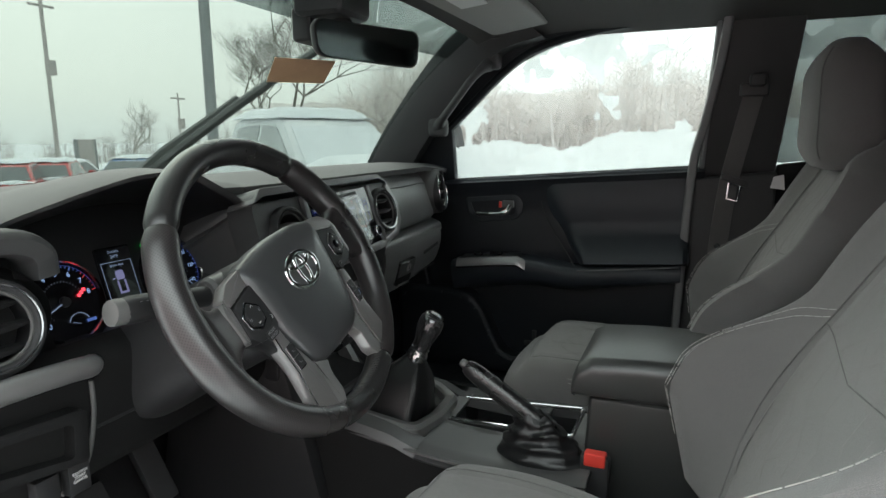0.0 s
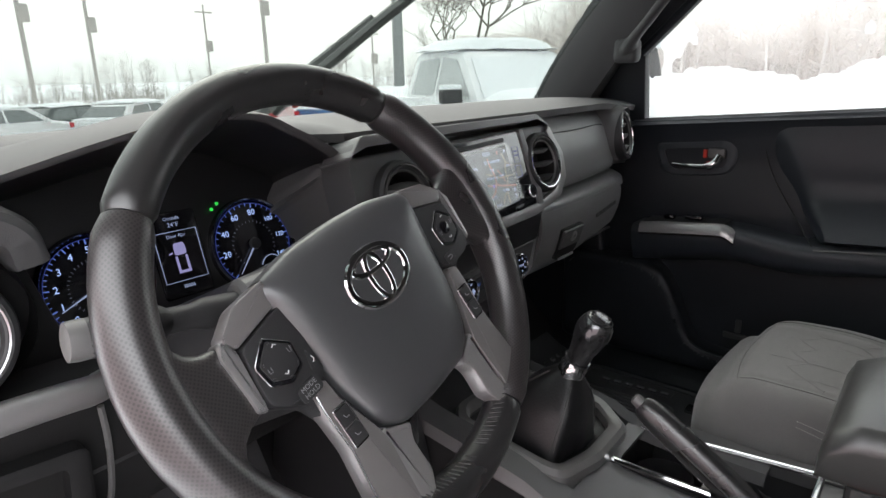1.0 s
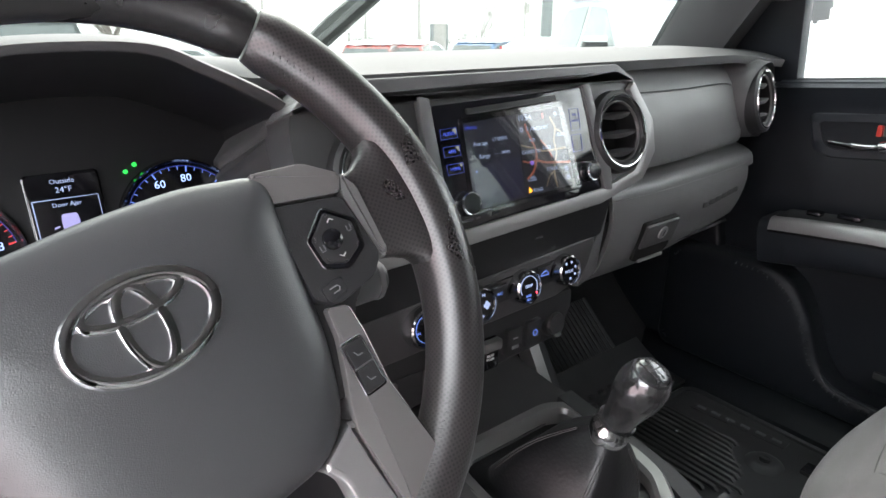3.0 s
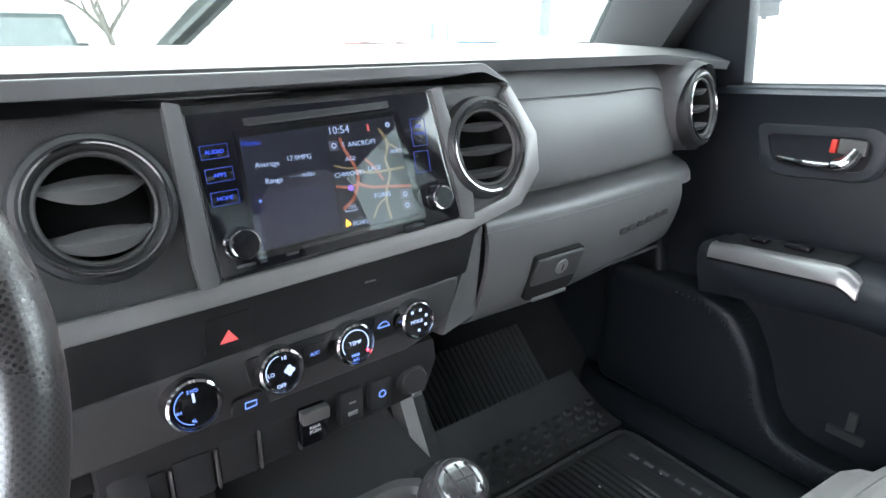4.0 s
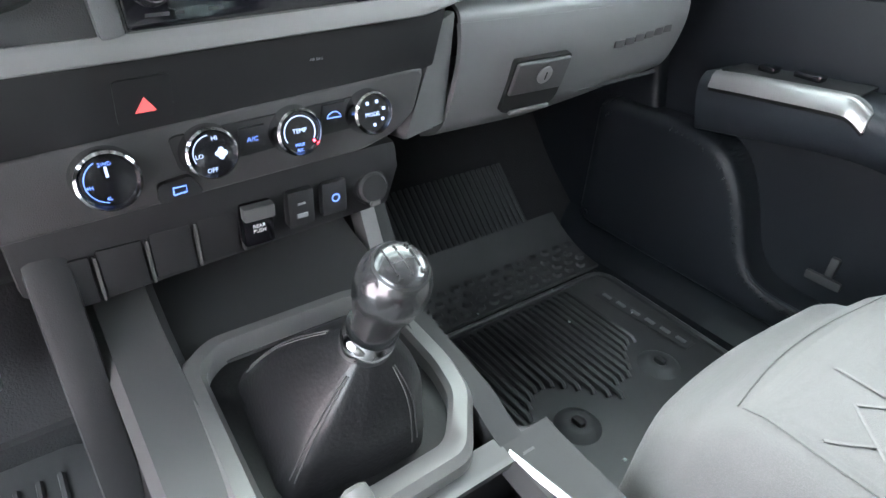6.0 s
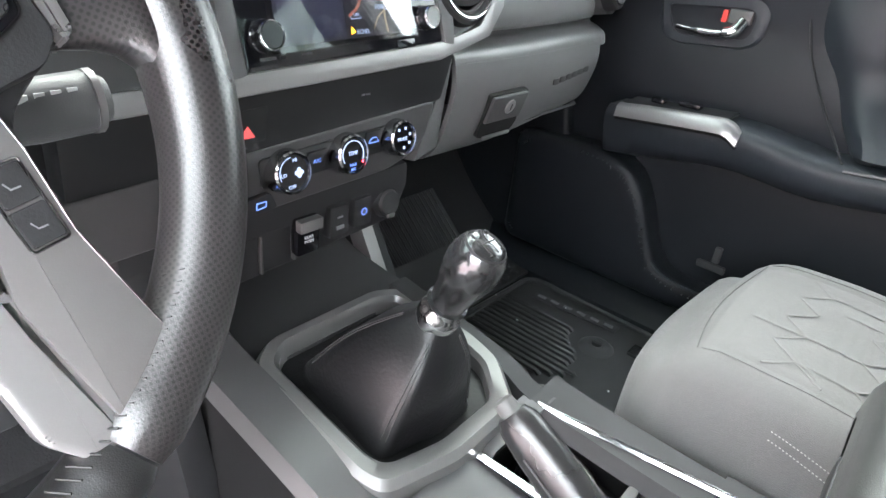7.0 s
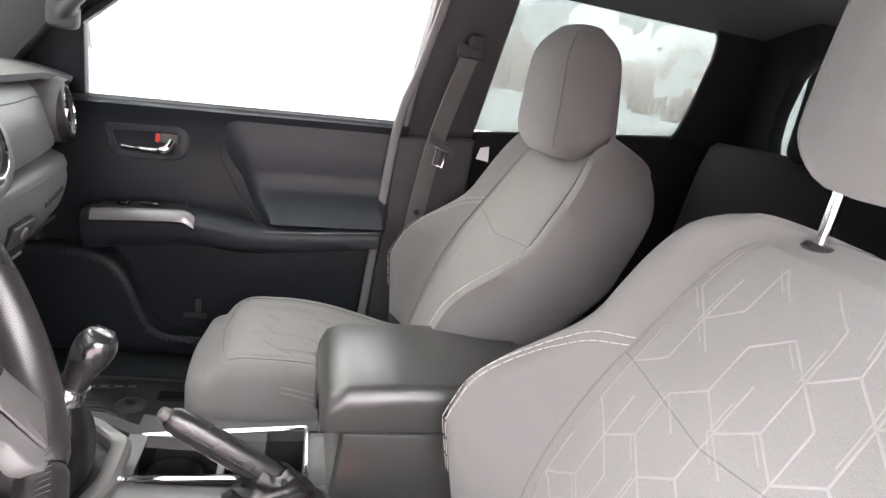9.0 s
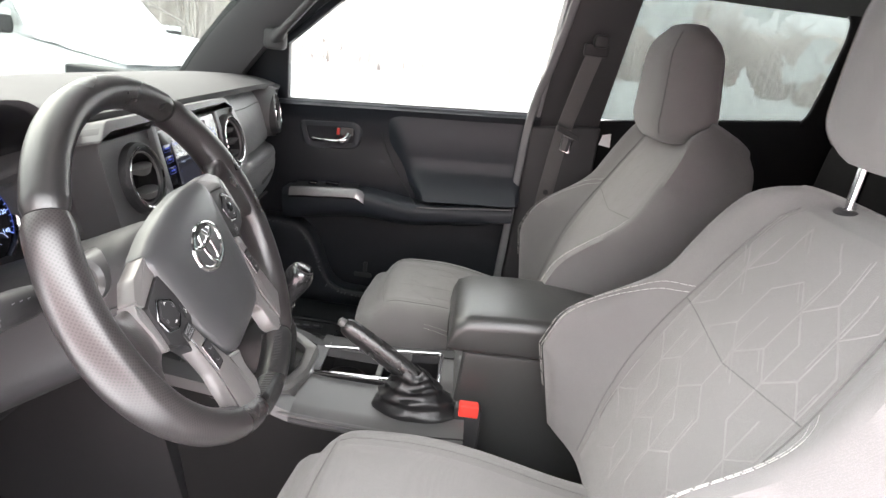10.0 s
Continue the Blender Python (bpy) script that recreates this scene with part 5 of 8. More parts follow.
                part("rocker_mark", tube([c @ Vector((px + q, py - d * abs(q) * 0.8, 0.0053)) for q in (-0.0019, 0, 0.0019)], 0.00035, 4), M_WHITE, pad)
        if sg < 0:
            b = part("mode_button", plate(rounded(0.020, 0.0115, 0.003), 0.0, 0.0025, WHEEL @ pose(-0.097, -0.0300, 0.0262, 0, 0, 4), 0.0008), M_MATTE, pad)
            part("button_words", lettering("MODE\nHOLD", 0.0050, WHEEL @ pose(-0.097, -0.0300, 0.0290, 0, 0, 4), 0.0002), M_GREYMARK, b)
            part("talk_button", plate(soft_poly([(-0.0845, -0.0065), (-0.0795, -0.0185), (-0.0880, -0.0215)], 0.002), 0.0, 0.0025, WHEEL @ pose(0, 0, 0.0262), 0.0006), M_MATTE, pad)
            part("talk_mark", tube([WHEEL @ Vector(q) for q in ((-0.0835, -0.0125, 0.0290), (-0.0822, -0.0150, 0.0290), (-0.0840, -0.0172, 0.0290))], 0.0004, 4), M_WHITE, pad)
        else:
            b = part("back_button", plate(rounded(0.014, 0.009, 0.002), 0.0, 0.0025, WHEEL @ pose(0.0905, -0.0255, 0.0262, 0, 0, 4), 0.0008), M_MATTE, pad)
            part("button_mark", tube([WHEEL @ pose(0.0905, -0.0255, 0.0290, 0, 0, 4) @ Vector(q) for q in [(-0.003, 0.0015, 0), (0.002, 0.0015, 0), (0.003, 0, 0), (0.002, -0.0015, 0), (-0.002, -0.0015, 0)]], 0.0004, 4), M_GREYMARK, b)
        # dark leg plate, silver inner edge, two switches in a bright bezel
        part("dark_leg", plate(soft_poly(mir([(0.082, -0.032), (0.0945, -0.036), (0.0955, -0.052), (0.094, -0.084), (0.102, -0.140), (0.070, -0.155), (0.0645, -0.098), (0.068, -0.084), (0.080, -0.050)]), 0.003, 3), -0.012, 0.0225, WHEEL, 0.0018, 2), M_LEG, s, "dark satin lower spoke plate")
        part("silver_leg", plate(soft_poly(mir([(0.0655, -0.090), (0.040, -0.103), (0.0465, -0.116), (0.0460, -0.142), (0.0560, -0.160), (0.0705, -0.156), (0.0660, -0.110)]), 0.003, 3), -0.012, 0.0200, WHEEL, 0.0035, 3), M_SILVER, s, "satin silver lower spoke")
        part("bright_edge", tube([WHEEL @ Vector((sg * x, y, 0.0205)) for x, y in ((0.0945, -0.038), (0.0955, -0.052), (0.0942, -0.084), (0.0978, -0.112), (0.1015, -0.137))], 0.0007, 5), M_DCHROME, s)
        bz = [(sg * 0.0850 + x, -0.0690 + y) for x, y in rounded(0.0135, 0.0310, 0.0015)]
        part("switch_bezel", tube([WHEEL @ Vector((x, y, 0.0232)) for x, y in bz + bz[:1]], 0.0006, 5), M_DCHROME, s)
        for k in range(2):
            kx, ky = sg * 0.0850, -0.0615 - 0.0150 * k
            b = part("leg_switch", plate(rounded(0.0118, 0.0138, 0.001), -0.001, 0.0035, WHEEL @ pose(kx, ky, 0.0222), 0.0006), M_MATTE, s)
            part("switch_mark", tube([WHEEL @ pose(kx, ky, 0.0262) @ Vector(q) for q in [(-0.0022, 0.0015, 0), (-0.001, -0.0012, 0), (0.0022, -0.0014, 0)]], 0.0004, 4), M_GREYMARK, b)
    # key bracket hanging under the wheel hub
    return s


steering_wheel()


def column():
    c = thing("steering_column", (-0.39, 0.2, 1.0), "dark grey plastic steering column shroud", "steering column")
    rings = []
    for k, (off, w, h) in enumerate(((-0.012, 0.030, 0.030), (-0.020, 0.052, 0.052), (-0.040, 0.060, 0.060), (-0.10, 0.062, 0.062), (-0.17, 0.070, 0.066), (-0.26, 0.078, 0.072))):
        rings.append([COLUMN @ Vector((w * math.copysign(abs(math.cos(a)) ** 0.7, math.cos(a)), -0.012 + h * math.copysign(abs(math.sin(a)) ** 0.7, math.sin(a)), off)) for a in [2 * math.pi * i / 32 for i in range(32)]])
    part("shroud", loft(rings), M_MATTE, c, "", 50)
    part("shroud_seam", tube([COLUMN @ Vector((-0.0605 * 1.0, -0.012, z)) for z in (-0.03, -0.10, -0.17)], 0.0012, 5), M_MATTE, c)
    ig = part("ignition", lathe([(0, 0.012), (0.015, 0.012), (0.019, 0.006), (0.019, -0.01)], axes(COLUMN @ Vector((0.062, -0.035, -0.085)), Vector((0, 0, 1)), Vector((0, -1, 0.3)).normalized(), Vector((0.95, -0.3, 0)).normalized()), 24), M_DCHROME, c)
    st = thing("turn_signal_stalk", (-0.45, 0.13, 1.19), "black indicator stalk with pale marks, beside the column", "stalk")
    a, b = COLUMN @ Vector((-0.050, 0.020, -0.064)), COLUMN @ Vector((-0.168, 0.034, -0.071))
    part("stem", tube(smooth_line([a, a.lerp(b, 0.35), a.lerp(b, 0.6)], 4), [0.012] * 5 + [0.0095] * 4, 12), M_MATTE, st)
    e = a.lerp(b, 0.55)
    rr = [0.0100, 0.0145, 0.0160, 0.0162, 0.0150, 0.0100]
    part("end_knob", tube([e.lerp(b, t) for t in (0.0, 0.12, 0.35, 0.85, 0.97, 1.0)], rr, 14, True, 0.85), M_MATTE, st, "black twist end with pale marks")
    part("end_cap", tube([e.lerp(b, t) for t in (0.90, 0.93, 1.08, 1.18, 1.20)], [0.0125, 0.0145, 0.0148, 0.0140, 0.0100], 16, True, 0.9), M_GREY, st, "light grey push end")
    for k in range(3):
        part("mark", box(e.lerp(b, 0.45 + 0.14 * k) + WN * 0.0137, (0.003, 0.001, 0.007), 0), M_GREYMARK, st)
    part("collar", tube([a.lerp(b, -0.12), a.lerp(b, 0.1), a.lerp(b, 0.13)], [0.026, 0.021, 0.017], 18), M_DECK, st)
    wp = thing("wiper_stalk", (-0.33, 0.13, 1.19), "black wiper stalk with printed switch positions", "stalk")
    a, b = COLUMN @ Vector((0.050, -0.005, -0.062)), COLUMN @ Vector((0.155, 0.0, -0.055))
    part("stem", tube([a, a.lerp(b, 0.6)], [0.012, 0.0095], 12), M_MATTE, wp)
    part("end_knob", tube([a.lerp(b, t) for t in (0.55, 0.6, 0.72, 0.92, 1.0)], [0.010, 0.015, 0.0165, 0.0165, 0.012], 14, True, 0.8), M_FASCIA, wp)
    part("end_band", tube([a.lerp(b, 0.93), a.lerp(b, 0.96)], [0.0172, 0.0172], 16, True, 0.8), M_SILVER, wp)
    for k in range(4):
        part("mark", box((a.lerp(b, 0.66 + 0.06 * k) + WN * 0.0140), (0.004, 0.001, 0.009), 0), M_WHITE, wp)
    # key with a small yellow tag hanging at the lock
    ky = thing("key", (-0.33, 0.02, 1.06), "metal car key with a plain fob hanging by the column", "key")
    k0 = COLUMN @ Vector((0.028, -0.135, -0.05))
    part("blade", slab([k0 + Vector(q) for q in [(-0.012, 0, 0.03), (0.008, 0, 0.032), (0.010, 0, -0.002), (0.004, 0, -0.012), (0.000, 0, -0.004), (-0.010, 0, 0.0)]], (0, 0.003, 0), 0.0005), M_DCHROME, ky)
    part("ring", tube([k0 + Vector((0.011 * math.cos(t), 0, -0.018 + 0.011 * math.sin(t))) for t in [2 * math.pi * i / 20 for i in range(21)]], 0.0010, 6, False), M_DCHROME, ky)


column()


# ---- centre console, shifter, parking brake, armrest box ----
def console():
    c = thing("centre_console", (-0.02, 0.0, 0.70), "dark grey plastic centre console with cup holders", "console")
    # side skins down to the floor
    prof = [(-0.30, 0.905), (-0.20, 0.900), (-0.04, 0.905), (0.02, 0.925), (0.16, 0.945), (0.20, 0.955), (0.28, 1.00)]
    def skin(x, name, bulge, edge):
        line = smooth_line([(0, y, z) for y, z in edge], 4)
        def f(u, v):
            p = line[round(u * (len(line) - 1))]
            tuck = 0.034 * max(0.0, min(1.0, (p.y + 0.07) / 0.04, (0.20 - p.y) / 0.05)) if bulge > 0 else 0.0
            return Vector((x - tuck + bulge * (v ** 1.5) * 0.03, p.y, p.z + (0.69 - p.z) * v))
        part(name, sheet(f, len(line) - 1, 6, 0.006), M_SHADEDASH, c)
    skin(0.105, "right_side", 1, prof[:3] + [(0.02, 0.925), (0.13, 0.938), (0.162, 0.925), (0.180, 0.880), (0.188, 0.850)])
    skin(-0.165, "left_side", -1, prof)
    # top deck between brake and cup holders
    def deck(x0, x1, y0, y1, name, mat=M_DECK, n=8):
        line = smooth_line([(0, y, z) for y, z in prof], 4)
        def zt(y):
            for a, b in zip(line, line[1:]):
                if a.y <= y <= b.y:
                    return a.z + (b.z - a.z) * (y - a.y) / (b.y - a.y)
            return line[-1].z
        def f(u, v):
            x, y = x0 + (x1 - x0) * u, y0 + (y1 - y0) * v
            return Vector((x, y, zt(y) - 0.010 * max(0, abs(2 * u - 1) - 0.8) * 5))
        return part(name, sheet(f, n, 12, -0.006), mat, c)
    deck(-0.168, -0.030, -0.30, -0.028, "brake_deck")
    deck(0.052, 0.108, -0.20, -0.028, "side_deck", M_MATTE)
    deck(0.084, 0.108, -0.30, -0.20, "side_deck", M_MATTE)
    deck(-0.032, 0.090, -0.045, -0.022, "front_deck")
    deck(-0.032, 0.090, -0.30, -0.258, "rear_deck")
    # satin blocks either side of the shifter
    deck(-0.166, -0.122, -0.03, 0.24, "left_deck")
    deck(0.056, 0.074, -0.03, 0.16, "right_deck", M_MATTE)
    # cup holder well and its bright frame
    well = part("cup_well", box((0.029, -0.143, 0.835), (0.112, 0.225, 0.006), 0.001), M_MATTE, c)
    for mid, size in (((0.029, -0.029, 0.868), (0.114, 0.004, 0.07)), ((0.029, -0.257, 0.868), (0.114, 0.004, 0.07)), ((-0.027, -0.143, 0.868), (0.004, 0.23, 0.07)), ((0.085, -0.143, 0.868), (0.004, 0.23, 0.07))):
        part("well_wall", box(mid, size, 0), M_MATTE, well)
    out = soft_poly([(-0.032, -0.030), (0.056, -0.023), (0.090, -0.256), (-0.024, -0.254)], 0.007)
    z = 0.908
    part("cup_bright_edge", tube([(x, y, z) for x, y in out + out[:1]], 0.0042, 8, False), M_CHROME, c, "thin chrome cup holder surround")
    for y in (-0.085, -0.205):
        part("cup_ring", lathe([(0.040, 0.0), (0.038, 0.03), (0.034, 0.032), (0.036, 0.0)], pose(0.029, y, 0.840), 32), M_MATTE, well)
        part("cup_tab", box((0.029 - 0.036, y, 0.885), (0.014, 0.020, 0.010), 0.003), M_GREY, well)
    part("cup_bridge", box((0.029, -0.145, 0.888), (0.108, 0.010, 0.014), 0.003), M_GREY, well)
    # open tray ahead of the shifter, and silver legs up to the dashboard
    part("tray", sheet(lambda u, v: Vector((-0.155 + 0.245 * u, 0.15 + 0.19 * v, 0.925 + 0.01 * v + 0.05 * v ** 4)), 14, 10, -0.006), M_KNEE, c)
    part("tray_back", slab([(-0.17, 0.33, 0.93), (0.10, 0.33, 0.93), (0.10, 0.30, 1.05), (-0.17, 0.30, 1.05)], (0, 0.01, 0), 0.002), M_MATTE, c)
    leg = smooth_line([(0.110, 0.285, 1.020), (0.108, 0.268, 0.982), (0.106, 0.251, 0.955), (0.105, 0.226, 0.915), (0.104, 0.197, 0.870), (0.103, 0.182, 0.845)], 5)
    part("silver_leg", loft([[p + Vector(q) for q in ((-0.009, 0.004, -0.004), (-0.0085, -0.001, 0.002), (0.0075, -0.003, 0.002), (0.0095, 0.002, -0.003), (0.010, 0.020, -0.012), (-0.009, 0.020, -0.012))] for p in leg]), M_SILVER, c, "satin silver console leg", 40)
    part("left_leg", tube(smooth_line([(-0.168, 0.25, 0.968), (-0.164, 0.20, 0.947), (-0.161, 0.14, 0.932), (-0.162, 0.08, 0.920), (-0.166, -0.05, 0.908), (-0.168, -0.20, 0.900)], 5), 0.0042, 8, True, 0.7, (-0.2, 0, 1)), M_DECK, c)
    # knee side wings under the dashboard
    part("left_wing", slab([(-0.17, 0.20, 1.06), (-0.17, 0.42, 1.06), (-0.17, 0.50, 0.69), (-0.17, 0.10, 0.69), (-0.17, 0.16, 0.93)], (-0.03, 0, 0), 0.006), M_MATTE, c)
    part("right_wing", slab([(0.105, 0.300, 1.05), (0.105, 0.45, 1.06), (0.105, 0.52, 0.69), (0.105, 0.11, 0.69), (0.105, 0.205, 0.87), (0.105, 0.262, 0.96)], (0.03, 0, 0), 0.006), M_MATTE, c)


console()


def shifter():
    g = thing("gear_shifter", (-0.04, 0.07, 0.93), "manual gear lever with glossy round knob and black leather boot", "gear lever")
    outer = [(-0.134, 0.002), (-0.127, -0.020), (-0.060, -0.036), (0.024, -0.034), (0.062, 0.015), (0.068, 0.050), (0.064, 0.150), (0.034, 0.166), (-0.100, 0.166), (-0.130, 0.145)]
    inner = [(-0.113, 0.012), (-0.106, -0.002), (-0.055, -0.014), (0.014, -0.012), (0.042, 0.020), (0.048, 0.052), (0.046, 0.140), (0.024, 0.151), (-0.090, 0.151), (-0.110, 0.135)]
    def zb(y):
        return 0.928 + 0.10 * (y + 0.03)
    o, i = soft_poly(outer, 0.012), soft_poly(inner, 0.010)
    rings = [[(x, y, zb(y) - 0.030) for x, y in o], [(x, y, zb(y) - 0.004) for x, y in o]]
    rings.append([(x + (a - x) * 0.25, y + (b - y) * 0.25, zb(y) + 0.002) for (x, y), (a, b) in zip(o, i)])
    rings.append([(x + (a - x) * 0.80, y + (b - y) * 0.80, zb(y) + 0.001) for (x, y), (a, b) in zip(o, i)])
    rings.append([(x, y, zb(y) - 0.004) for x, y in i])
    rings.append([(x, y, zb(y) - 0.030) for x, y in i])
    part("bezel", loft(rings, False), M_BEZEL, g, "satin silver faceted shifter surround", 30)
    # leather boot with folds, leaning up to the knob
    top = Vector((-0.027, 0.027, 1.016))
    rings = []
    n = 60
    cxi, cyi = -0.036, 0.070
    loop = []
    for k in range(n):
        q = k / n * len(i)
        a, b = i[int(q) % len(i)], i[(int(q) + 1) % len(i)]
        t = q - int(q)
        loop.append((a[0] + (b[0] - a[0]) * t, a[1] + (b[1] - a[1]) * t))
    ax = Vector((0.04, -0.40, 0.915)).normalized()
    across = (Vector((1, 0, 0)) - ax * ax.x).normalized()
    over = ax.cross(across)
    turn = [math.atan2(y - cyi, x - cxi) for x, y in loop]
    rings.append([Vector((x, y, zb(y) - 0.018)) for x, y in loop])
    neck = [top - ax * 0.004 + (across * math.cos(a) + over * math.sin(a)) * 0.0185 for a in turn]
    for f in (0.0, 0.04, 0.12, 0.22, 0.34, 0.46, 0.58, 0.70, 0.82, 0.91, 0.97, 1.0):
        ring = []
        for (x, y), a, q in zip(loop, turn, neck):
            w = 0.80 * (1 + 0.035 * (1 - f) * (math.sin(4 * a + 5 * f) + 0.5 * math.sin(7 * a - 4 * f)))
            p = Vector((cxi + (x - cxi) * w, cyi + (y - cyi) * w, zb(y) - 0.020 * (1 - f)))
            swell = Vector((math.cos(a), math.sin(a), 0.2)) * 0.007 * math.sin(math.pi * f) ** 1.3
            ring.append(p.lerp(q, f) + swell)
        rings.append(ring)
    part("boot", loft(rings, False), M_BOOT, g, "folded black leather boot", 70)
    for at in (0.06, 0.09, 0.31, 0.34, 0.62, 0.65, 0.86, 0.89):
        line = [Vector(rings[k][int(n * at) % n]) + (Vector(rings[k][int(n * at) % n]) - Vector((top.x, top.y, rings[k][0][2]))).normalized() * 0.0006 for k in range(3, 11)]
        part("boot_seam", tube(line, 0.0006, 5), M_BSTITCH, g)
    m = axes(top - ax * 0.004, ax.orthogonal().normalized(), ax.cross(ax.orthogonal().normalized()).normalized(), ax)
    part("collar", lathe([(0.0165, -0.006), (0.0185, -0.004), (0.0190, 0.006), (0.0180, 0.012), (0.0165, 0.014), (0.0160, 0.018), (0.0180, 0.021)], m, 30), M_CHROME, g, "chrome collar ring")
    k = part("knob", lathe([(0.0160, 0.016), (0.0158, 0.024), (0.0165, 0.034), (0.0188, 0.045), (0.0215, 0.055), (0.0230, 0.064), (0.0232, 0.072), (0.0218, 0.080), (0.0185, 0.0865), (0.0150, 0.0903), (0.0120, 0.0920), (0.006, 0.0930), (0.0, 0.0932)], m, 36), M_KNOB, g, "glossy dark round knob")
    part("knob_line", lathe([(0.0162, 0.0894), (0.0169, 0.0888), (0.0175, 0.0880)], m, 36), M_MATTE, k)
    up = Vector((0, 0.915, 0.40))
    w = axes(top + ax * 0.0886, Vector((1, 0, -0.03)).normalized(), up.normalized(), ax)
    part("gear_marks", merge(*[box(c, s, 0, 1, w) for c, s in (((0, 0, 0), (0.017, 0.0008, 0.0012)), ((-0.008, 0, 0), (0.0008, 0.012, 0.0012)), ((0, 0, 0), (0.0008, 0.012, 0.0012)), ((0.008, 0, 0), (0.0008, 0.012, 0.0012)))]), M_MATTE, k)
    for t, x, y in (("1", -0.008, 0.009), ("3", 0, 0.009), ("5", 0.008, 0.009), ("2", -0.008, -0.009), ("4", 0, -0.009), ("6", 0.008, -0.009)):
        part("gear_number", lettering(t, 0.0055, w @ pose(x, y, -0.0005), 0.0010), M_MATTE, k)


M_BEZEL = material("satin_bezel", (0.20, 0.198, 0.197), 0.30, metal=0.45, var=0.07, fine=0.05, fine_scale=1400)
M_KNOB = material("knob_gloss", (0.13, 0.13, 0.135), 0.22, metal=0.85, var=0.02, coat=0.5)
shifter()


def parking_brake():
    b = thing("parking_brake", (-0.10, -0.22, 0.90), "black parking brake lever half raised with leather boot", "parking brake")
    a, e = Vector((-0.094, -0.235, 0.945)), Vector((-0.100, -0.094, 1.040))
    line = [a.lerp(e, t) for t in (0, 0.15, 0.35, 0.6, 0.85, 0.96, 1.0)]
    part("grip", tube(line, [0.0120, 0.0135, 0.0150, 0.0150, 0.0140, 0.0125, 0.0090], 16, True, 1.15, (0, 0, 1)), M_LEATHER, b, "", 60)
    d = (e - a).normalized()
    part("button", tube([e - d * 0.004, e + d * 0.004, e + d * 0.009, e + d * 0.0105], [0.0072, 0.0072, 0.0064, 0.0035], 14), M_GREY, b, "grey release button")
    part("grip_seam", tube([p + Vector((-0.0148, 0, 0.001)) for p in line[1:5]], 0.0009, 5), M_MATTE, b)
    rings = []
    n = 72
    for f, h in ((1.0, 0.0), (0.99, 0.008), (0.93, 0.014), (0.84, 0.017), (0.80, 0.024), (0.82, 0.029), (0.72, 0.033), (0.62, 0.037), (0.60, 0.043), (0.62, 0.047), (0.54, 0.050), (0.46, 0.053), (0.43, 0.059), (0.45, 0.063), (0.37, 0.066), (0.30, 0.072)):
        c = Vector((-0.096, -0.225, 0.902)).lerp(Vector((-0.096, -0.205, 0.968)), h / 0.072)
        rings.append([(c.x + 0.044 * f * math.cos(t) * (1 + (0.05 * math.sin(7 * t + 14 * f) + 0.02 * math.sin(13 * t + 9 * f)) * (1.4 - f)), c.y + 0.075 * f * math.sin(t) * (1 + 0.05 * math.sin(8 * t + 12 * f) * (1.4 - f)), 0.902 + h + 0.005 * math.sin(4 * t + 9 * f) * (1.05 - f))
                      for t in [2 * math.pi * k / n for k in range(n)]])
    part("boot", loft(rings, False), M_BOOT, b, "crumpled black leather boot", 70)
    part("boot_base", lathe([(1.0, 0.0), (1.06, 0.004), (1.14, 0.0)], Matrix.Translation((-0.096, -0.225, 0.900)) @ Matrix.Diagonal((0.045, 0.077, 1, 1)), 40), M_MATTE, b)


parking_brake()


def armrest_box():
    a = thing("console_armrest", (0.0, -0.42, 0.70), "black padded armrest lid on the centre console box", "armrest")
    part("box_body", slab([(-0.070, -0.270, 0.70), (0.140, -0.270, 0.70), (0.138, -0.285, 1.005), (-0.066, -0.285, 1.005)], (0, -0.31, 0), 0.012, 3), M_LID, a)
    rings = []
    for y, dz, w in ((-0.262, -0.028, 0.100), (-0.258, -0.018, 0.110), (-0.260, 0.0, 0.116), (-0.268, 0.018, 0.118), (-0.290, 0.028, 0.119), (-0.36, 0.032, 0.120), (-0.46, 0.032, 0.120), (-0.55, 0.028, 0.119), (-0.58, 0.018, 0.117), (-0.592, -0.005, 0.112), (-0.592, -0.025, 0.108)):
        pts = []
        for x, z in soft_poly([(-w, -0.03), (-w, dz - 0.014), (-w + 0.012, dz), (w - 0.012, dz), (w, dz - 0.014), (w, -0.03)], 0.007, 4):
            pts.append((0.037 + 0.90 * x - 0.05 * (y + 0.42), y, 1.037 + z + (0.006 * (1 - (x / w) ** 2) if z > 0 else 0)))
        rings.append(pts)
    part("lid", loft(rings), M_LID, a, "smooth black vinyl lid", 55)
    part("lid_gap", box((0.036, -0.428, 1.0065), (0.200, 0.30, 0.003), 0.001), M_MATTE, a)
    part("latch", box((0.036, -0.262, 1.000), (0.050, 0.010, 0.026), 0.003), M_MATTE, a)


M_LID = material("lid_vinyl", (0.040, 0.041, 0.0405), 0.30, spec=0.9, fine=0.22, fine_scale=650, kind="grain", var=0.08)
armrest_box()


# ---- front seats ----
def bump(s, c, w):
    return math.exp(-((s - c) / w) ** 2)


SEAT_Y = 0.0
BOLSTER = (1.16, 1.0)
BACK_TOP = ((-0.690, 1.350), (-0.703, 1.379))


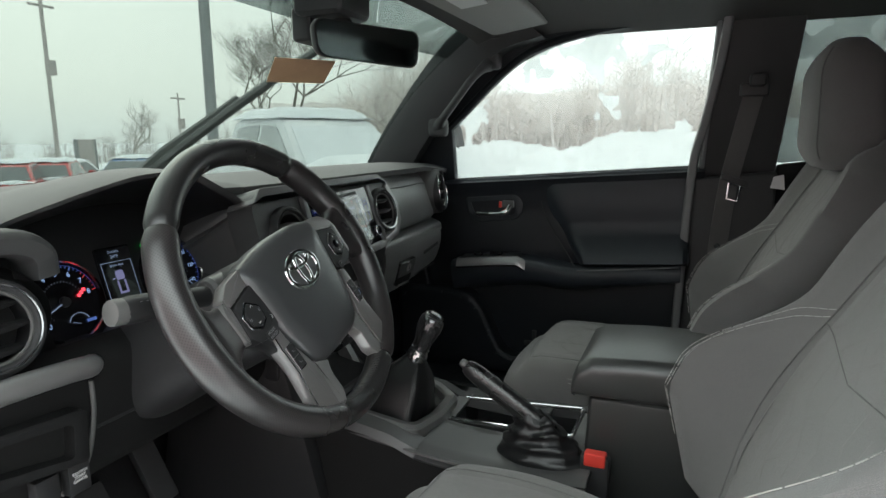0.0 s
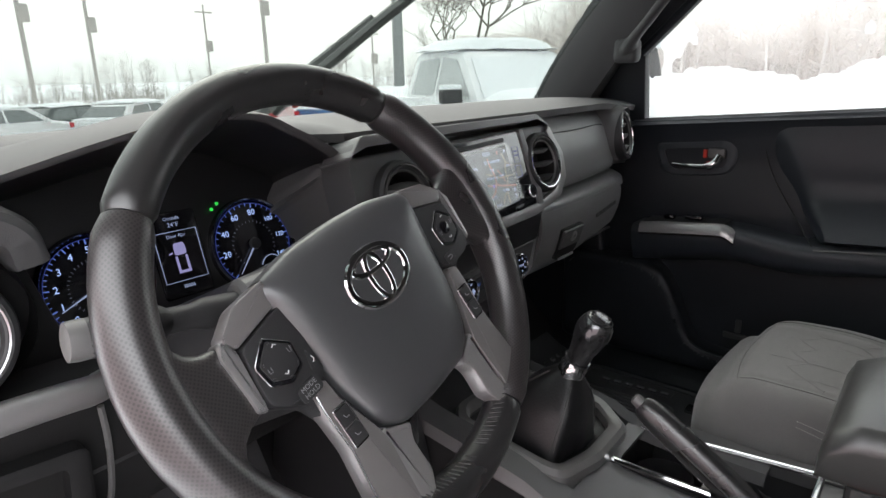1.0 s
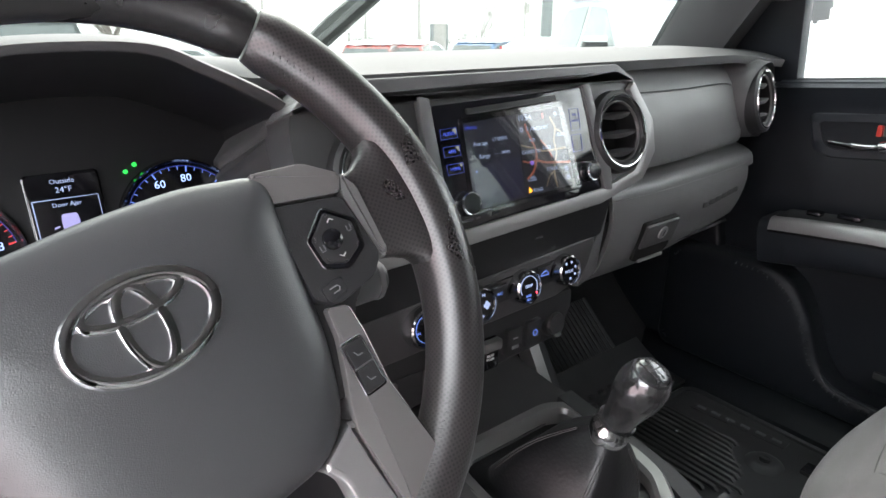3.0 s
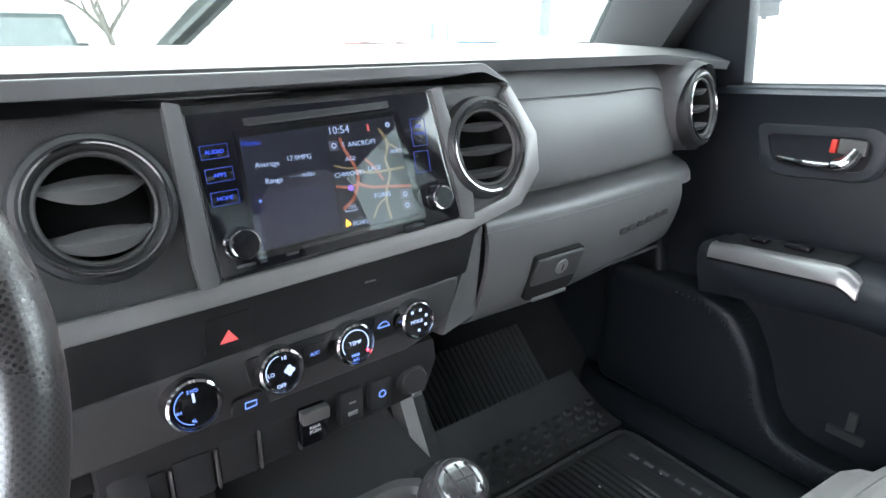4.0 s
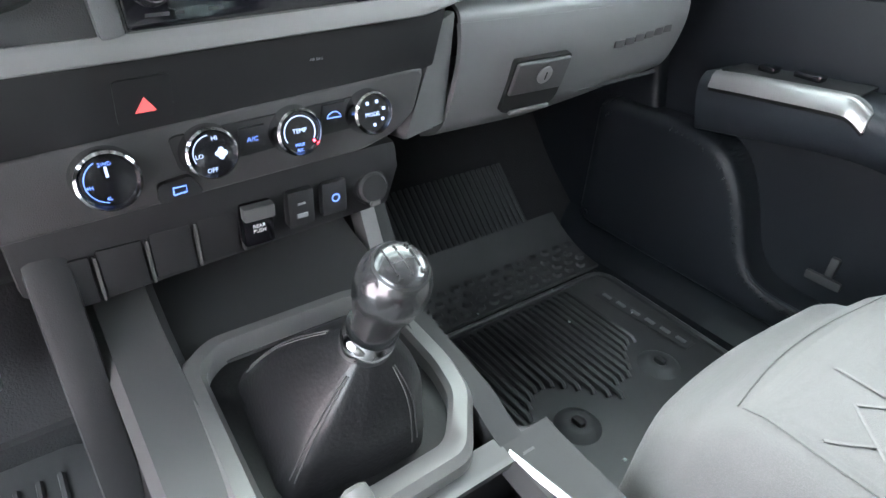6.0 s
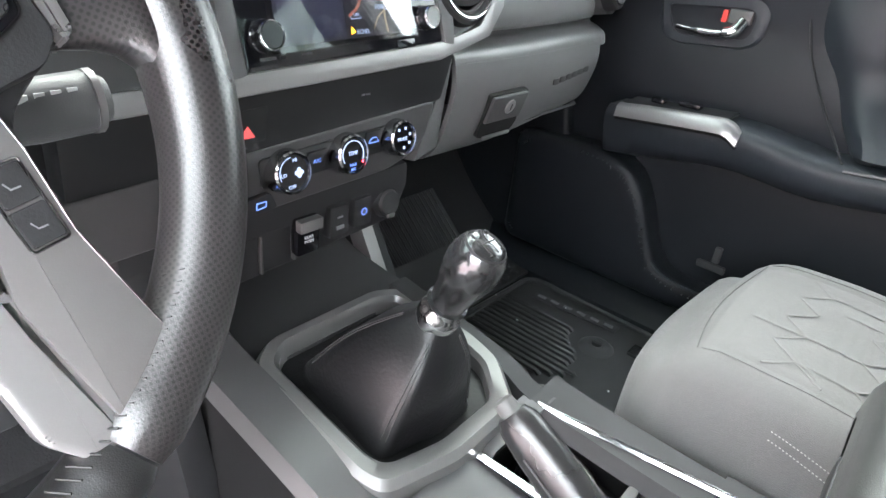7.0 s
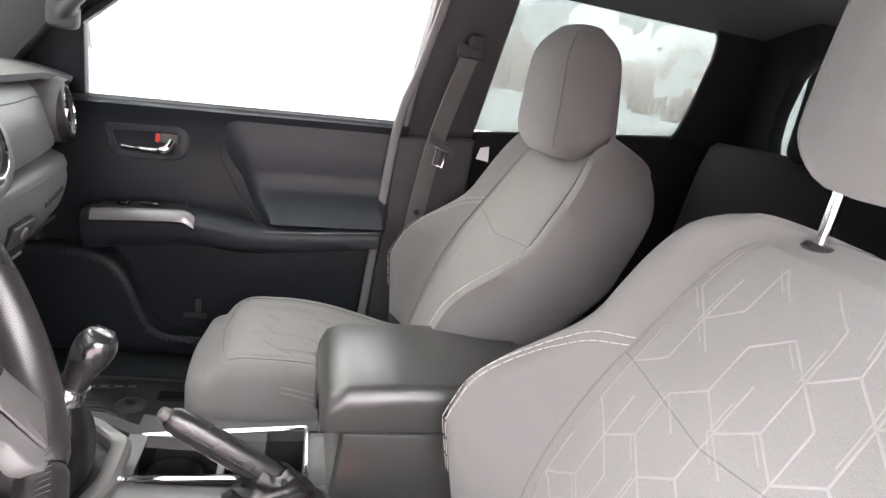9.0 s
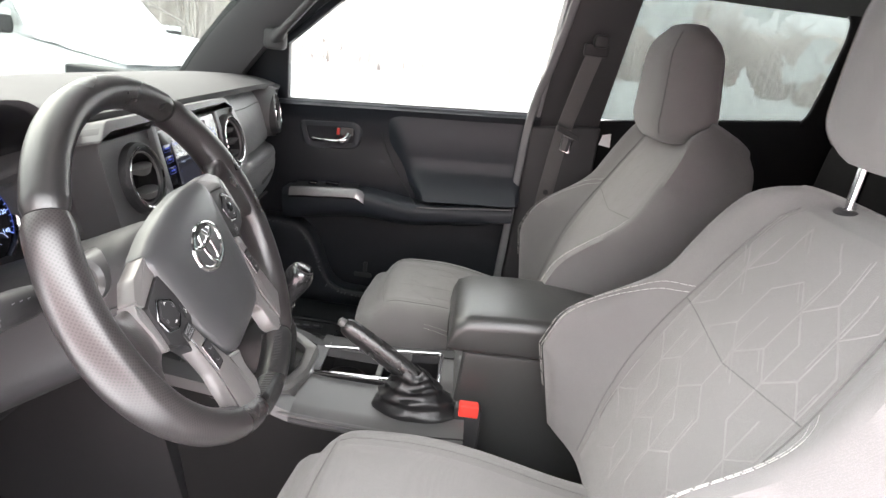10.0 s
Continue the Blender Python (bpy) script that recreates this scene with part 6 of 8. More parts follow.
def back_point(x0, s, f, off=0.0):
    """A point of the front of a backrest: s across from -1 to 1, f up from 0 to 1."""
    spine = Vector((0, -0.487 + SEAT_Y, 0.90)).lerp(Vector((0, BACK_TOP[x0 > 0][0] + SEAT_Y, BACK_TOP[x0 > 0][1])), f)
    spine.y += 0.008 * math.sin(math.pi * f)
    out = Vector((0, 0.905, 0.425))
    half = 0.240 - 0.030 * max(0.0, (f - 0.50) / 0.50) ** 1.4 - 0.03 * max(0, 0.25 - f)
    if f > 0.76:
        half -= 0.055 * ((f - 0.76) / 0.24) ** 2.4
    q = min(1.0, max(0.0, (f - 0.30) / 0.36))
    bol = BOLSTER[x0 > 0] * 0.106 * (1 - 0.72 * q * q * (3 - 2 * q)) * (bump(abs(s), 0.90, 0.19)) * min(1.0, 0.38 + 2.9 * f)
    d = 0.018 + bol + 0.010 * (1 - s * s) * math.sin(math.pi * min(1, f * 1.2))
    if f > 0.9:
        d -= 0.03 * ((f - 0.9) / 0.1) ** 2
    if abs(s) > 0.9:
        d -= 0.05 * ((abs(s) - 0.9) / 0.1) ** 2
    return Vector((x0 + half * s, spine.y, spine.z)) + out * (d + off)


def cushion_point(x0, s, f, off=0.0):
    """A point of the top of a seat cushion: s across, f from back to front."""
    y = -0.4895 + SEAT_Y + 0.382 * f + 0.018 * f * (1 - s * s)
    z = 0.905 + 0.0533 * math.sin(min(1.0, f / 0.72) * math.pi / 2) ** 1.5
    z += 0.010 * bump(abs(s), 0.80, 0.2) * (1 - 0.6 * f)
    if abs(s) > 0.62:
        z -= 0.079 * ((abs(s) - 0.62) / 0.38) ** 3
    if f > 0.8186:
        z -= 0.041 * ((f - 0.8186) / 0.1814) ** 3.2
    half = 0.2063 - 0.008 * f - 0.0085 * max(0, f - 0.75) ** 1.5 / 0.25 ** 1.5
    return Vector((x0 + half * s, y, z + off))


def front_seat(x0, words, raised, ahead=0.0, slide=0.0, crown=1.0):
    s = thing("front_seat", (x0, -0.3, 0.70), words, "car seat", "front seats")
    xb, x0 = x0, x0 + slide
    # cushion: top, sides and rounded nose as one skin
    N, K = 28, 30
    rings = []
    for k in range(K + 1):
        f = k / K
        top = [cushion_point(x0, -1 + 2 * i / N, f) for i in range(N + 1)]
        lowz = 0.755
        a, b = top[-1], top[0]
        side_r = [Vector((a.x + 0.010 * math.sin(t * 3.1), a.y, a.z + (lowz - a.z) * t)) for t in (0.25, 0.5, 0.75, 1.0)]
        side_l = [Vector((b.x - 0.010 * math.sin(t * 3.1), b.y, b.z + (lowz - b.z) * t)) for t in (1.0, 0.75, 0.5, 0.25)]
        rings.append(top + side_r + side_l)
    last = rings[-1]
    cz = 0.837
    for g, fwd in ((0.96, 0.014), (0.88, 0.024), (0.70, 0.032), (0.4, 0.036)):
        rings.append([Vector((x0 + (p.x - x0) * (0.5 + 0.5 * g), p.y + fwd, cz + (p.z - cz) * g)) for p in last])
    cu = part("seat_cushion", loft(rings), M_CLOTH, s, "grey woven cloth cushion", 60)
    # backrest: the front relief closed by a rounded shell behind
    rings = []
    for k in range(36):
        f = k / 35
        fr = [back_point(xb, -1 + 2 * i / N, f) for i in range(N + 1)]
        deep = (0.166 - 0.022 * f) * math.sqrt(max(0.05, 1 - (max(0.0, f - 0.88) / 0.135) ** 2))
        a, b = fr[-1], fr[0]
        rear = []
        for j in range(1, 12):
            th = math.pi * j / 12
            rear.append(a.lerp(b, (1 - math.copysign(abs(math.cos(th)) ** 0.8, math.cos(th))) / 2) + Vector((0, -0.905, -0.425)) * deep * math.sin(th) ** 0.7)
        rings.append(fr + rear)
    last = rings[-1]
    c = sum(last, Vector()) / len(last)
    for g, h in [(math.cos(radians(a)) ** 0.8, 0.020 * math.sin(radians(a))) for a in (12, 24, 36, 48, 60, 71, 81)]:
        rings.append([c + (p - c) * g + Vector((0, -0.425 * h, 0.905 * h)) * crown for p in last])
    br = part("backrest", loft(rings), M_CLOTH, s, "grey woven cloth backrest with side bolsters", 60)
    # paler insert panels
    part("back_insert", sheet(lambda u, v: back_point(xb, (-0.65 + 1.30 * u) * (1.0 - 0.12 * abs(v - 0.6)), 0.03 + 0.92 * v, 0.0025 - 0.006 * (abs(2 * u - 1) > 0.999)), 20, 30, 0.002), M_CLOTH2, br)
    part("cushion_insert", sheet(lambda u, v: cushion_point(x0, -0.65 + 1.30 * u, 0.06 + 0.86 * v, 0.0012 - 0.004 * (abs(2 * u - 1) > 0.999)), 18, 24, 0.001), M_CLOTH2, cu)
    # seams
    for sg in (-1, 1):
        part("seam", tube([back_point(xb, sg * 0.655 * (1.0 - 0.12 * abs(v - 0.6)), 0.03 + 0.92 * v, 0.0015) for v in [k / 24 for k in range(25)]], 0.0010, 6), M_SEAM, br)
        part("seam", tube([cushion_point(x0, sg * 0.655, 0.06 + 0.86 * k / 20, 0.0010) for k in range(21)], 0.0005, 6), M_SEAM, cu)
        # twin pale stitch lines up the bolster and over to the insert
        for o in (0.0, 0.022):
            path = [(0.895 - o, 0.10), (0.890 - o, 0.24), (0.885 - o, 0.36), (0.87 - o, 0.46), (0.85 - o, 0.535 - o), (0.80 - o, 0.595 - o), (0.66, 0.640 - o)]
            line = smooth_line([(a, b, 0) for a, b in path], 22)
            out = [tube([back_point(xb, sg * p.x, p.y, 0.0006) for p in line[k:k + 6]], 0.00055, 4) for k in range(0, len(line) - 6, 6)]
            part("stitching", merge(*out), M_STITCH, br, "pale double stitching")
        for o in (0.0, 0.02):
            path = [(0.93 - o, 0.12), (0.93 - o, 0.35), (0.92 - o, 0.55), (0.90 - o, 0.72)]
            line = smooth_line([(a, b, 0) for a, b in path], 40)
            out = [tube([cushion_point(x0, sg * p.x, p.y, 0.0009), cushion_point(x0, sg * q.x, q.y, 0.0009)], 0.0005, 4) for p, q in zip(line[::2], line[1::2])]
            part("stitching", merge(*out), M_STITCH, cu, "pale double stitching")
    part("seam", tube([back_point(xb, -0.65 + 1.30 * k / 30, 0.56 + 0.04 * abs(2 * k / 30 - 1) ** 1.0, 0.0022) for k in range(31)], 0.0009, 6), M_SEAM, br)
    part("seam", tube([cushion_point(x0, -0.65 + 1.30 * k / 20, 0.93 + 0.02 * math.sin(k / 20 * 3.14), 0.0012) for k in range(21)], 0.0005, 6), M_SEAM, cu)
    # raised hexagon threads on the inserts, in broken clusters
    def threads(xx, point, s0, s1, f0, f1, su, fu, seed, face):
        rnd = random.Random(seed)
        e = 0.046
        out = []
        for i in range(-8, 9):
            for j in range(0, 22):
                cx, cz = (i + 0.5 * (j % 2)) * e * 1.5, j * e * 1.75
                corners = [(cx + 0.866 * e * math.sin(radians(60 * k)), cz + 1.166 * e * math.cos(radians(60 * k))) for k in range(6)]
                dense = 0.98 + 0.5 * noise.noise(Vector((cx * 9, cz * 9, seed)))
                for k in range(5):
                    p, q = (corners[k], corners[k + 1]) if k < 3 else (corners[2 * k - 5], (cx, cz))
                    if rnd.random() > dense * (1 if k < 3 else 0.55):
                        continue
                    pts = [((p[0] + (q[0] - p[0]) * t / 3) / su, f0 + (p[1] + (q[1] - p[1]) * t / 3) / fu) for t in range(4)]
                    if all(s0 < a < s1 and f0 < b < f1 for a, b in pts):
                        out.append(tube([point(xx, a, b, 0.0026) for a, b in pts], 0.0014, 6, True, 0.3, face))
                        if rnd.random() < 0.3:
                            out.append(tube([point(xx, a + 0.02, b - 0.008, 0.0026) for a, b in pts[:3]], 0.0009, 6, True, 0.3, face))
        return merge(*out)
    pb = part("raised_pattern", threads(xb, back_point, -0.62, 0.62, 0.06, 0.93, 0.235, 0.50, 3, (0, 0.905, 0.425)), M_PATTERN, br, "embossed pale hexagon threads")
    x0, xc = xb, x0
    tagged(pb, "embossed pale hexagon threads", kind="stuff")
    if xb > 0:
        pc = part("raised_pattern", threads(xc, cushion_point, -0.62, 0.62, 0.25, 0.90, 0.240, 0.40, 4, (0, 0.1, 1)), M_PATTERN, cu, "embossed pale hexagon threads")
        tagged(pc, "embossed pale hexagon threads", kind="stuff")
    # head restraint on two rods
    hy, hz = -0.680 + SEAT_Y + ahead, 1.468 + raised
    sunk = 0.004 if raised < 0 else 0.0
    def hr_size(f):
        w = 0.124 * (1 - 0.24 * f ** 2) * (1 - 0.30 * max(0, (f - 0.8) / 0.2) ** 2.4) * (1 - 0.22 * max(0, (0.25 - f) / 0.25) ** 2)
        t = 0.070 * (1 - 0.18 * f) * (1 - 0.50 * max(0, (f - 0.72) / 0.28) ** 2) * (1 - 0.25 * max(0, (0.2 - f) / 0.2) ** 2)
        return w, t, hy + 0.012 * (f - 0.5), hz - 0.096 - sunk + (0.204 + sunk) * f
    def hr_point(s, sg, f):
        w, t, y, z = hr_size(f)
        return Vector((x0 + sg * w * s, y + t * math.sin(math.acos(s ** (1 / 0.55))) ** 0.75 + 0.0004, z))
    rings = []
    for k in range(25):
        w, t, y, z = hr_size(k / 24)
        rings.append([(x0 + w * math.copysign(abs(math.cos(a)) ** 0.55, math.cos(a)), y + t * math.copysign(abs(math.sin(a)) ** 0.75, math.sin(a)), z) for a in [2 * math.pi * i / 40 for i in range(40)]])
    for ring, g, dz in ((rings[-1], 0.90, 0.0045), (rings[-1], 0.7, 0.0075), (rings[-1], 0.3, 0.009)):
        c = sum((Vector(p) for p in ring), Vector()) / len(ring)
        rings.append([c + (Vector(p) - c) * g + Vector((0, 0, dz)) for p in rings[24]])
    for g, dz in ((0.86, 0.007), (0.6, 0.011)):
        c = sum((Vector(p) for p in rings[0]), Vector()) / 40
        rings.insert(0, [c + (Vector(p) - c) * (g if g > 0.7 else 0.7) - Vector((0, 0, dz if g > 0.7 else 0.004)) for p in rings[0]])
    hr = part("head_restraint", loft(rings), M_CLOTH, s, "grey cloth head restraint", 60)
    for sg in (-1, 1):
        part("headrest_seam", tube([hr_point(0.78, -1 if sg < 0 else 1, q / 24) for q in range(1, 24)], 0.0011, 6), M_SEAM, hr)
        if not sunk:
            part("rod", tube([(x0 + sg * 0.076, hy + 0.005, 1.30), (x0 + sg * 0.076, hy + 0.002, hz - 0.09)], 0.0065, 14), M_CHROME, s, "polished steel rod")
            part("rod_guide", lathe([(0.007, 0.007), (0.011, 0.006), (0.014, 0.001), (0.014, -0.01)], pose(x0 + sg * 0.076, hy + 0.005, 1.341) @ Matrix.Diagonal((1.35, 0.95, 0.8, 1)), 20), M_MATTE, s)
    # base, side cover and rails
    part("seat_base", box((xc, -0.27, 0.735), (0.40, 0.44, 0.055), 0.015), M_MATTE, s)
    for sg in (-1, 1):
        part("side_cover", slab([(xc + sg * 0.202, y, z) for y, z in ((-0.55, 0.74), (-0.10, 0.75), (-0.10, 0.80), (-0.44, 0.83), (-0.52, 0.88), (-0.56, 0.86))], (sg * 0.022, 0, 0), 0.006), M_MATTE, s)
        part("seat_rail", box((xc + sg * 0.17, -0.25, 0.705), (0.03, 0.55, 0.02), 0.003), M_DCHROME, s)
    return s


M_SEAM = material("seam_shadow", (0.145, 0.142, 0.140), 0.9, var=0.1)
front_seat(0.338, "grey cloth passenger seat with embossed insert pattern", -0.016, 0.020, -0.010, 1.2)
front_seat(-0.320, "grey cloth driver seat with embossed insert pattern", 0.036, -0.022, -0.080, 0.5)


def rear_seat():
    r = thing("rear_bench", (0, -1.2, 0.70), "cloth rear bench seat, shade put into its dark colour", "rear seat")
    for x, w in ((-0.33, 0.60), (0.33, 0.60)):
        part("bench_cushion", box((x, -0.985, 0.87), (w, 0.34, 0.12), 0.045, 4), M_SHADEBENCH, r)
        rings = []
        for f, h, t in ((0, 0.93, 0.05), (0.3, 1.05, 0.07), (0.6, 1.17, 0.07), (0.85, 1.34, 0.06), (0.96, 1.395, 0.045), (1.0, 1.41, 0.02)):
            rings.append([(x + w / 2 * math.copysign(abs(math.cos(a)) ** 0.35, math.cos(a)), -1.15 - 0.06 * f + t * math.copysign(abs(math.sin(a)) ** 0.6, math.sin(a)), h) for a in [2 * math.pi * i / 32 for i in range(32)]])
        part("bench_back", loft(rings), M_SHADEBENCH, r, "", 60)
        hr = part("rear_head_restraint", box((math.copysign(0.225, x), -1.175, 1.495), (0.22, 0.09, 0.19), 0.035, 4), M_SHADEBENCH, r)


rear_seat()


# ---- seat belts ----
def belts():
    b = thing("seat_belt", (0.62, -0.50, 0.80), "grey webbing seat belt hanging on the centre pillar", "seat belt")
    line = smooth_line([(0.588, -0.530, 1.500), (0.612, -0.512, 1.40), (0.628, -0.492, 1.28), (0.640, -0.478, 1.10), (0.652, -0.476, 0.95), (0.660, -0.480, 0.78)], 6)
    rings = []
    for p in line:
        a = Vector((0.30, -1, 0)).normalized() * 0.022
        n = Vector((-1, -0.3, 0)).normalized() * 0.0012
        rings.append([p - a - n, p + a - n, p + a + n, p - a + n])
    part("webbing", loft(rings), M_BELT, b, "grey woven belt")
    dr = part("belt_guide", merge(box((0.585, -0.530, 1.505), (0.022, 0.060, 0.030), 0.008, 3), box((0.575, -0.535, 1.525), (0.03, 0.035, 0.030), 0.010, 3)), M_MATTE, b, "black upper belt guide")
    t = part("tongue_grip", slab([(0.612, -0.474, 1.318), (0.609, -0.530, 1.300), (0.609, -0.532, 1.283), (0.613, -0.474, 1.303)], (-0.010, -0.003, 0), 0.003), M_MATTE, b, "black grip with steel latch tongue")
    out = [(0.600, -0.492, 1.296), (0.600, -0.518, 1.288), (0.603, -0.513, 1.252), (0.603, -0.490, 1.258)]
    part("tongue", tube(out + out[:1], 0.0026, 6, False), M_CHROME, t)
    part("button_stop", lathe([(0, 0.003), (0.006, 0.002), (0.007, 0)], axes((0.622, -0.478, 1.14), Vector((0, 1, 0)), Vector((0, 0, 1)), Vector((-1, 0, 0))), 12), M_MATTE, b)
    k = thing("belt_buckle", (-0.10, -0.33, 0.80), "black seat belt buckle with red release button", "belt buckle")
    m = axes((-0.106, -0.322, 0.845), Vector((0.75, -0.66, 0)).normalized(), Vector((0.1, 0.12, 1)).normalized(), Vector((-0.66, -0.75, 0.16)).normalized())
    m = axes((-0.112, -0.305, 0.885), Vector((0, -1, 0)), Vector((0.12, 0, 0.99)), Vector((-0.99, 0, 0.12)))
    part("buckle_body", merge(box((0, 0, 0), (0.044, 0.090, 0.024), 0.006, 3, m)), M_MATTE, k)
    part("release_button", box((0, 0.040, 0.003), (0.032, 0.020, 0.024), 0.004, 3, m), M_RED, k, "red release button")
    part("stalk", tube([m @ Vector((0, -0.04, 0)), m @ Vector((0.01, -0.14, 0))], 0.010, 8), M_MATTE, k)
    # white care label on the seat edge
    tag = solid("seat_label", slab([(0.560, -0.575, 1.288), (0.565, -0.605, 1.284), (0.560, -0.600, 1.318), (0.557, -0.580, 1.313)], (-0.001, 0, 0), 0), M_WHITE, "small white cloth label on the seat edge", "label")


belts()


# ---- passenger door ----
def dside(y, z, off=0.0):
    return Vector((0.705 - 0.30 * max(0.0, z - 1.30) + off, y, z))


def passenger_door():
    d = thing("passenger_door", (0.72, -0.1, 0.70), "black moulded passenger door panel with silver armrest trim, closed", "car door")
    # inner skin: a relief in one sheet, x over (y, z)
    def skin(y, z):
        belt = 1.278 - 0.066 * (y - 0.25)
        x = 0.702
        x += 0.010 * math.exp(-((z - 1.20) / 0.05) ** 2)
        if z < 1.07:
            x += 0.006
        if z > belt - 0.03:
            x += -0.012 + 0.012 * (belt - z) / 0.03
        return x
    def f(u, v):
        y = 0.42 - 0.86 * u
        belt = 1.280 - 0.066 * (y - 0.25)
        z = 0.72 + (belt - 0.72) * v
        return Vector((skin(y, z), y, z))
    part("inner_panel", sheet(f, 40, 40, 0.02), M_DOOR, d)
    # soft pad from the belt line down to the armrest, with a slanting front edge
    def pad(u, v):
        y0 = -0.011 - 0.128 * (1 - v) ** 1.5
        y = y0 + (-0.418 - y0) * u
        belt = 1.281 - 0.066 * (y - 0.25)
        z = 1.062 + 0.020 * u + (belt - 1.062 - 0.020 * u) * v
        e = math.sin(max(0.0, min(u * 7, (1 - u) * 22, v * 22, 1.0)) * math.pi / 2)
        arm = 0.086 * max(0.0, 1 - v * 2.1) ** 1.7
        return Vector((0.704 - 0.018 * e - 0.011 * math.sin(math.pi * min(1, max(0, v - 0.3) / 0.7)) * e - arm * e, y, z))
    part("upper_pad", sheet(pad, 34, 40, 0.004), M_DOORPAD, d, "soft black vinyl door pad")
    part("belt_roll", tube(smooth_line([(0.694, 0.255, 1.272), (0.692, 0.0, 1.289), (0.690, -0.20, 1.303), (0.688, -0.425, 1.317)], 6), 0.011, 10), M_DOORPAD, d)
    part("glass_seal", tube(smooth_line([(0.703, 0.25, 1.281), (0.703, 0.0, 1.298), (0.703, -0.425, 1.327)], 6), 0.005, 8), M_RUBBER, d)
    # armrest shelf with switches and silver trim
    arm = smooth_line([(0.612, 0.215, 1.040), (0.602, 0.12, 1.050), (0.599, 0.0, 1.058), (0.598, -0.12, 1.044), (0.598, -0.25, 1.053), (0.606, -0.400, 1.066)], 6)
    rings = []
    for k, p in enumerate(arm):
        f0 = k / (len(arm) - 1)
        t = 0.018
        rings.append([(0.715, p.y, p.z + t), (p.x + 0.012, p.y, p.z + t), (p.x + 0.003, p.y, p.z + t * 0.6), (p.x, p.y, p.z), (p.x + 0.004, p.y, p.z - 0.02), (p.x + 0.022, p.y, p.z - 0.066 + 0.040 * f0), (0.715, p.y, p.z - 0.095 + 0.050 * f0)])
    part("armrest", loft(rings), M_DOORPAD, d, "", 50)
    trim = smooth_line([(0.608, 0.194, 1.060), (0.600, 0.12, 1.0695), (0.597, 0.034, 1.078), (0.597, 0.012, 1.077), (0.600, -0.006, 1.066)], 6)
    part("trim_gap", tube([Vector((p.x - 0.002, p.y, p.z - 0.0185)) for p in trim], 0.0022, 6), M_VOID, d)
    part("silver_trim", loft([[(p.x + 0.014, p.y, p.z + 0.006), (p.x + 0.002, p.y, p.z + 0.006), (p.x - 0.004, p.y, p.z + 0.001), (p.x - 0.007, p.y, p.z - 0.015), (p.x + 0.010, p.y, p.z - 0.017), (p.x + 0.016, p.y, p.z - 0.004)] for p in trim]), M_SILVER, d, "satin silver armrest trim", 40)
    part("switch_plate", slab([(0.672, 0.19, 1.066), (0.616, 0.19, 1.064), (0.614, 0.02, 1.079), (0.672, 0.02, 1.081)], (0, 0, 0.004), 0.002), M_MATTE, d)
    for y, w in ((0.140, 0.022), (0.088, 0.034)):
        part("window_switch", box((0.642, y, 1.0835 - 0.09 * (y - 0.088)), (0.020, w, 0.008), 0.003), M_PIANO, d)
    # inside release in its bezel
    bez = soft_poly([(0.200, 1.236), (0.040, 1.251), (0.024, 1.229), (0.030, 1.185), (0.050, 1.171), (0.160, 1.161), (0.185, 1.173)], 0.014)
    hole = soft_poly([(0.182, 1.221), (0.055, 1.232), (0.044, 1.221), (0.048, 1.192), (0.060, 1.185), (0.152, 1.178), (0.168, 1.185)], 0.010)
    b = part("handle_bezel", loft([[(0.704, y, z) for y, z in bez], [(0.690, y, z) for y, z in bez], [(0.686, y + (a - y) * 0.3, z + (c - z) * 0.3) for (y, z), (a, c) in zip(bez, hole)], [(0.687, y, z) for y, z in hole], [(0.7035, y, z) for y, z in hole]], False), M_DOORPAD, d, "", 40)
    part("handle_pocket", slab([(0.7035, y, z) for y, z in hole], (0.002, 0, 0), 0), M_MATTE, b)
    lv = smooth_line([(0.688, 0.160, 1.189), (0.682, 0.125, 1.188), (0.678, 0.090, 1.190), (0.678, 0.070, 1.196), (0.688, 0.062, 1.212)], 6)
    part("release_lever", tube(lv, [0.0050] * 6 + [0.0075] * 8 + [0.0105] * (len(lv) - 14), 12, True, 0.9), M_CHROME, b, "curved chrome release lever")
    part("lock_lever", box((0.690, 0.068, 1.218), (0.014, 0.034, 0.020), 0.003), M_GREY, b, "grey lock lever")
    part("lock_red", box((0.6890, 0.091, 1.216), (0.010, 0.008, 0.018), 0.002), M_RED, b, "red unlocked marker")
    # seam from pull to the lower pad
    part("panel_seam", tube(smooth_line([(0.690, -0.012, 1.279), (0.689, -0.036, 1.20), (0.682, -0.066, 1.147), (0.640, -0.112, 1.095), (0.600, -0.142, 1.066)], 6), 0.0016, 6), M_MATTE, d)
    part("pad_seam", tube(smooth_line([(0.5975, -0.146, 1.058), (0.5985, -0.26, 1.070), (0.604, -0.395, 1.084)], 6), 0.0020, 6), M_GREY, d)
    # lower map pocket with its bright lip and speaker shape
    bulge = soft_poly([(0.40, 0.965), (0.225, 0.972), (0.155, 0.958), (0.115, 0.900), (0.085, 0.820), (0.055, 0.786), (-0.02, 0.780), (-0.40, 0.790), (-0.40, 0.730), (0.40, 0.730)], 0.035, 6)
    part("map_pocket", slab([(0.636, y, z) for y, z in bulge], (0.07, 0, 0), 0.024, 5), M_DOOR, d, "", 60)
    part("pocket_lip", tube(smooth_line([(0.644, 0.085, 0.806), (0.638, 0.050, 0.786), (0.636, -0.02, 0.781), (0.638, -0.20, 0.785)], 6), 0.003, 8), M_DOORPAD, d)
    part("pocket_tab", box((0.690, -0.01, 0.815), (0.016, 0.05, 0.014), 0.004), M_KNEE, d)
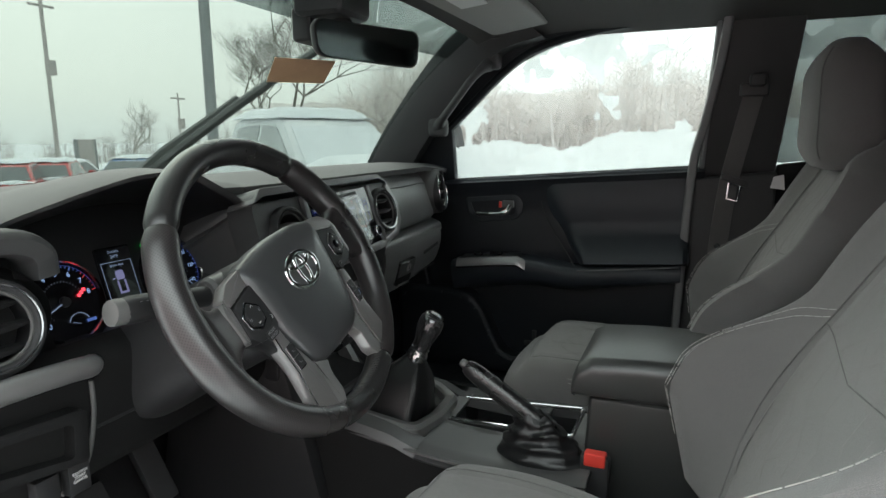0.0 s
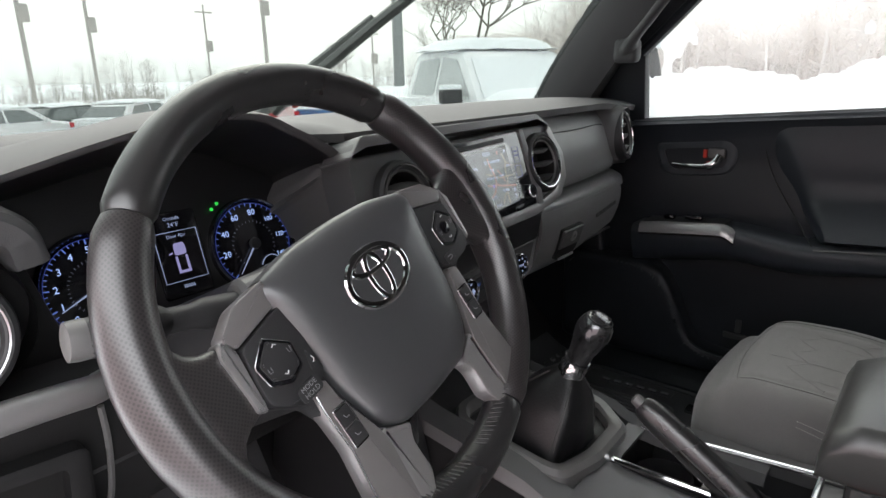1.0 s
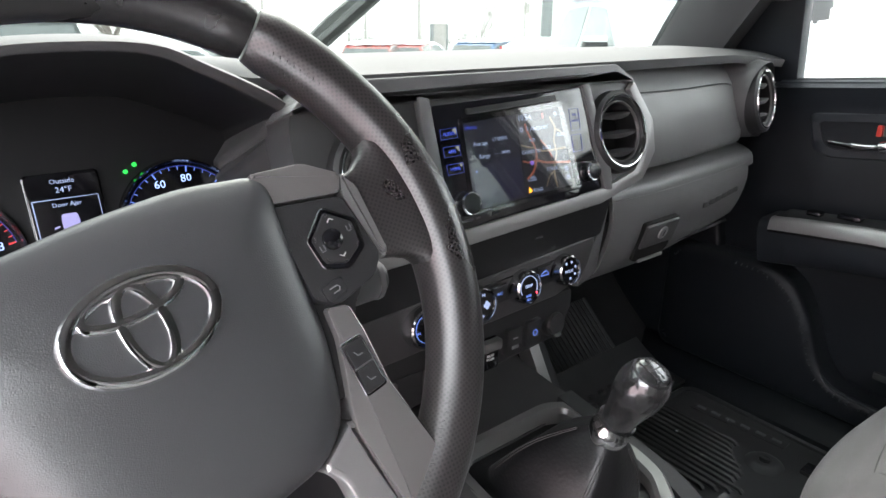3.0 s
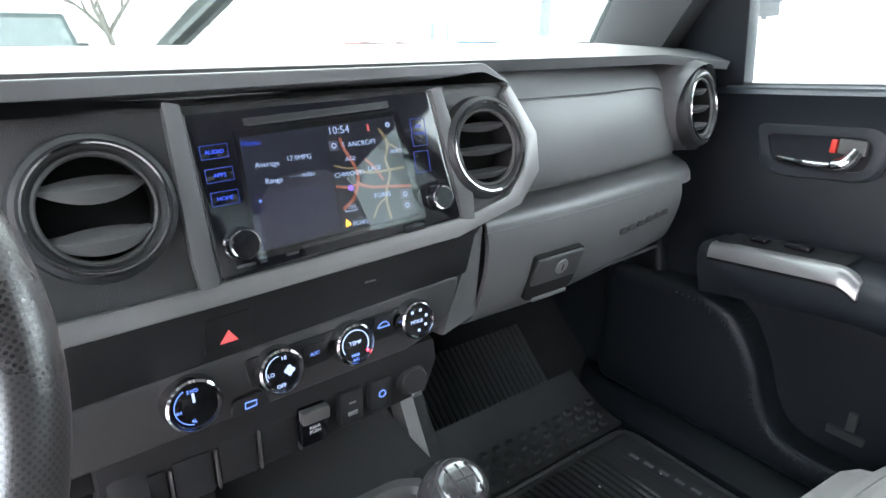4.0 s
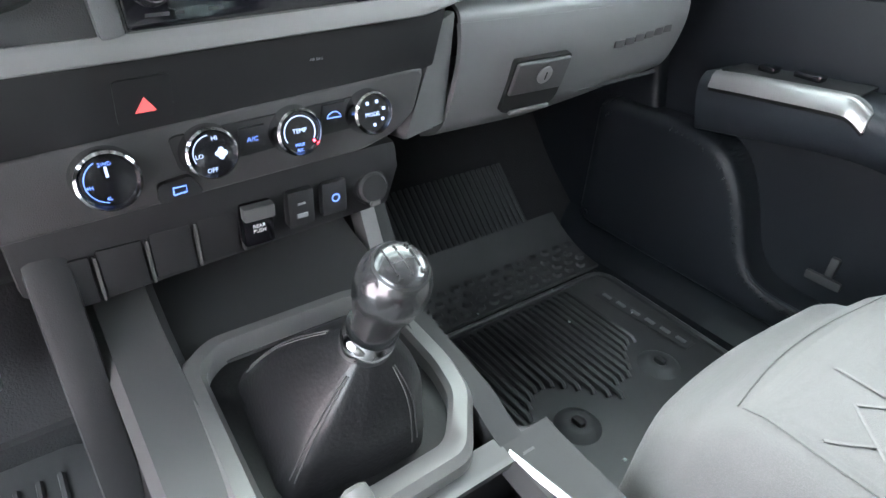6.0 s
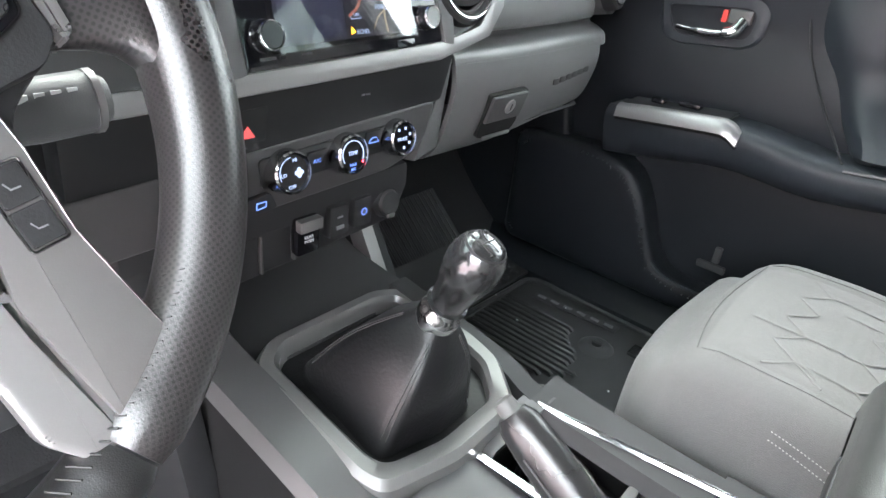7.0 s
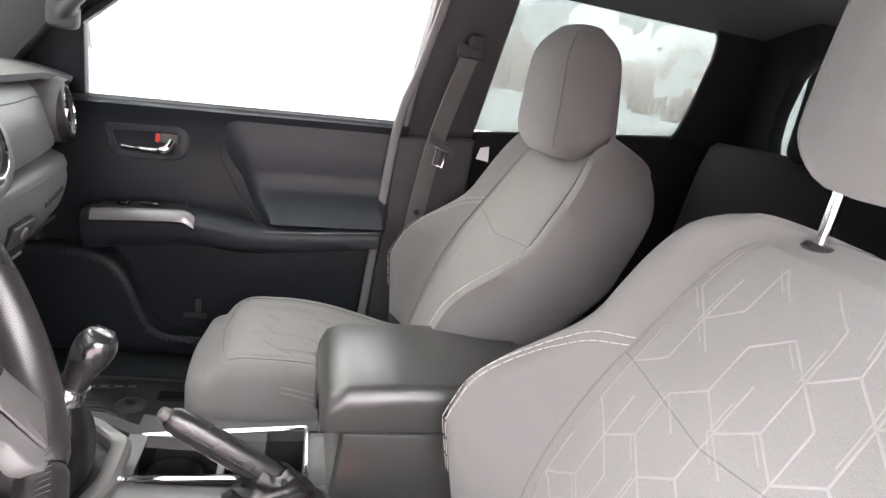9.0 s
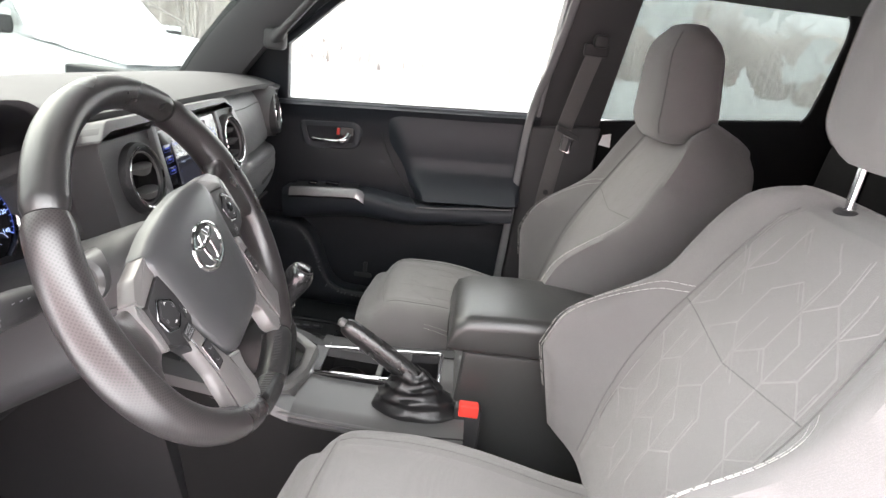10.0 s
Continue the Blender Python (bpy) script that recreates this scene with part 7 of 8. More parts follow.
    part("pocket_clip", box((0.686, -0.015, 0.840), (0.010, 0.012, 0.030), 0.003), M_KNEE, d)
    # window frame in the door
    outer = [(0.235, 1.43), (0.04, 1.59), (-0.10, 1.645), (-0.30, 1.672), (-0.455, 1.676)]
    part("window_frame", tube([dside(y, z, -0.004) for y, z in [(q.x, q.y) for q in smooth_line([(a, b, 0) for a, b in outer], 5)]], 0.012, 8), M_DOOR, d)
    part("door_edge_seal", tube(smooth_line([(0.660, -0.388, 0.74), (0.664, -0.400, 1.08), (0.666, -0.412, 1.33), dside(-0.436, 1.45, -0.026), dside(-0.456, 1.57, -0.026), dside(-0.470, 1.68, -0.026)], 5), 0.0105, 8, True, 0.6, (-1, 0, 0)), M_SEAL, d, "pale grey rubber edge seal")
    part("frame_post", tube([dside(-0.432, 1.32, -0.002), dside(-0.455, 1.676, -0.002)], 0.010, 8), M_GREY, d)
    # outside mirror with snow on its shell
    mr = part("side_mirror", tube([(0.70, 0.34, 1.29), (0.80, 0.34, 1.30), (0.86, 0.34, 1.31)], [0.04, 0.03, 0.03], 10), M_MATTE, d, "black outside mirror capped with snow")
    rings = []
    for f in [k / 10 for k in range(11)]:
        w = 0.115 * math.sqrt(max(0.02, 1 - (2 * f - 1) ** 2 * 0.75))
        rings.append([(0.90 + w * math.copysign(abs(math.cos(a)) ** 0.6, math.cos(a)), 0.34 + 0.05 * math.sin(a) * (1 - 0.4 * f), 1.27 + 0.19 * f) for a in [2 * math.pi * i / 24 for i in range(24)]])
    part("shell", loft(rings), M_MATTE, mr, "", 60)
    part("snow_cap", sheet(lambda u, v: Vector((0.79 + 0.22 * u, 0.29 + 0.10 * v, 1.455 + 0.03 * math.sin(math.pi * u) * math.sin(math.pi * v) + 0.004 * math.sin(19 * u + 7 * v))), 14, 8, 0.01), M_SNOW, mr)


M_SEAL = material("pale_rubber", (0.20, 0.20, 0.205), 0.5, var=0.1, scale=20)
passenger_door()


def grab_handle():
    g = thing("grab_handle", (0.6, 0.2, 1.45), "black grab handle on the windscreen pillar", "grab handle")
    line = smooth_line([(0.598, 0.238, 1.440), (0.572, 0.222, 1.452), (0.560, 0.185, 1.490), (0.548, 0.135, 1.545), (0.552, 0.108, 1.572), (0.570, 0.092, 1.590)], 6)
    n = len(line)
    part("grip", tube(line, [0.0125 + 0.013 * abs(2 * k / (n - 1) - 1) ** 4 for k in range(n)], 14, True, 0.8), M_PILLAR, g, "", 60)
    for p in ((0.602, 0.245, 1.432), (0.574, 0.085, 1.600)):
        part("foot", box(p, (0.034, 0.055, 0.050), 0.016, 4), M_PILLAR, g)


grab_handle()


# ---- floor mats ----
def floor_mats():
    m = thing("floor_mat", (0.38, 0.1, 0.70), "black ribbed rubber passenger floor mat with snow crumbs", "floor mat")
    part("mat_body", slab([(x, y, 0.700) for x, y in soft_poly([(0.170, -0.22), (0.565, -0.22), (0.575, 0.275), (0.180, 0.280)], 0.03)], (0, 0, 0.008), 0.003), M_RUBBER, m)
    part("mat_rim", tube([(x, y, 0.711) for x, y in soft_poly([(0.182, -0.208), (0.555, -0.208), (0.565, 0.268), (0.190, 0.272)], 0.03)], 0.005, 6), M_RUBBER, m)
    n = 22
    for k in range(n):
        x = 0.200 + 0.0128 * k
        y0 = 0.085 + 0.040 * math.cos((x - 0.285) * 30) * (x < 0.37) - 0.01 * (x >= 0.37) + 0.045 * max(0.0, math.cos((x - 0.46) * 32)) * (x > 0.41)
        part("rib", tube([(x, y0, 0.708), (x + 0.001, y0 + 0.006, 0.712), (x + 0.001, 0.252, 0.7125), (x + 0.001, 0.258, 0.709)], 0.0042, 6), M_RUBBER, m)
    # toe-board flap with studs
    def flap(u, v):
        x = 0.175 + 0.40 * u
        return Vector((x, 0.282 + 0.12 * v, 0.708 + 0.045 * v * v))
    part("mat_flap", thick(flap, 8, 8, (0, 0, 0.006)), M_RUBBER, m)
    for r in range(4):
        for k in range(14):
            p = flap((k + 0.5 * (r % 2) + 0.4) / 14.5, 0.12 + 0.13 * r)
            part("stud", lathe([(0, 0.005), (0.006, 0.0045), (0.009, 0.0)], Matrix.Translation(p + Vector((0, 0, 0.0055))) @ Matrix.Diagonal((1.1, 0.9, 1, 1)), 8), M_RUBBER, m)
    part("toe_ribs", merge(*[tube([(0.16 + 0.012 * k, 0.425, 0.738), (0.16 + 0.012 * k, 0.515, 0.818)], 0.004, 5) for k in range(32)]), M_RUBBER, m)
    for x, y in ((0.283, 0.056), (0.461, 0.069)):
        c = part("fastener", lathe([(0.006, 0.002), (0.010, 0.008), (0.014, 0.009), (0.021, 0.007), (0.026, 0.003), (0.030, 0.0)], pose(x, y, 0.708), 26), M_RUBBER, m)
        part("fastener_hook", box((x, y, 0.715), (0.008, 0.016, 0.008), 0.002), M_MATTE, c)
    # raised lettering as plain bars
    part("bar_plate", slab([(x, y, 0.709) for x, y in ((0.506, 0.228), (0.526, 0.228), (0.542, 0.066), (0.520, 0.066))], (0, 0, 0.002), 0.0005), M_RUBBER, m)
    for k in range(6):
        y = 0.212 - 0.026 * k
        part("bar", box((0.517 + 0.0024 * k, y, 0.7125), (0.007, 0.016, 0.002), 0.0008), M_GREYMARK, m, "raised grey bar")
    crumbs = []
    rnd = random.Random(5)
    for k in range(9):
        crumbs.append(box((rnd.uniform(0.22, 0.53), rnd.uniform(-0.1, 0.3), 0.717), (rnd.uniform(0.001, 0.004), rnd.uniform(0.001, 0.004), 0.002), 0.0005, 1))
    tagged(solid("snow_crumbs", merge(*crumbs), M_SNOW, "tiny crumbs of snow on the rubber mat", "snow crumbs", "stuff"))
    dm = thing("driver_mat", (-0.4, 0.1, 0.70), "black rubber driver floor mat, wet", "floor mat")
    part("mat_body", slab([(x, y, 0.700) for x, y in soft_poly([(-0.62, -0.15), (-0.20, -0.15), (-0.20, 0.36), (-0.62, 0.36)], 0.03)], (0, 0, 0.008), 0.003), M_RUBBER, dm)
    for k in range(18):
        x = -0.585 + 0.0205 * k
        part("rib", tube([(x, -0.05, 0.709), (x, 0.32, 0.709)], 0.004, 6), M_RUBBER, dm)
    # pedals
    for name, x, w in (("clutch_pedal", -0.50, 0.055), ("brake_pedal", -0.40, 0.065), ("throttle_pedal", -0.28, 0.045)):
        p = thing(name, (x, 0.42, 0.78), "black rubber-faced foot pedal under the dashboard", "pedal", "foot pedals")
        part("pad", box((0, 0, 0), (w, 0.014, 0.055 if w > 0.05 else 0.12), 0.004, 2, pose(x, 0.415, 0.845, -30)), M_RUBBER, p)
        part("arm", tube(smooth_line([(x, 0.425, 0.85), (x, 0.47, 0.93), (x, 0.50, 1.05)], 4), 0.008, 8), M_MATTE, p)


floor_mats()


# ---- overhead: mirror, visors, console, card ----
def overhead():
    r = thing("rear_view_mirror", (0.0, 0.2, 1.62), "black interior mirror with sensor housing on the windscreen", "mirror")
    face = Vector((-0.36, -0.93, -0.05)).normalized()
    right = Vector((0.93, -0.36, 0)).normalized()
    m = axes((0.006, 0.128, 1.566), right, face.cross(right).normalized(), face)
    out = soft_poly([(-0.122, 0.030), (0.122, 0.034), (0.118, -0.034), (-0.112, -0.030)], 0.022, 5)
    part("mirror_shell", loft([[m @ Vector((x * f, y * f, z)) for x, y in out] for f, z in ((0.35, -0.045), (0.72, -0.034), (0.93, -0.016), (1.0, 0.0), (0.985, 0.005))]), M_MATTE, r, "", 60)
    part("mirror_face", plate([(x * 0.95, y * 0.93) for x, y in out], 0.0052, 0.0058, m, 0), M_MIRROR, r, "silvered mirror glass")
    part("mirror_arm", tube(smooth_line([(0.0, 0.165, 1.595), (0.0, 0.19, 1.63), (0.0, 0.20, 1.665)], 4), 0.013, 10), M_MATTE, r)
    part("sensor_housing", merge(box((0.0, 0.195, 1.640), (0.11, 0.10, 0.06), 0.018, 3), box((-0.01, 0.235, 1.60), (0.07, 0.04, 0.06), 0.012, 3)), M_MATTE, r)
    o = thing("overhead_console", (0.0, -0.05, 1.70), "light grey overhead lamp console in the headliner", "overhead console")
    part("console_body", slab([(-0.11, 0.09, 1.690), (0.11, 0.09, 1.690), (0.11, -0.16, 1.702), (-0.11, -0.16, 1.702)], (0, 0, 0.03), 0.012, 3), M_HEADP, o)
    for s in (-1, 1):
        part("map_lamp", slab([(s * 0.035, -0.005, 1.6895), (s * 0.090, -0.005, 1.6895), (s * 0.090, -0.075, 1.6925), (s * 0.035, -0.075, 1.6925)], (0, 0, 0.006), 0.003), M_LENS, o, "frosted white lamp lens")
        part("lamp_button", lathe([(0, 0.004), (0.008, 0.004), (0.012, 0.0)], axes((s * 0.06, 0.030, 1.688), Vector((1, 0, 0)), Vector((0, -1, 0)), Vector((0, 0, -1))), 18), M_MATTE, o)
    for s, words in ((1, "grey folded sun visor on the passenger side"), (-1, "grey folded sun visor on the driver side")):
        v = thing("sun_visor", (s * 0.34, 0.05, 1.69), words, "sun visor", "sun visors")
        part("flap", slab([(s * 0.135, 0.105, 1.672), (s * 0.530, 0.065, 1.650), (s * 0.520, -0.075, 1.668), (s * 0.150, -0.055, 1.690)], (0, 0, 0.016), 0.007, 3), M_HEADP, v)
        part("visor_label", slab([(s * 0.20, 0.060, 1.6735), (s * 0.275, 0.053, 1.6690), (s * 0.275, -0.005, 1.6755), (s * 0.20, 0.0, 1.6800)], (0, 0, -0.0020), 0), M_WHITE, v, "pale printed warning label")
        part("hinge", box((s * 0.54, 0.06, 1.655), (0.03, 0.03, 0.02), 0.006), M_MATTE, v)
    c = thing("paper_tag", (-0.02, 0.26, 1.5), "brown card tag against the windscreen, bars on it", "paper tag")
    q = [Vector(p) for p in ((-0.108, 0.262, 1.498), (0.028, 0.238, 1.505), (0.058, 0.228, 1.548), (-0.086, 0.258, 1.540))]
    part("card", slab(q, (0, 0.001, 0), 0), M_PAPER, c)
    rt, upv = (q[1] - q[0]).normalized(), (q[3] - q[0]).normalized()
    for k in range(5):
        w = 0.008 + 0.002 * (k % 2)
        a = q[0] + rt * (0.040 + 0.015 * k) + upv * 0.012
        part("bar", slab([a, a + rt * w, a + rt * w + upv * 0.018, a + upv * 0.018], (0, -0.0008, 0), 0), M_INK, c)


M_HEADP = material("visor_vinyl", (0.30, 0.29, 0.28), 0.7, fine=0.2, fine_scale=900, var=0.06)
M_LENS = material("frosted_lens", (0.75, 0.75, 0.74), 0.35, var=0.03)
M_INK = material("brown_ink", (0.16, 0.09, 0.06), 0.7, var=0.1)
overhead()


# ---- outside: snow on the glass, the lot, vehicles, trees ----
def two_sided_snow(name):
    m = bpy.data.materials.new(name)
    m.use_nodes = True
    N, L = m.node_tree.nodes, m.node_tree.links
    N.remove(N["Principled BSDF"])
    a, b, mx, tx = N.new("ShaderNodeBsdfDiffuse"), N.new("ShaderNodeBsdfTranslucent"), N.new("ShaderNodeMixShader"), N.new("ShaderNodeTexNoise")
    tx.inputs["Scale"].default_value, tx.inputs["Detail"].default_value = 14, 6
    mr = N.new("ShaderNodeMapRange")
    mr.inputs["To Min"].default_value, mr.inputs["To Max"].default_value = 0.55, 0.85
    L.new(tx.outputs["Fac"], mr.inputs["Value"])
    L.new(mr.outputs["Result"], mx.inputs["Fac"])
    a.inputs["Color"].default_value, b.inputs["Color"].default_value = (0.84, 0.86, 0.87, 1), (0.86, 0.88, 0.88, 1)
    L.new(a.outputs["BSDF"], mx.inputs[1])
    L.new(b.outputs["BSDF"], mx.inputs[2])
    L.new(mx.outputs["Shader"], N["Material Output"].inputs["Surface"])
    return m


M_GLASSSNOW = two_sided_snow("snow_on_glass")


def glass_snow(name, y0, y1, z0, z1, inside, bank, amount, seed, words):
    """Snow that sticks to a side window: a bank along its foot and torn patches above."""
    ny, nz = int((y0 - y1) / 0.006), int((z1 - z0) / 0.006)
    bm = bmesh.new()
    grid = {}
    def vert(i, j):
        if (i, j) not in grid:
            y, z = y0 - (y0 - y1) * i / ny, z0 + (z1 - z0) * j / nz
            n = noise.noise(Vector((y * 40, z * 40, seed))) * 0.004
            grid[i, j] = bm.verts.new((0.705 - 0.30 * (z - 1.30) + 0.024 + n, y + n, z + n * 0.6))
        return grid[i, j]
    for i in range(ny):
        for j in range(nz):
            y, z = y0 - (y0 - y1) * (i + 0.5) / ny, z0 + (z1 - z0) * (j + 0.5) / nz
            if not inside(y, z):
                continue
            n = noise.fractal(Vector((y * 9, z * 9, seed)), 1.0, 2.0, 5) + 0.35 * noise.noise(Vector((y * 45, z * 30, seed)))
            edge = bank(y) + 0.022 * n
            up = (z - edge) / 0.25
            if z < edge or n + amount(y, up) > 0.30:
                bm.faces.new((vert(i, j), vert(i + 1, j), vert(i + 1, j + 1), vert(i, j + 1)))
    bmesh.ops.smooth_vert(bm, verts=bm.verts[:], factor=0.5, use_axis_x=False, use_axis_y=True, use_axis_z=True)
    return solid(name, bm, M_GLASSSNOW, words, "snow", "stuff")


glass_snow("window_snow", 0.265, -0.45, 1.27, 1.69, lambda y, z: z < 1.43 + (0.235 - y) * 0.75 or y < 0.0, lambda y: 1.385 + 0.035 * max(0.0, -y * 2.0) + 0.012 * math.sin(y * 17),
           lambda y, up: -0.22 + 0.65 * max(0, up - 0.25) + (0.25 if y > 0.12 else 0), 3.3, "wet snow bank and patches stuck to the front window")
glass_snow("rear_window_snow", -0.58, -1.18, 1.33, 1.68, lambda y, z: True, lambda y: 1.455 + 0.015 * math.sin(y * 13), lambda y, up: 0.16 + 0.25 * max(0, up - 0.4), 8.1, "wet snow stuck to the rear side window")


def flat_snow(name, corners, seed, words, cover=0.45, mat=None):
    """A torn sheet of snow on a flat pane given by its four corners."""
    a, b, c, d = [Vector(p) for p in corners]
    n = 60
    bm = bmesh.new()
    grid = {}
    def vert(i, j):
        if (i, j) not in grid:
            u, v = i / n, j / n
            grid[i, j] = bm.verts.new(a.lerp(b, u).lerp(d.lerp(c, u), v))
        return grid[i, j]
    for i in range(n):
        for j in range(n):
            if noise.fractal(Vector((i * 0.12, j * 0.09, seed)), 1.0, 2.0, 4) + 0.9 * (1 - j / n) > 0.5 - cover:
                bm.faces.new((vert(i, j), vert(i + 1, j), vert(i + 1, j + 1), vert(i, j + 1)))
    return solid(name, bm, mat or M_GLASSSNOW, words, "snow", "stuff")


flat_snow("back_window_snow", ((-0.60, -1.350, 1.36), (0.60, -1.350, 1.36), (0.56, -1.270, 1.72), (-0.56, -1.270, 1.72)), 4.4, "snow covering the back window", 1.2)
# unseen pane: opaque snow added here to keep light out of the cabin
flat_snow("unseen_rear_snow", ((-0.725, -0.93, 1.32), (-0.725, -1.30, 1.32), (-0.62, -1.27, 1.70), (-0.62, -0.93, 1.70)), 6.1, "unseen opaque snow added to keep light out at the rear driver-side window", 1.2, M_SNOW)


def lot_height(x, y):
    """The lot falls gently away ahead of the truck."""
    return -0.036 * max(0.0, y - 1.5) if y < 40 else -1.386


def lot():
    def g(u, v):
        # finer near the truck
        a, b = 2 * u - 1, 2 * v - 1
        x, y = 900 * math.copysign(abs(a) ** 3.2, a), 900 * math.copysign(abs(b) ** 3.2, b)
        h = lot_height(x, y)
        if math.hypot(x, y) > 3.5:
            h += 0.05 * noise.noise(Vector((x * 0.4, y * 0.4, 0)))
        return Vector((x, y, h))
    solid("ground", sheet(g, 110, 110), M_SNOW, "snow-covered car park ground", "ground", "structure")


lot()

M_BARK = material("bark", (0.16, 0.14, 0.125), 0.9, var=0.25, scale=8)
# haze is put into the colour: pale grey for far trees, poles, sign
M_HAZED = material("hazed_grey", (0.42, 0.39, 0.37), 0.95, var=0.2, scale=2)
# pale wood tone carries the haze over side woods and bank
M_HAZEDWOOD = material("hazed_wood", (0.72, 0.675, 0.65), 0.95, var=0.25, scale=1.5)
M_POLE = material("grey_pole", (0.24, 0.25, 0.25), 0.6, var=0.1)
M_WHITECAR = material("white_paint", (0.74, 0.75, 0.76), 0.3, var=0.05, coat=0.4)
M_DARKCAR = material("dark_paint", (0.050, 0.062, 0.062), 0.35, var=0.2, coat=0.4)
M_BLUECAR = material("blue_paint", (0.05, 0.15, 0.34), 0.3, var=0.1, coat=0.4)
M_REDCAR = material("red_paint", (0.45, 0.03, 0.03), 0.3, var=0.1, coat=0.4)
M_ICYGLASS = material("icy_glass", (0.40, 0.42, 0.42), 0.3, var=0.35, scale=4, coat=0.2)
M_CARGLASS = material("car_glass", (0.17, 0.185, 0.185), 0.25, var=0.3, coat=0.2)
M_LAMP = material("tail_lamp", (0.45, 0.012, 0.02), 0.25, var=0.1)


def at_angle(deg, dist):
    """A place seen from the driver seat at a bearing from straight ahead."""
    return Vector((-0.6 + dist * math.sin(radians(deg)), -0.3 + dist * math.cos(radians(deg)), 0))


def bare_tree(deg, dist, height, trunk, seed, mat, words, depth=5, spread=0.55, low=0.25):
    rnd = random.Random(seed)
    p = at_angle(deg, dist)
    base = Vector((p.x, p.y, lot_height(p.x, p.y) - 0.1))
    t = thing("bare_tree", base, words, "tree", "bare trees")
    trunks, twigs = [], []
    def grow(a, way, ln, r, d):
        pts, q = [a], a
        for k in range(3):
            way = (way + Vector((rnd.uniform(-1, 1), rnd.uniform(-1, 1), rnd.uniform(-0.2, 0.5))) * 0.16).normalized()
            q = q + way * ln / 3
            pts.append(q)
        rr = [r, r * 0.88, r * 0.76, r * 0.62]
        (trunks if d >= depth - 1 else twigs).append(tube(pts, rr, 6 if d > 2 else 4, False))
        if d == 0:
            return
        n = rnd.choice([3, 3, 4]) if d > 1 else 3
        for k in range(n):
            side = Vector((rnd.uniform(-1, 1), rnd.uniform(-1, 1), rnd.uniform(-0.1, 0.8))).normalized()
            w = (way * (1 - spread) + side * (spread + 0.1)).normalized()
            s = pts[rnd.choice([2, 3, 3])] if k else q
            grow(s, w, ln * rnd.uniform(0.62, 0.82), r * 0.58, d - 1)
    grow(base, Vector((0.02, 0.02, 1)), height * low, trunk, depth)
    part("trunk", merge(*trunks), mat, t)
    part("crown", merge(*twigs), mat, t, "bare spreading branches")


bare_tree(53, 17.5, 12.5, 0.080, 4, M_BARK, "bare spreading tree behind the white pickup", 8, 0.60, 0.16)
bare_tree(11.0, 22, 9.5, 0.13, 12, M_BARK, "bare tree beyond the dark pickup", 7, 0.52, 0.19)
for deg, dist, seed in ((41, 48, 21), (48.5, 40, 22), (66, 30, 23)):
    bare_tree(deg, dist, 8.5, 0.12, seed, M_HAZED, "distant bare tree, coloured pale for haze", 4, 0.6)


def poles():
    for deg, dist, h, r in ((46.7, 15, 9.5, 0.13), (35.4, 45, 11.5, 0.14), (17.7, 40, 10, 0.13), (22.1, 46, 10, 0.12), (30.7, 60, 9, 0.10), (44.6, 60, 7, 0.09), (5.5, 38, 10, 0.13)):
        p = at_angle(deg, dist)
        z = lot_height(p.x, p.y)
        lp = thing("lamp_post" if dist < 20 else "utility_pole", (p.x, p.y, z), "tall grey lot lighting post" if dist < 20 else "tall thin utility pole, coloured pale for haze", "pole")
        # far poles take the hazed colour
        far = M_POLE if dist < 20 else M_HAZED
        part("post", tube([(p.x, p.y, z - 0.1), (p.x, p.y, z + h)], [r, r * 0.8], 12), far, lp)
        if dist < 20:
            part("post_foot", lathe([(0.30, 0.0), (0.30, 0.5), (0.26, 0.6), (0.12, 0.62)], pose(p.x, p.y, z), 20), M_SNOW, lp)
        else:
            part("cross_arm", box((p.x, p.y, z + h * 0.93), (1.6, 0.12, 0.14), 0), far, lp)
            part("hardware", box((p.x + 0.2, p.y, z + h * 0.62), (0.5, 0.4, 0.9), 0.05), far, lp)
    p = at_angle(37.2, 30)
    z = lot_height(p.x, p.y)
    sg = thing("lot_sign", (p.x, p.y, z), "distant upright sign board, coloured pale for haze", "sign")
    part("board", box((p.x, p.y, z + 1.35), (0.75, 0.15, 1.9), 0.03, 2), M_HAZED, sg)
    for s in (-1, 1):
        part("post", box((p.x + s * 0.42, p.y, z + 1.15), (0.12, 0.15, 2.3), 0.01), M_POLE, sg)


poles()


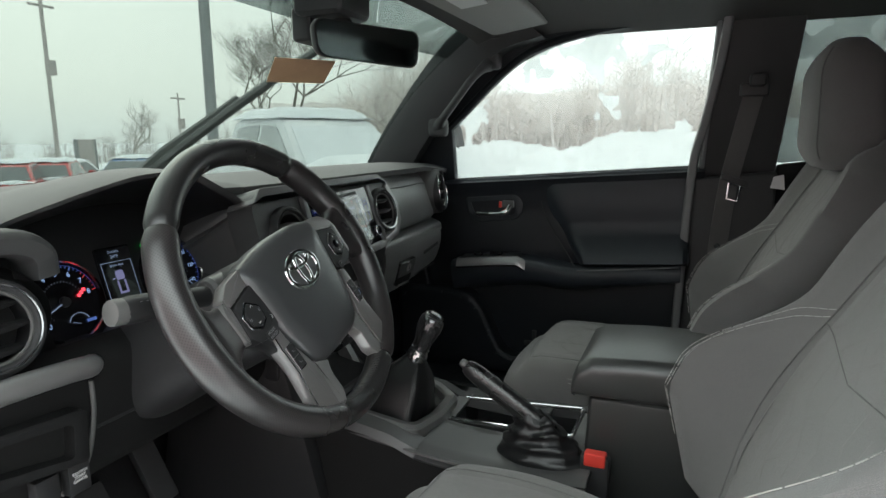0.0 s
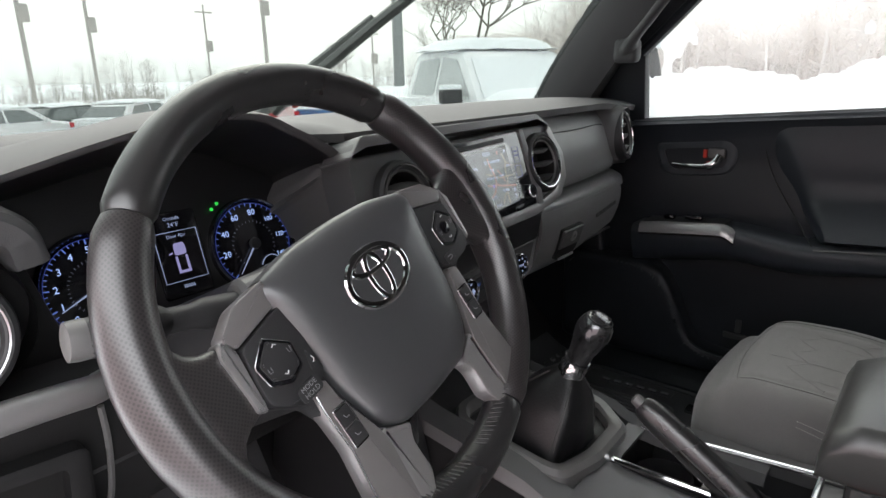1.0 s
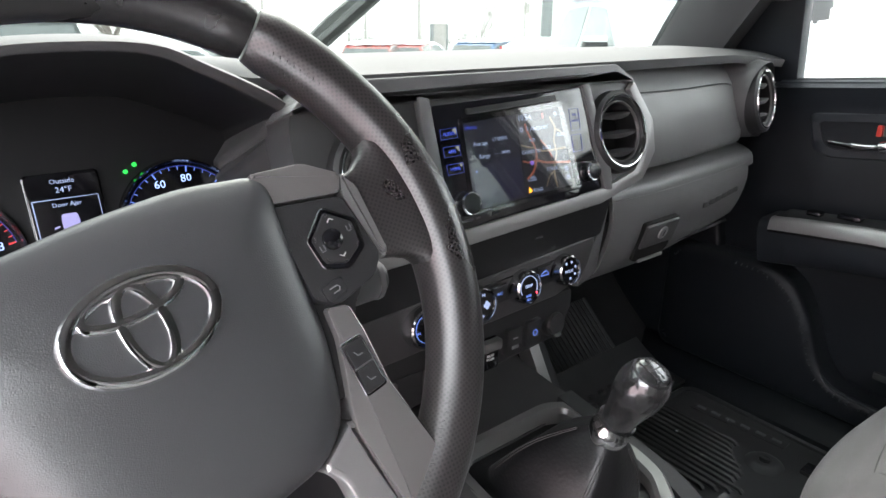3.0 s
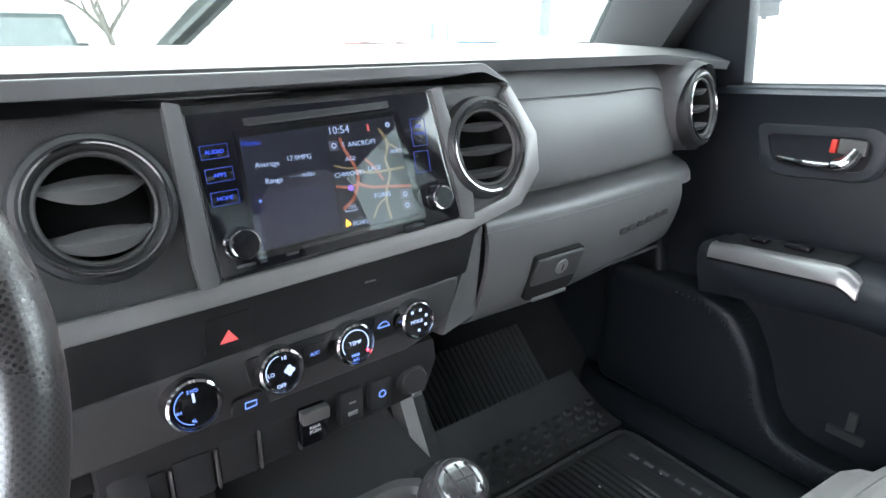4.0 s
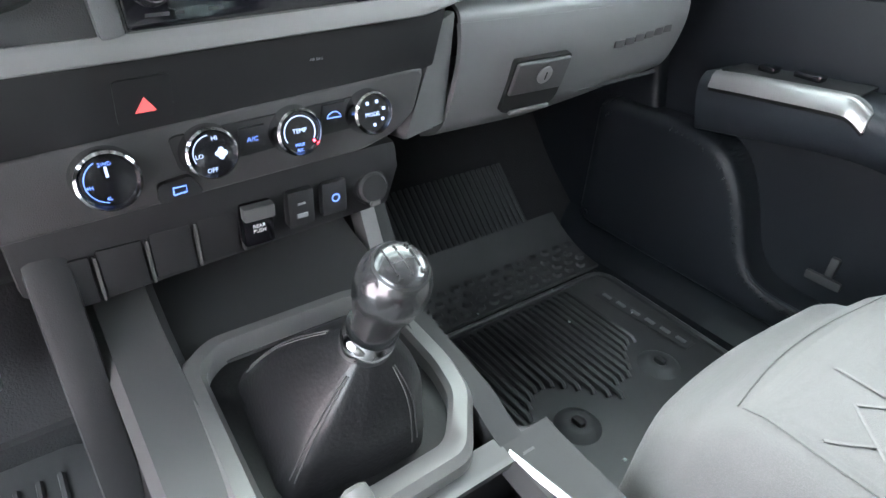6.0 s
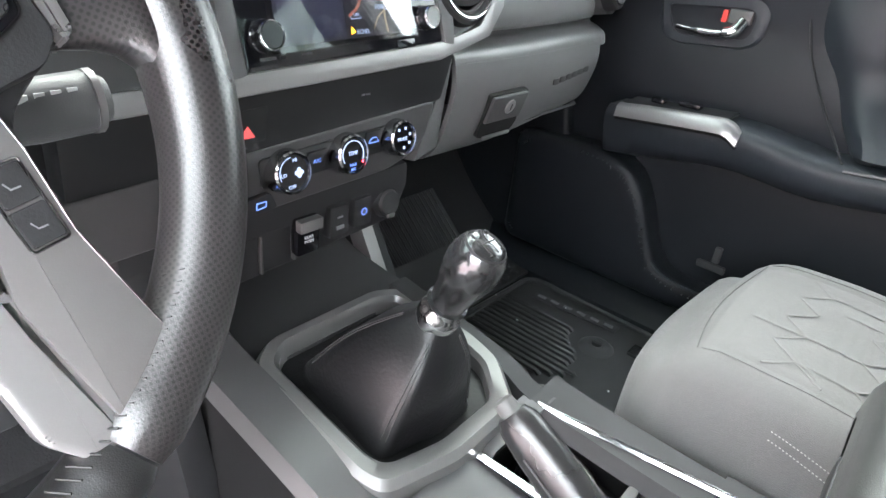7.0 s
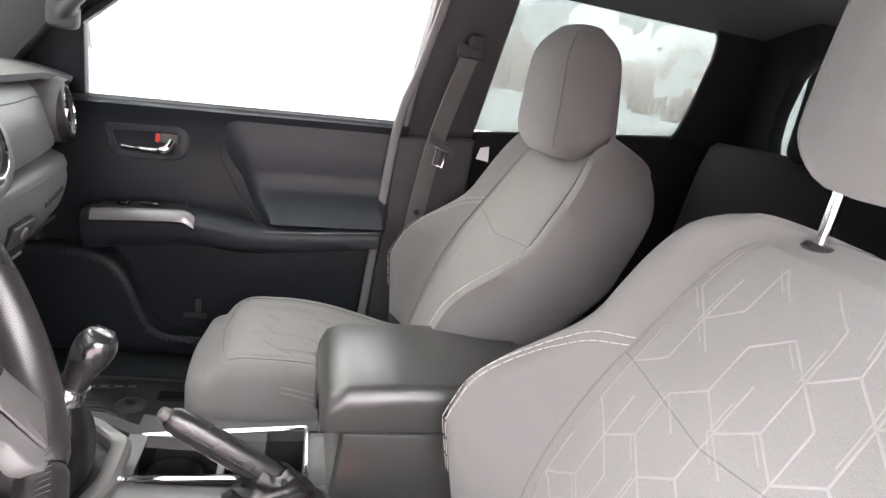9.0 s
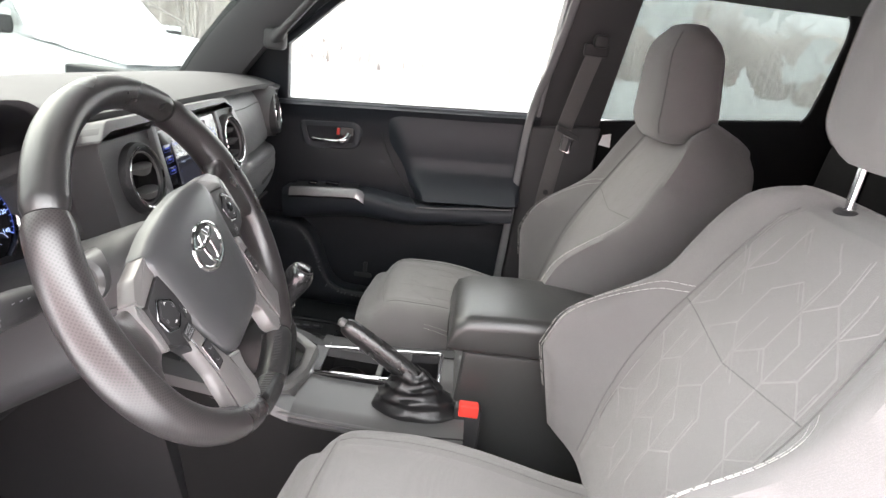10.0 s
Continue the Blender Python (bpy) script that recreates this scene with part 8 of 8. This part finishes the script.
def woods():
    """Far bare woods as one tangle of leaning stems and twigs."""
    rnd = random.Random(31)
    for name, d0, d1, n, dist, top, mat, words in (("far_woods", -25, 62, 420, 95, 5.5, M_HAZED, "line of bare woods beyond the lot, coloured pale for haze"), ("side_woods", 56, 150, 1300, 34, 6.2, M_HAZEDWOOD, "bare woods beside the lot, coloured pale for haze")):
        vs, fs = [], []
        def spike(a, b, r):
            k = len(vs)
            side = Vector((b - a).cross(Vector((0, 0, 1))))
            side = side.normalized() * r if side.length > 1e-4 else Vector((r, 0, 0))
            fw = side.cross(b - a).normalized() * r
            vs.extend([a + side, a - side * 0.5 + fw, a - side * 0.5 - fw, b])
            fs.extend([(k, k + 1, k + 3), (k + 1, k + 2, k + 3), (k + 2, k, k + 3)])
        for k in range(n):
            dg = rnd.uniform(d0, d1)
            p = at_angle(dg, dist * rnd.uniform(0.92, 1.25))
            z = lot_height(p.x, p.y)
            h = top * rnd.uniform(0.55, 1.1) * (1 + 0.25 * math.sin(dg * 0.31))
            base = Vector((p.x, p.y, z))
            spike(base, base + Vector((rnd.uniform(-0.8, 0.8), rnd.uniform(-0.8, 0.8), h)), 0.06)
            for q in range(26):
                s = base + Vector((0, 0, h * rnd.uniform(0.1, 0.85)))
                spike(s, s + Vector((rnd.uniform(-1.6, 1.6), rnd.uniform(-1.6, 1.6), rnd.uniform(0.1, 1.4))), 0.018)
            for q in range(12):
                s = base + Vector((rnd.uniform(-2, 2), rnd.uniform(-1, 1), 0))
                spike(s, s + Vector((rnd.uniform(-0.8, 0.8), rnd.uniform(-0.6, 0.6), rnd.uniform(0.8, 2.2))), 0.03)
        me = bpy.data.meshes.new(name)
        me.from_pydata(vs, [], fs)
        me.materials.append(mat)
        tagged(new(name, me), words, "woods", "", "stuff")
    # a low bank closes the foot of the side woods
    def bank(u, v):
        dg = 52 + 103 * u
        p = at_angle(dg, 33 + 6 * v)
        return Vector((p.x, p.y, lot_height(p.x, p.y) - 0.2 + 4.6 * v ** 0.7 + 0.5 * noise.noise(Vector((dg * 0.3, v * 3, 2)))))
    solid("brush_bank", sheet(bank, 80, 10), M_HAZEDWOOD, "brushy bank at the edge of the lot, coloured pale for haze", "bank", "stuff")


woods()


def vehicle(name, deg, dist, heading, kind, paint, words, snow=True, group="", buried=False):
    """A parked vehicle: body, cab, glass, wheels, lamps and snow on its upper faces."""
    p = at_angle(deg, dist)
    z = lot_height(p.x, p.y)
    v = thing(name, (p.x, p.y, z), words, "car" if kind == "car" else "pickup", group)
    m = pose(p.x, p.y, z, 0, 0, heading)
    if kind == "pickup":
        L, W, belt, roof = 5.6, 1.95, 1.18, 1.86
        side = [(-2.8, 0.45), (-2.8, 1.20), (-0.75, 1.22), (1.0, 1.20), (1.25, 1.15), (2.6, 1.06), (2.78, 0.95), (2.8, 0.45)]
        cab = [(-0.80, 1.18), (-0.68, 1.80), (-0.5, 1.86), (0.55, 1.86), (0.75, 1.80), (1.45, 1.16)]
        axles = (-1.75, 1.80)
    else:
        L, W, belt, roof = 4.5, 1.80, 0.92, 1.45
        side = [(-2.25, 0.35), (-2.25, 0.90), (-2.0, 0.98), (1.0, 0.94), (2.1, 0.78), (2.25, 0.65), (2.25, 0.35)]
        cab = [(-1.9, 0.95), (-1.35, 1.38), (-0.9, 1.45), (0.3, 1.45), (0.6, 1.40), (1.25, 0.93)]
        axles = (-1.4, 1.4)
    def shell(pts, w0, w1, z0, z1):
        rings = []
        for s in (-1, -0.94, 0.94, 1):
            k = 0.97 if abs(s) == 1 else 1.0
            rings.append([m @ Vector((s * (w0 + (w1 - w0) * max(0, min(1, (zz - z0) / (z1 - z0)))) / 2, y * k, z0 + (zz - z0) * k)) for y, zz in pts])
        return loft(rings)
    body = part("body", shell(side, W, W * 0.97, side[0][1], belt), paint, v, "", 30)
    cb = part("cab", shell(cab, W * 0.95, W * 0.76, belt, roof), paint, v, "", 30)
    def lean(s, y, zz, out=0.006):
        w = W * 0.95 + (W * 0.76 - W * 0.95) * (zz - belt) / (roof - belt)
        return m @ Vector((s * (w / 2 + out), y, zz))
    for s in (-1, 1):
        wins = ([[(-0.60, 1.24), (-0.50, 1.72), (0.12, 1.76), (0.12, 1.24)], [(0.20, 1.24), (0.20, 1.76), (0.60, 1.72), (1.15, 1.24)]] if kind == "pickup" else
                [[(-1.5, 0.99), (-1.1, 1.33), (-0.35, 1.38), (-0.35, 0.99)], [(-0.27, 0.98), (-0.27, 1.38), (0.35, 1.36), (0.95, 0.98)]])
        for w in wins:
            part("side_window", slab([lean(s, y, zz, -0.012) for y, zz in soft_poly(w, 0.06)], m.to_3x3() @ Vector((s * 0.02, 0, 0)), 0), M_ICYGLASS if buried else M_CARGLASS, cb)
        mr_y, mr_z = (1.02, 1.25) if kind == "pickup" else (0.85, 1.0)
        mi = part("mirror", box((s * (W / 2 + 0.14), mr_y, mr_z), (0.30, 0.16, 0.20) if kind == "pickup" else (0.22, 0.13, 0.15), 0.06, 4, m), M_MATTE if kind == "pickup" else paint, v)
        if buried:
            part("mirror_snow", box((s * (W / 2 + 0.14), mr_y, mr_z + 0.115), (0.27, 0.14, 0.07), 0.03, 3, m), M_SNOW, mi)
    fw = cab[-2], cab[-1]
    rw = cab[1], cab[0]
    for (ya, za), (yb, zb), nm, off in ((*fw, "windscreen", 0.02), (*rw, "back_window", -0.02)):
        half_a, half_b = W * 0.36, W * 0.43
        q = [m @ Vector((x, y + off, zz)) for x, y, zz in ((-half_a, ya + (yb - ya) * 0.10, za + (zb - za) * 0.10), (half_a, ya + (yb - ya) * 0.10, za + (zb - za) * 0.10), (half_b, ya + (yb - ya) * 0.88, za + (zb - za) * 0.88), (-half_b, ya + (yb - ya) * 0.88, za + (zb - za) * 0.88))]
        part(nm, slab(q, m.to_3x3() @ Vector((0, off * 0.6, 0)), 0), M_SNOW if snow and (buried or nm == "windscreen") else M_CARGLASS, cb)
    r = 0.39 if kind == "pickup" else 0.32
    for y in axles:
        for s in (-1, 1):
            wm = m @ axes((s * (W / 2 - 0.10), y, r), Vector((0, 1, 0)), Vector((0, 0, 1)), Vector((1, 0, 0)))
            w = part("wheel", lathe([(r * 0.62, -0.11), (r * 0.95, -0.12), (r, -0.09), (r, 0.09), (r * 0.95, 0.12), (r * 0.62, 0.11)], wm, 26, True), M_RUBBER, v)
            part("rim", lathe([(0, 0.09), (r * 0.3, 0.10), (r * 0.62, 0.08), (r * 0.62, -0.08), (0, -0.09)], wm, 22), M_DCHROME, w)
    for s in (-1, 1):
        part("tail_lamp", box((s * (W / 2 - 0.09), side[0][0] + 0.02, (0.98 if kind == "pickup" else 0.80)), (0.17, 0.10, 0.40 if kind == "pickup" else 0.16), 0.03, 2, m), M_LAMP, v, "red tail lamp")
        part("head_lamp", box((s * (W / 2 - 0.22), side[-1][0] - 0.03, (0.88 if kind == "pickup" else 0.62)), (0.38, 0.10, 0.18), 0.04, 2, m), M_CARGLASS, v)
    part("bumper", box((0, side[0][0] - 0.02, 0.55), (W * 0.98, 0.16, 0.22), 0.05, 3, m), M_MATTE if kind != "pickup" else M_DCHROME, v)
    if kind == "pickup":
        part("bed_floor", box((0, -1.78, 1.215), (W * 0.86, 1.95, 0.05), 0.012, 2, m), M_SNOW, v)
    if snow:
        rnd = random.Random(int(deg * 10))
        def cap(y0, y1, z0, w, lift, nm):
            def f(u, q):
                x = (2 * u - 1)
                e = (1 - x ** 6) * (1 - (2 * q - 1) ** 6)
                return m @ Vector((x * w / 2, y0 + (y1 - y0) * q, z0(q) + lift * e + 0.035 * noise.noise(Vector((x * 2 + deg, q * 5, 1)))))
            part(nm, sheet(f, 14, 12), M_SNOW, v, "smooth layer of snow")
        if kind == "pickup":
            cap(-0.75, 0.72, lambda q: 1.845, W * (0.86 if buried else 0.80), 0.17, "roof_snow")
            if buried:
                cap(-2.8, -0.70, lambda q: 1.18, W * 0.98, 0.16, "bed_snow")
            cap(1.28, 2.75, lambda q: 1.15 - 0.10 * q, W * 0.99, 0.22, "bonnet_snow")
        else:
            cap(-1.3, 0.55, lambda q: 1.43, W * 0.80, 0.10, "roof_snow")
            cap(1.05, 2.2, lambda q: 0.93 - 0.17 * q, W * 0.95, 0.09, "bonnet_snow")
            cap(-2.2, -1.85, lambda q: 0.93, W * 0.95, 0.07, "boot_snow")
    return v


vehicle("white_pickup", 54.2, 9.42, 157, "pickup", M_WHITECAR, "white pickup parked opposite, buried in snow", buried=True)
vehicle("dark_pickup", 4.5, 11.6, 0, "pickup", M_DARKCAR, "dark green-black pickup seen from behind, snow on bed", False)
vehicle("blue_car", 41.6, 23, -62, "car", M_BLUECAR, "bright blue hatchback with snow on its roof", True, "parked cars")
vehicle("red_car", 31.5, 21, -40, "car", M_REDCAR, "red car under a thick cap of snow", True, "parked cars")
vehicle("silver_car", 15.0, 24, -70, "car", M_WHITECAR, "pale car with snow on its roof", True, "parked cars")
vehicle("dark_car", 19.5, 27, -65, "car", M_DARKCAR, "dark car with snow on its roof", True, "parked cars")
vehicle("snowy_car", 24.5, 25, -60, "car", M_WHITECAR, "pale car buried in snow", True, "parked cars")
vehicle("snowy_car", 35.5, 27, -60, "car", M_WHITECAR, "white car buried in snow", True, "parked cars")
vehicle("snowy_car", 46.5, 22, -58, "car", M_WHITECAR, "white car with snow on its roof", True, "parked cars")
vehicle("maroon_car", 34.5, 23, -45, "car", M_REDCAR, "dark red car with snow on its bonnet", True, "parked cars")


M_FROST = material("frosted_rubber", (0.16, 0.165, 0.16), 0.6, var=0.3, scale=30)


def wipers():
    for a, b, words in (((0.02, 0.665, 1.300), (0.30, 0.36, 1.600), "frosted grey wiper arm raised across the windscreen"),):
        w = thing("wiper", a, words, "wiper", "windscreen wipers")
        a, b = Vector(a) + Vector((0, 0.03, 0.03)), Vector(b) + Vector((0, 0.03, 0.03))
        n = Vector((0, 0.5, 0.85)) * 0.02
        part("blade", tube([a.lerp(b, t) + n * 0.3 * math.sin(3.1 * t) for t in [k / 10 for k in range(11)]], 0.011, 8, True, 1.4), M_FROST, w, "frosted rubber blade")
        part("arm", tube([a.lerp(b, -0.25), a.lerp(b, 0.1) + n, a.lerp(b, 0.5) + n], [0.012, 0.010, 0.007], 6), M_FROST, w)


wipers()
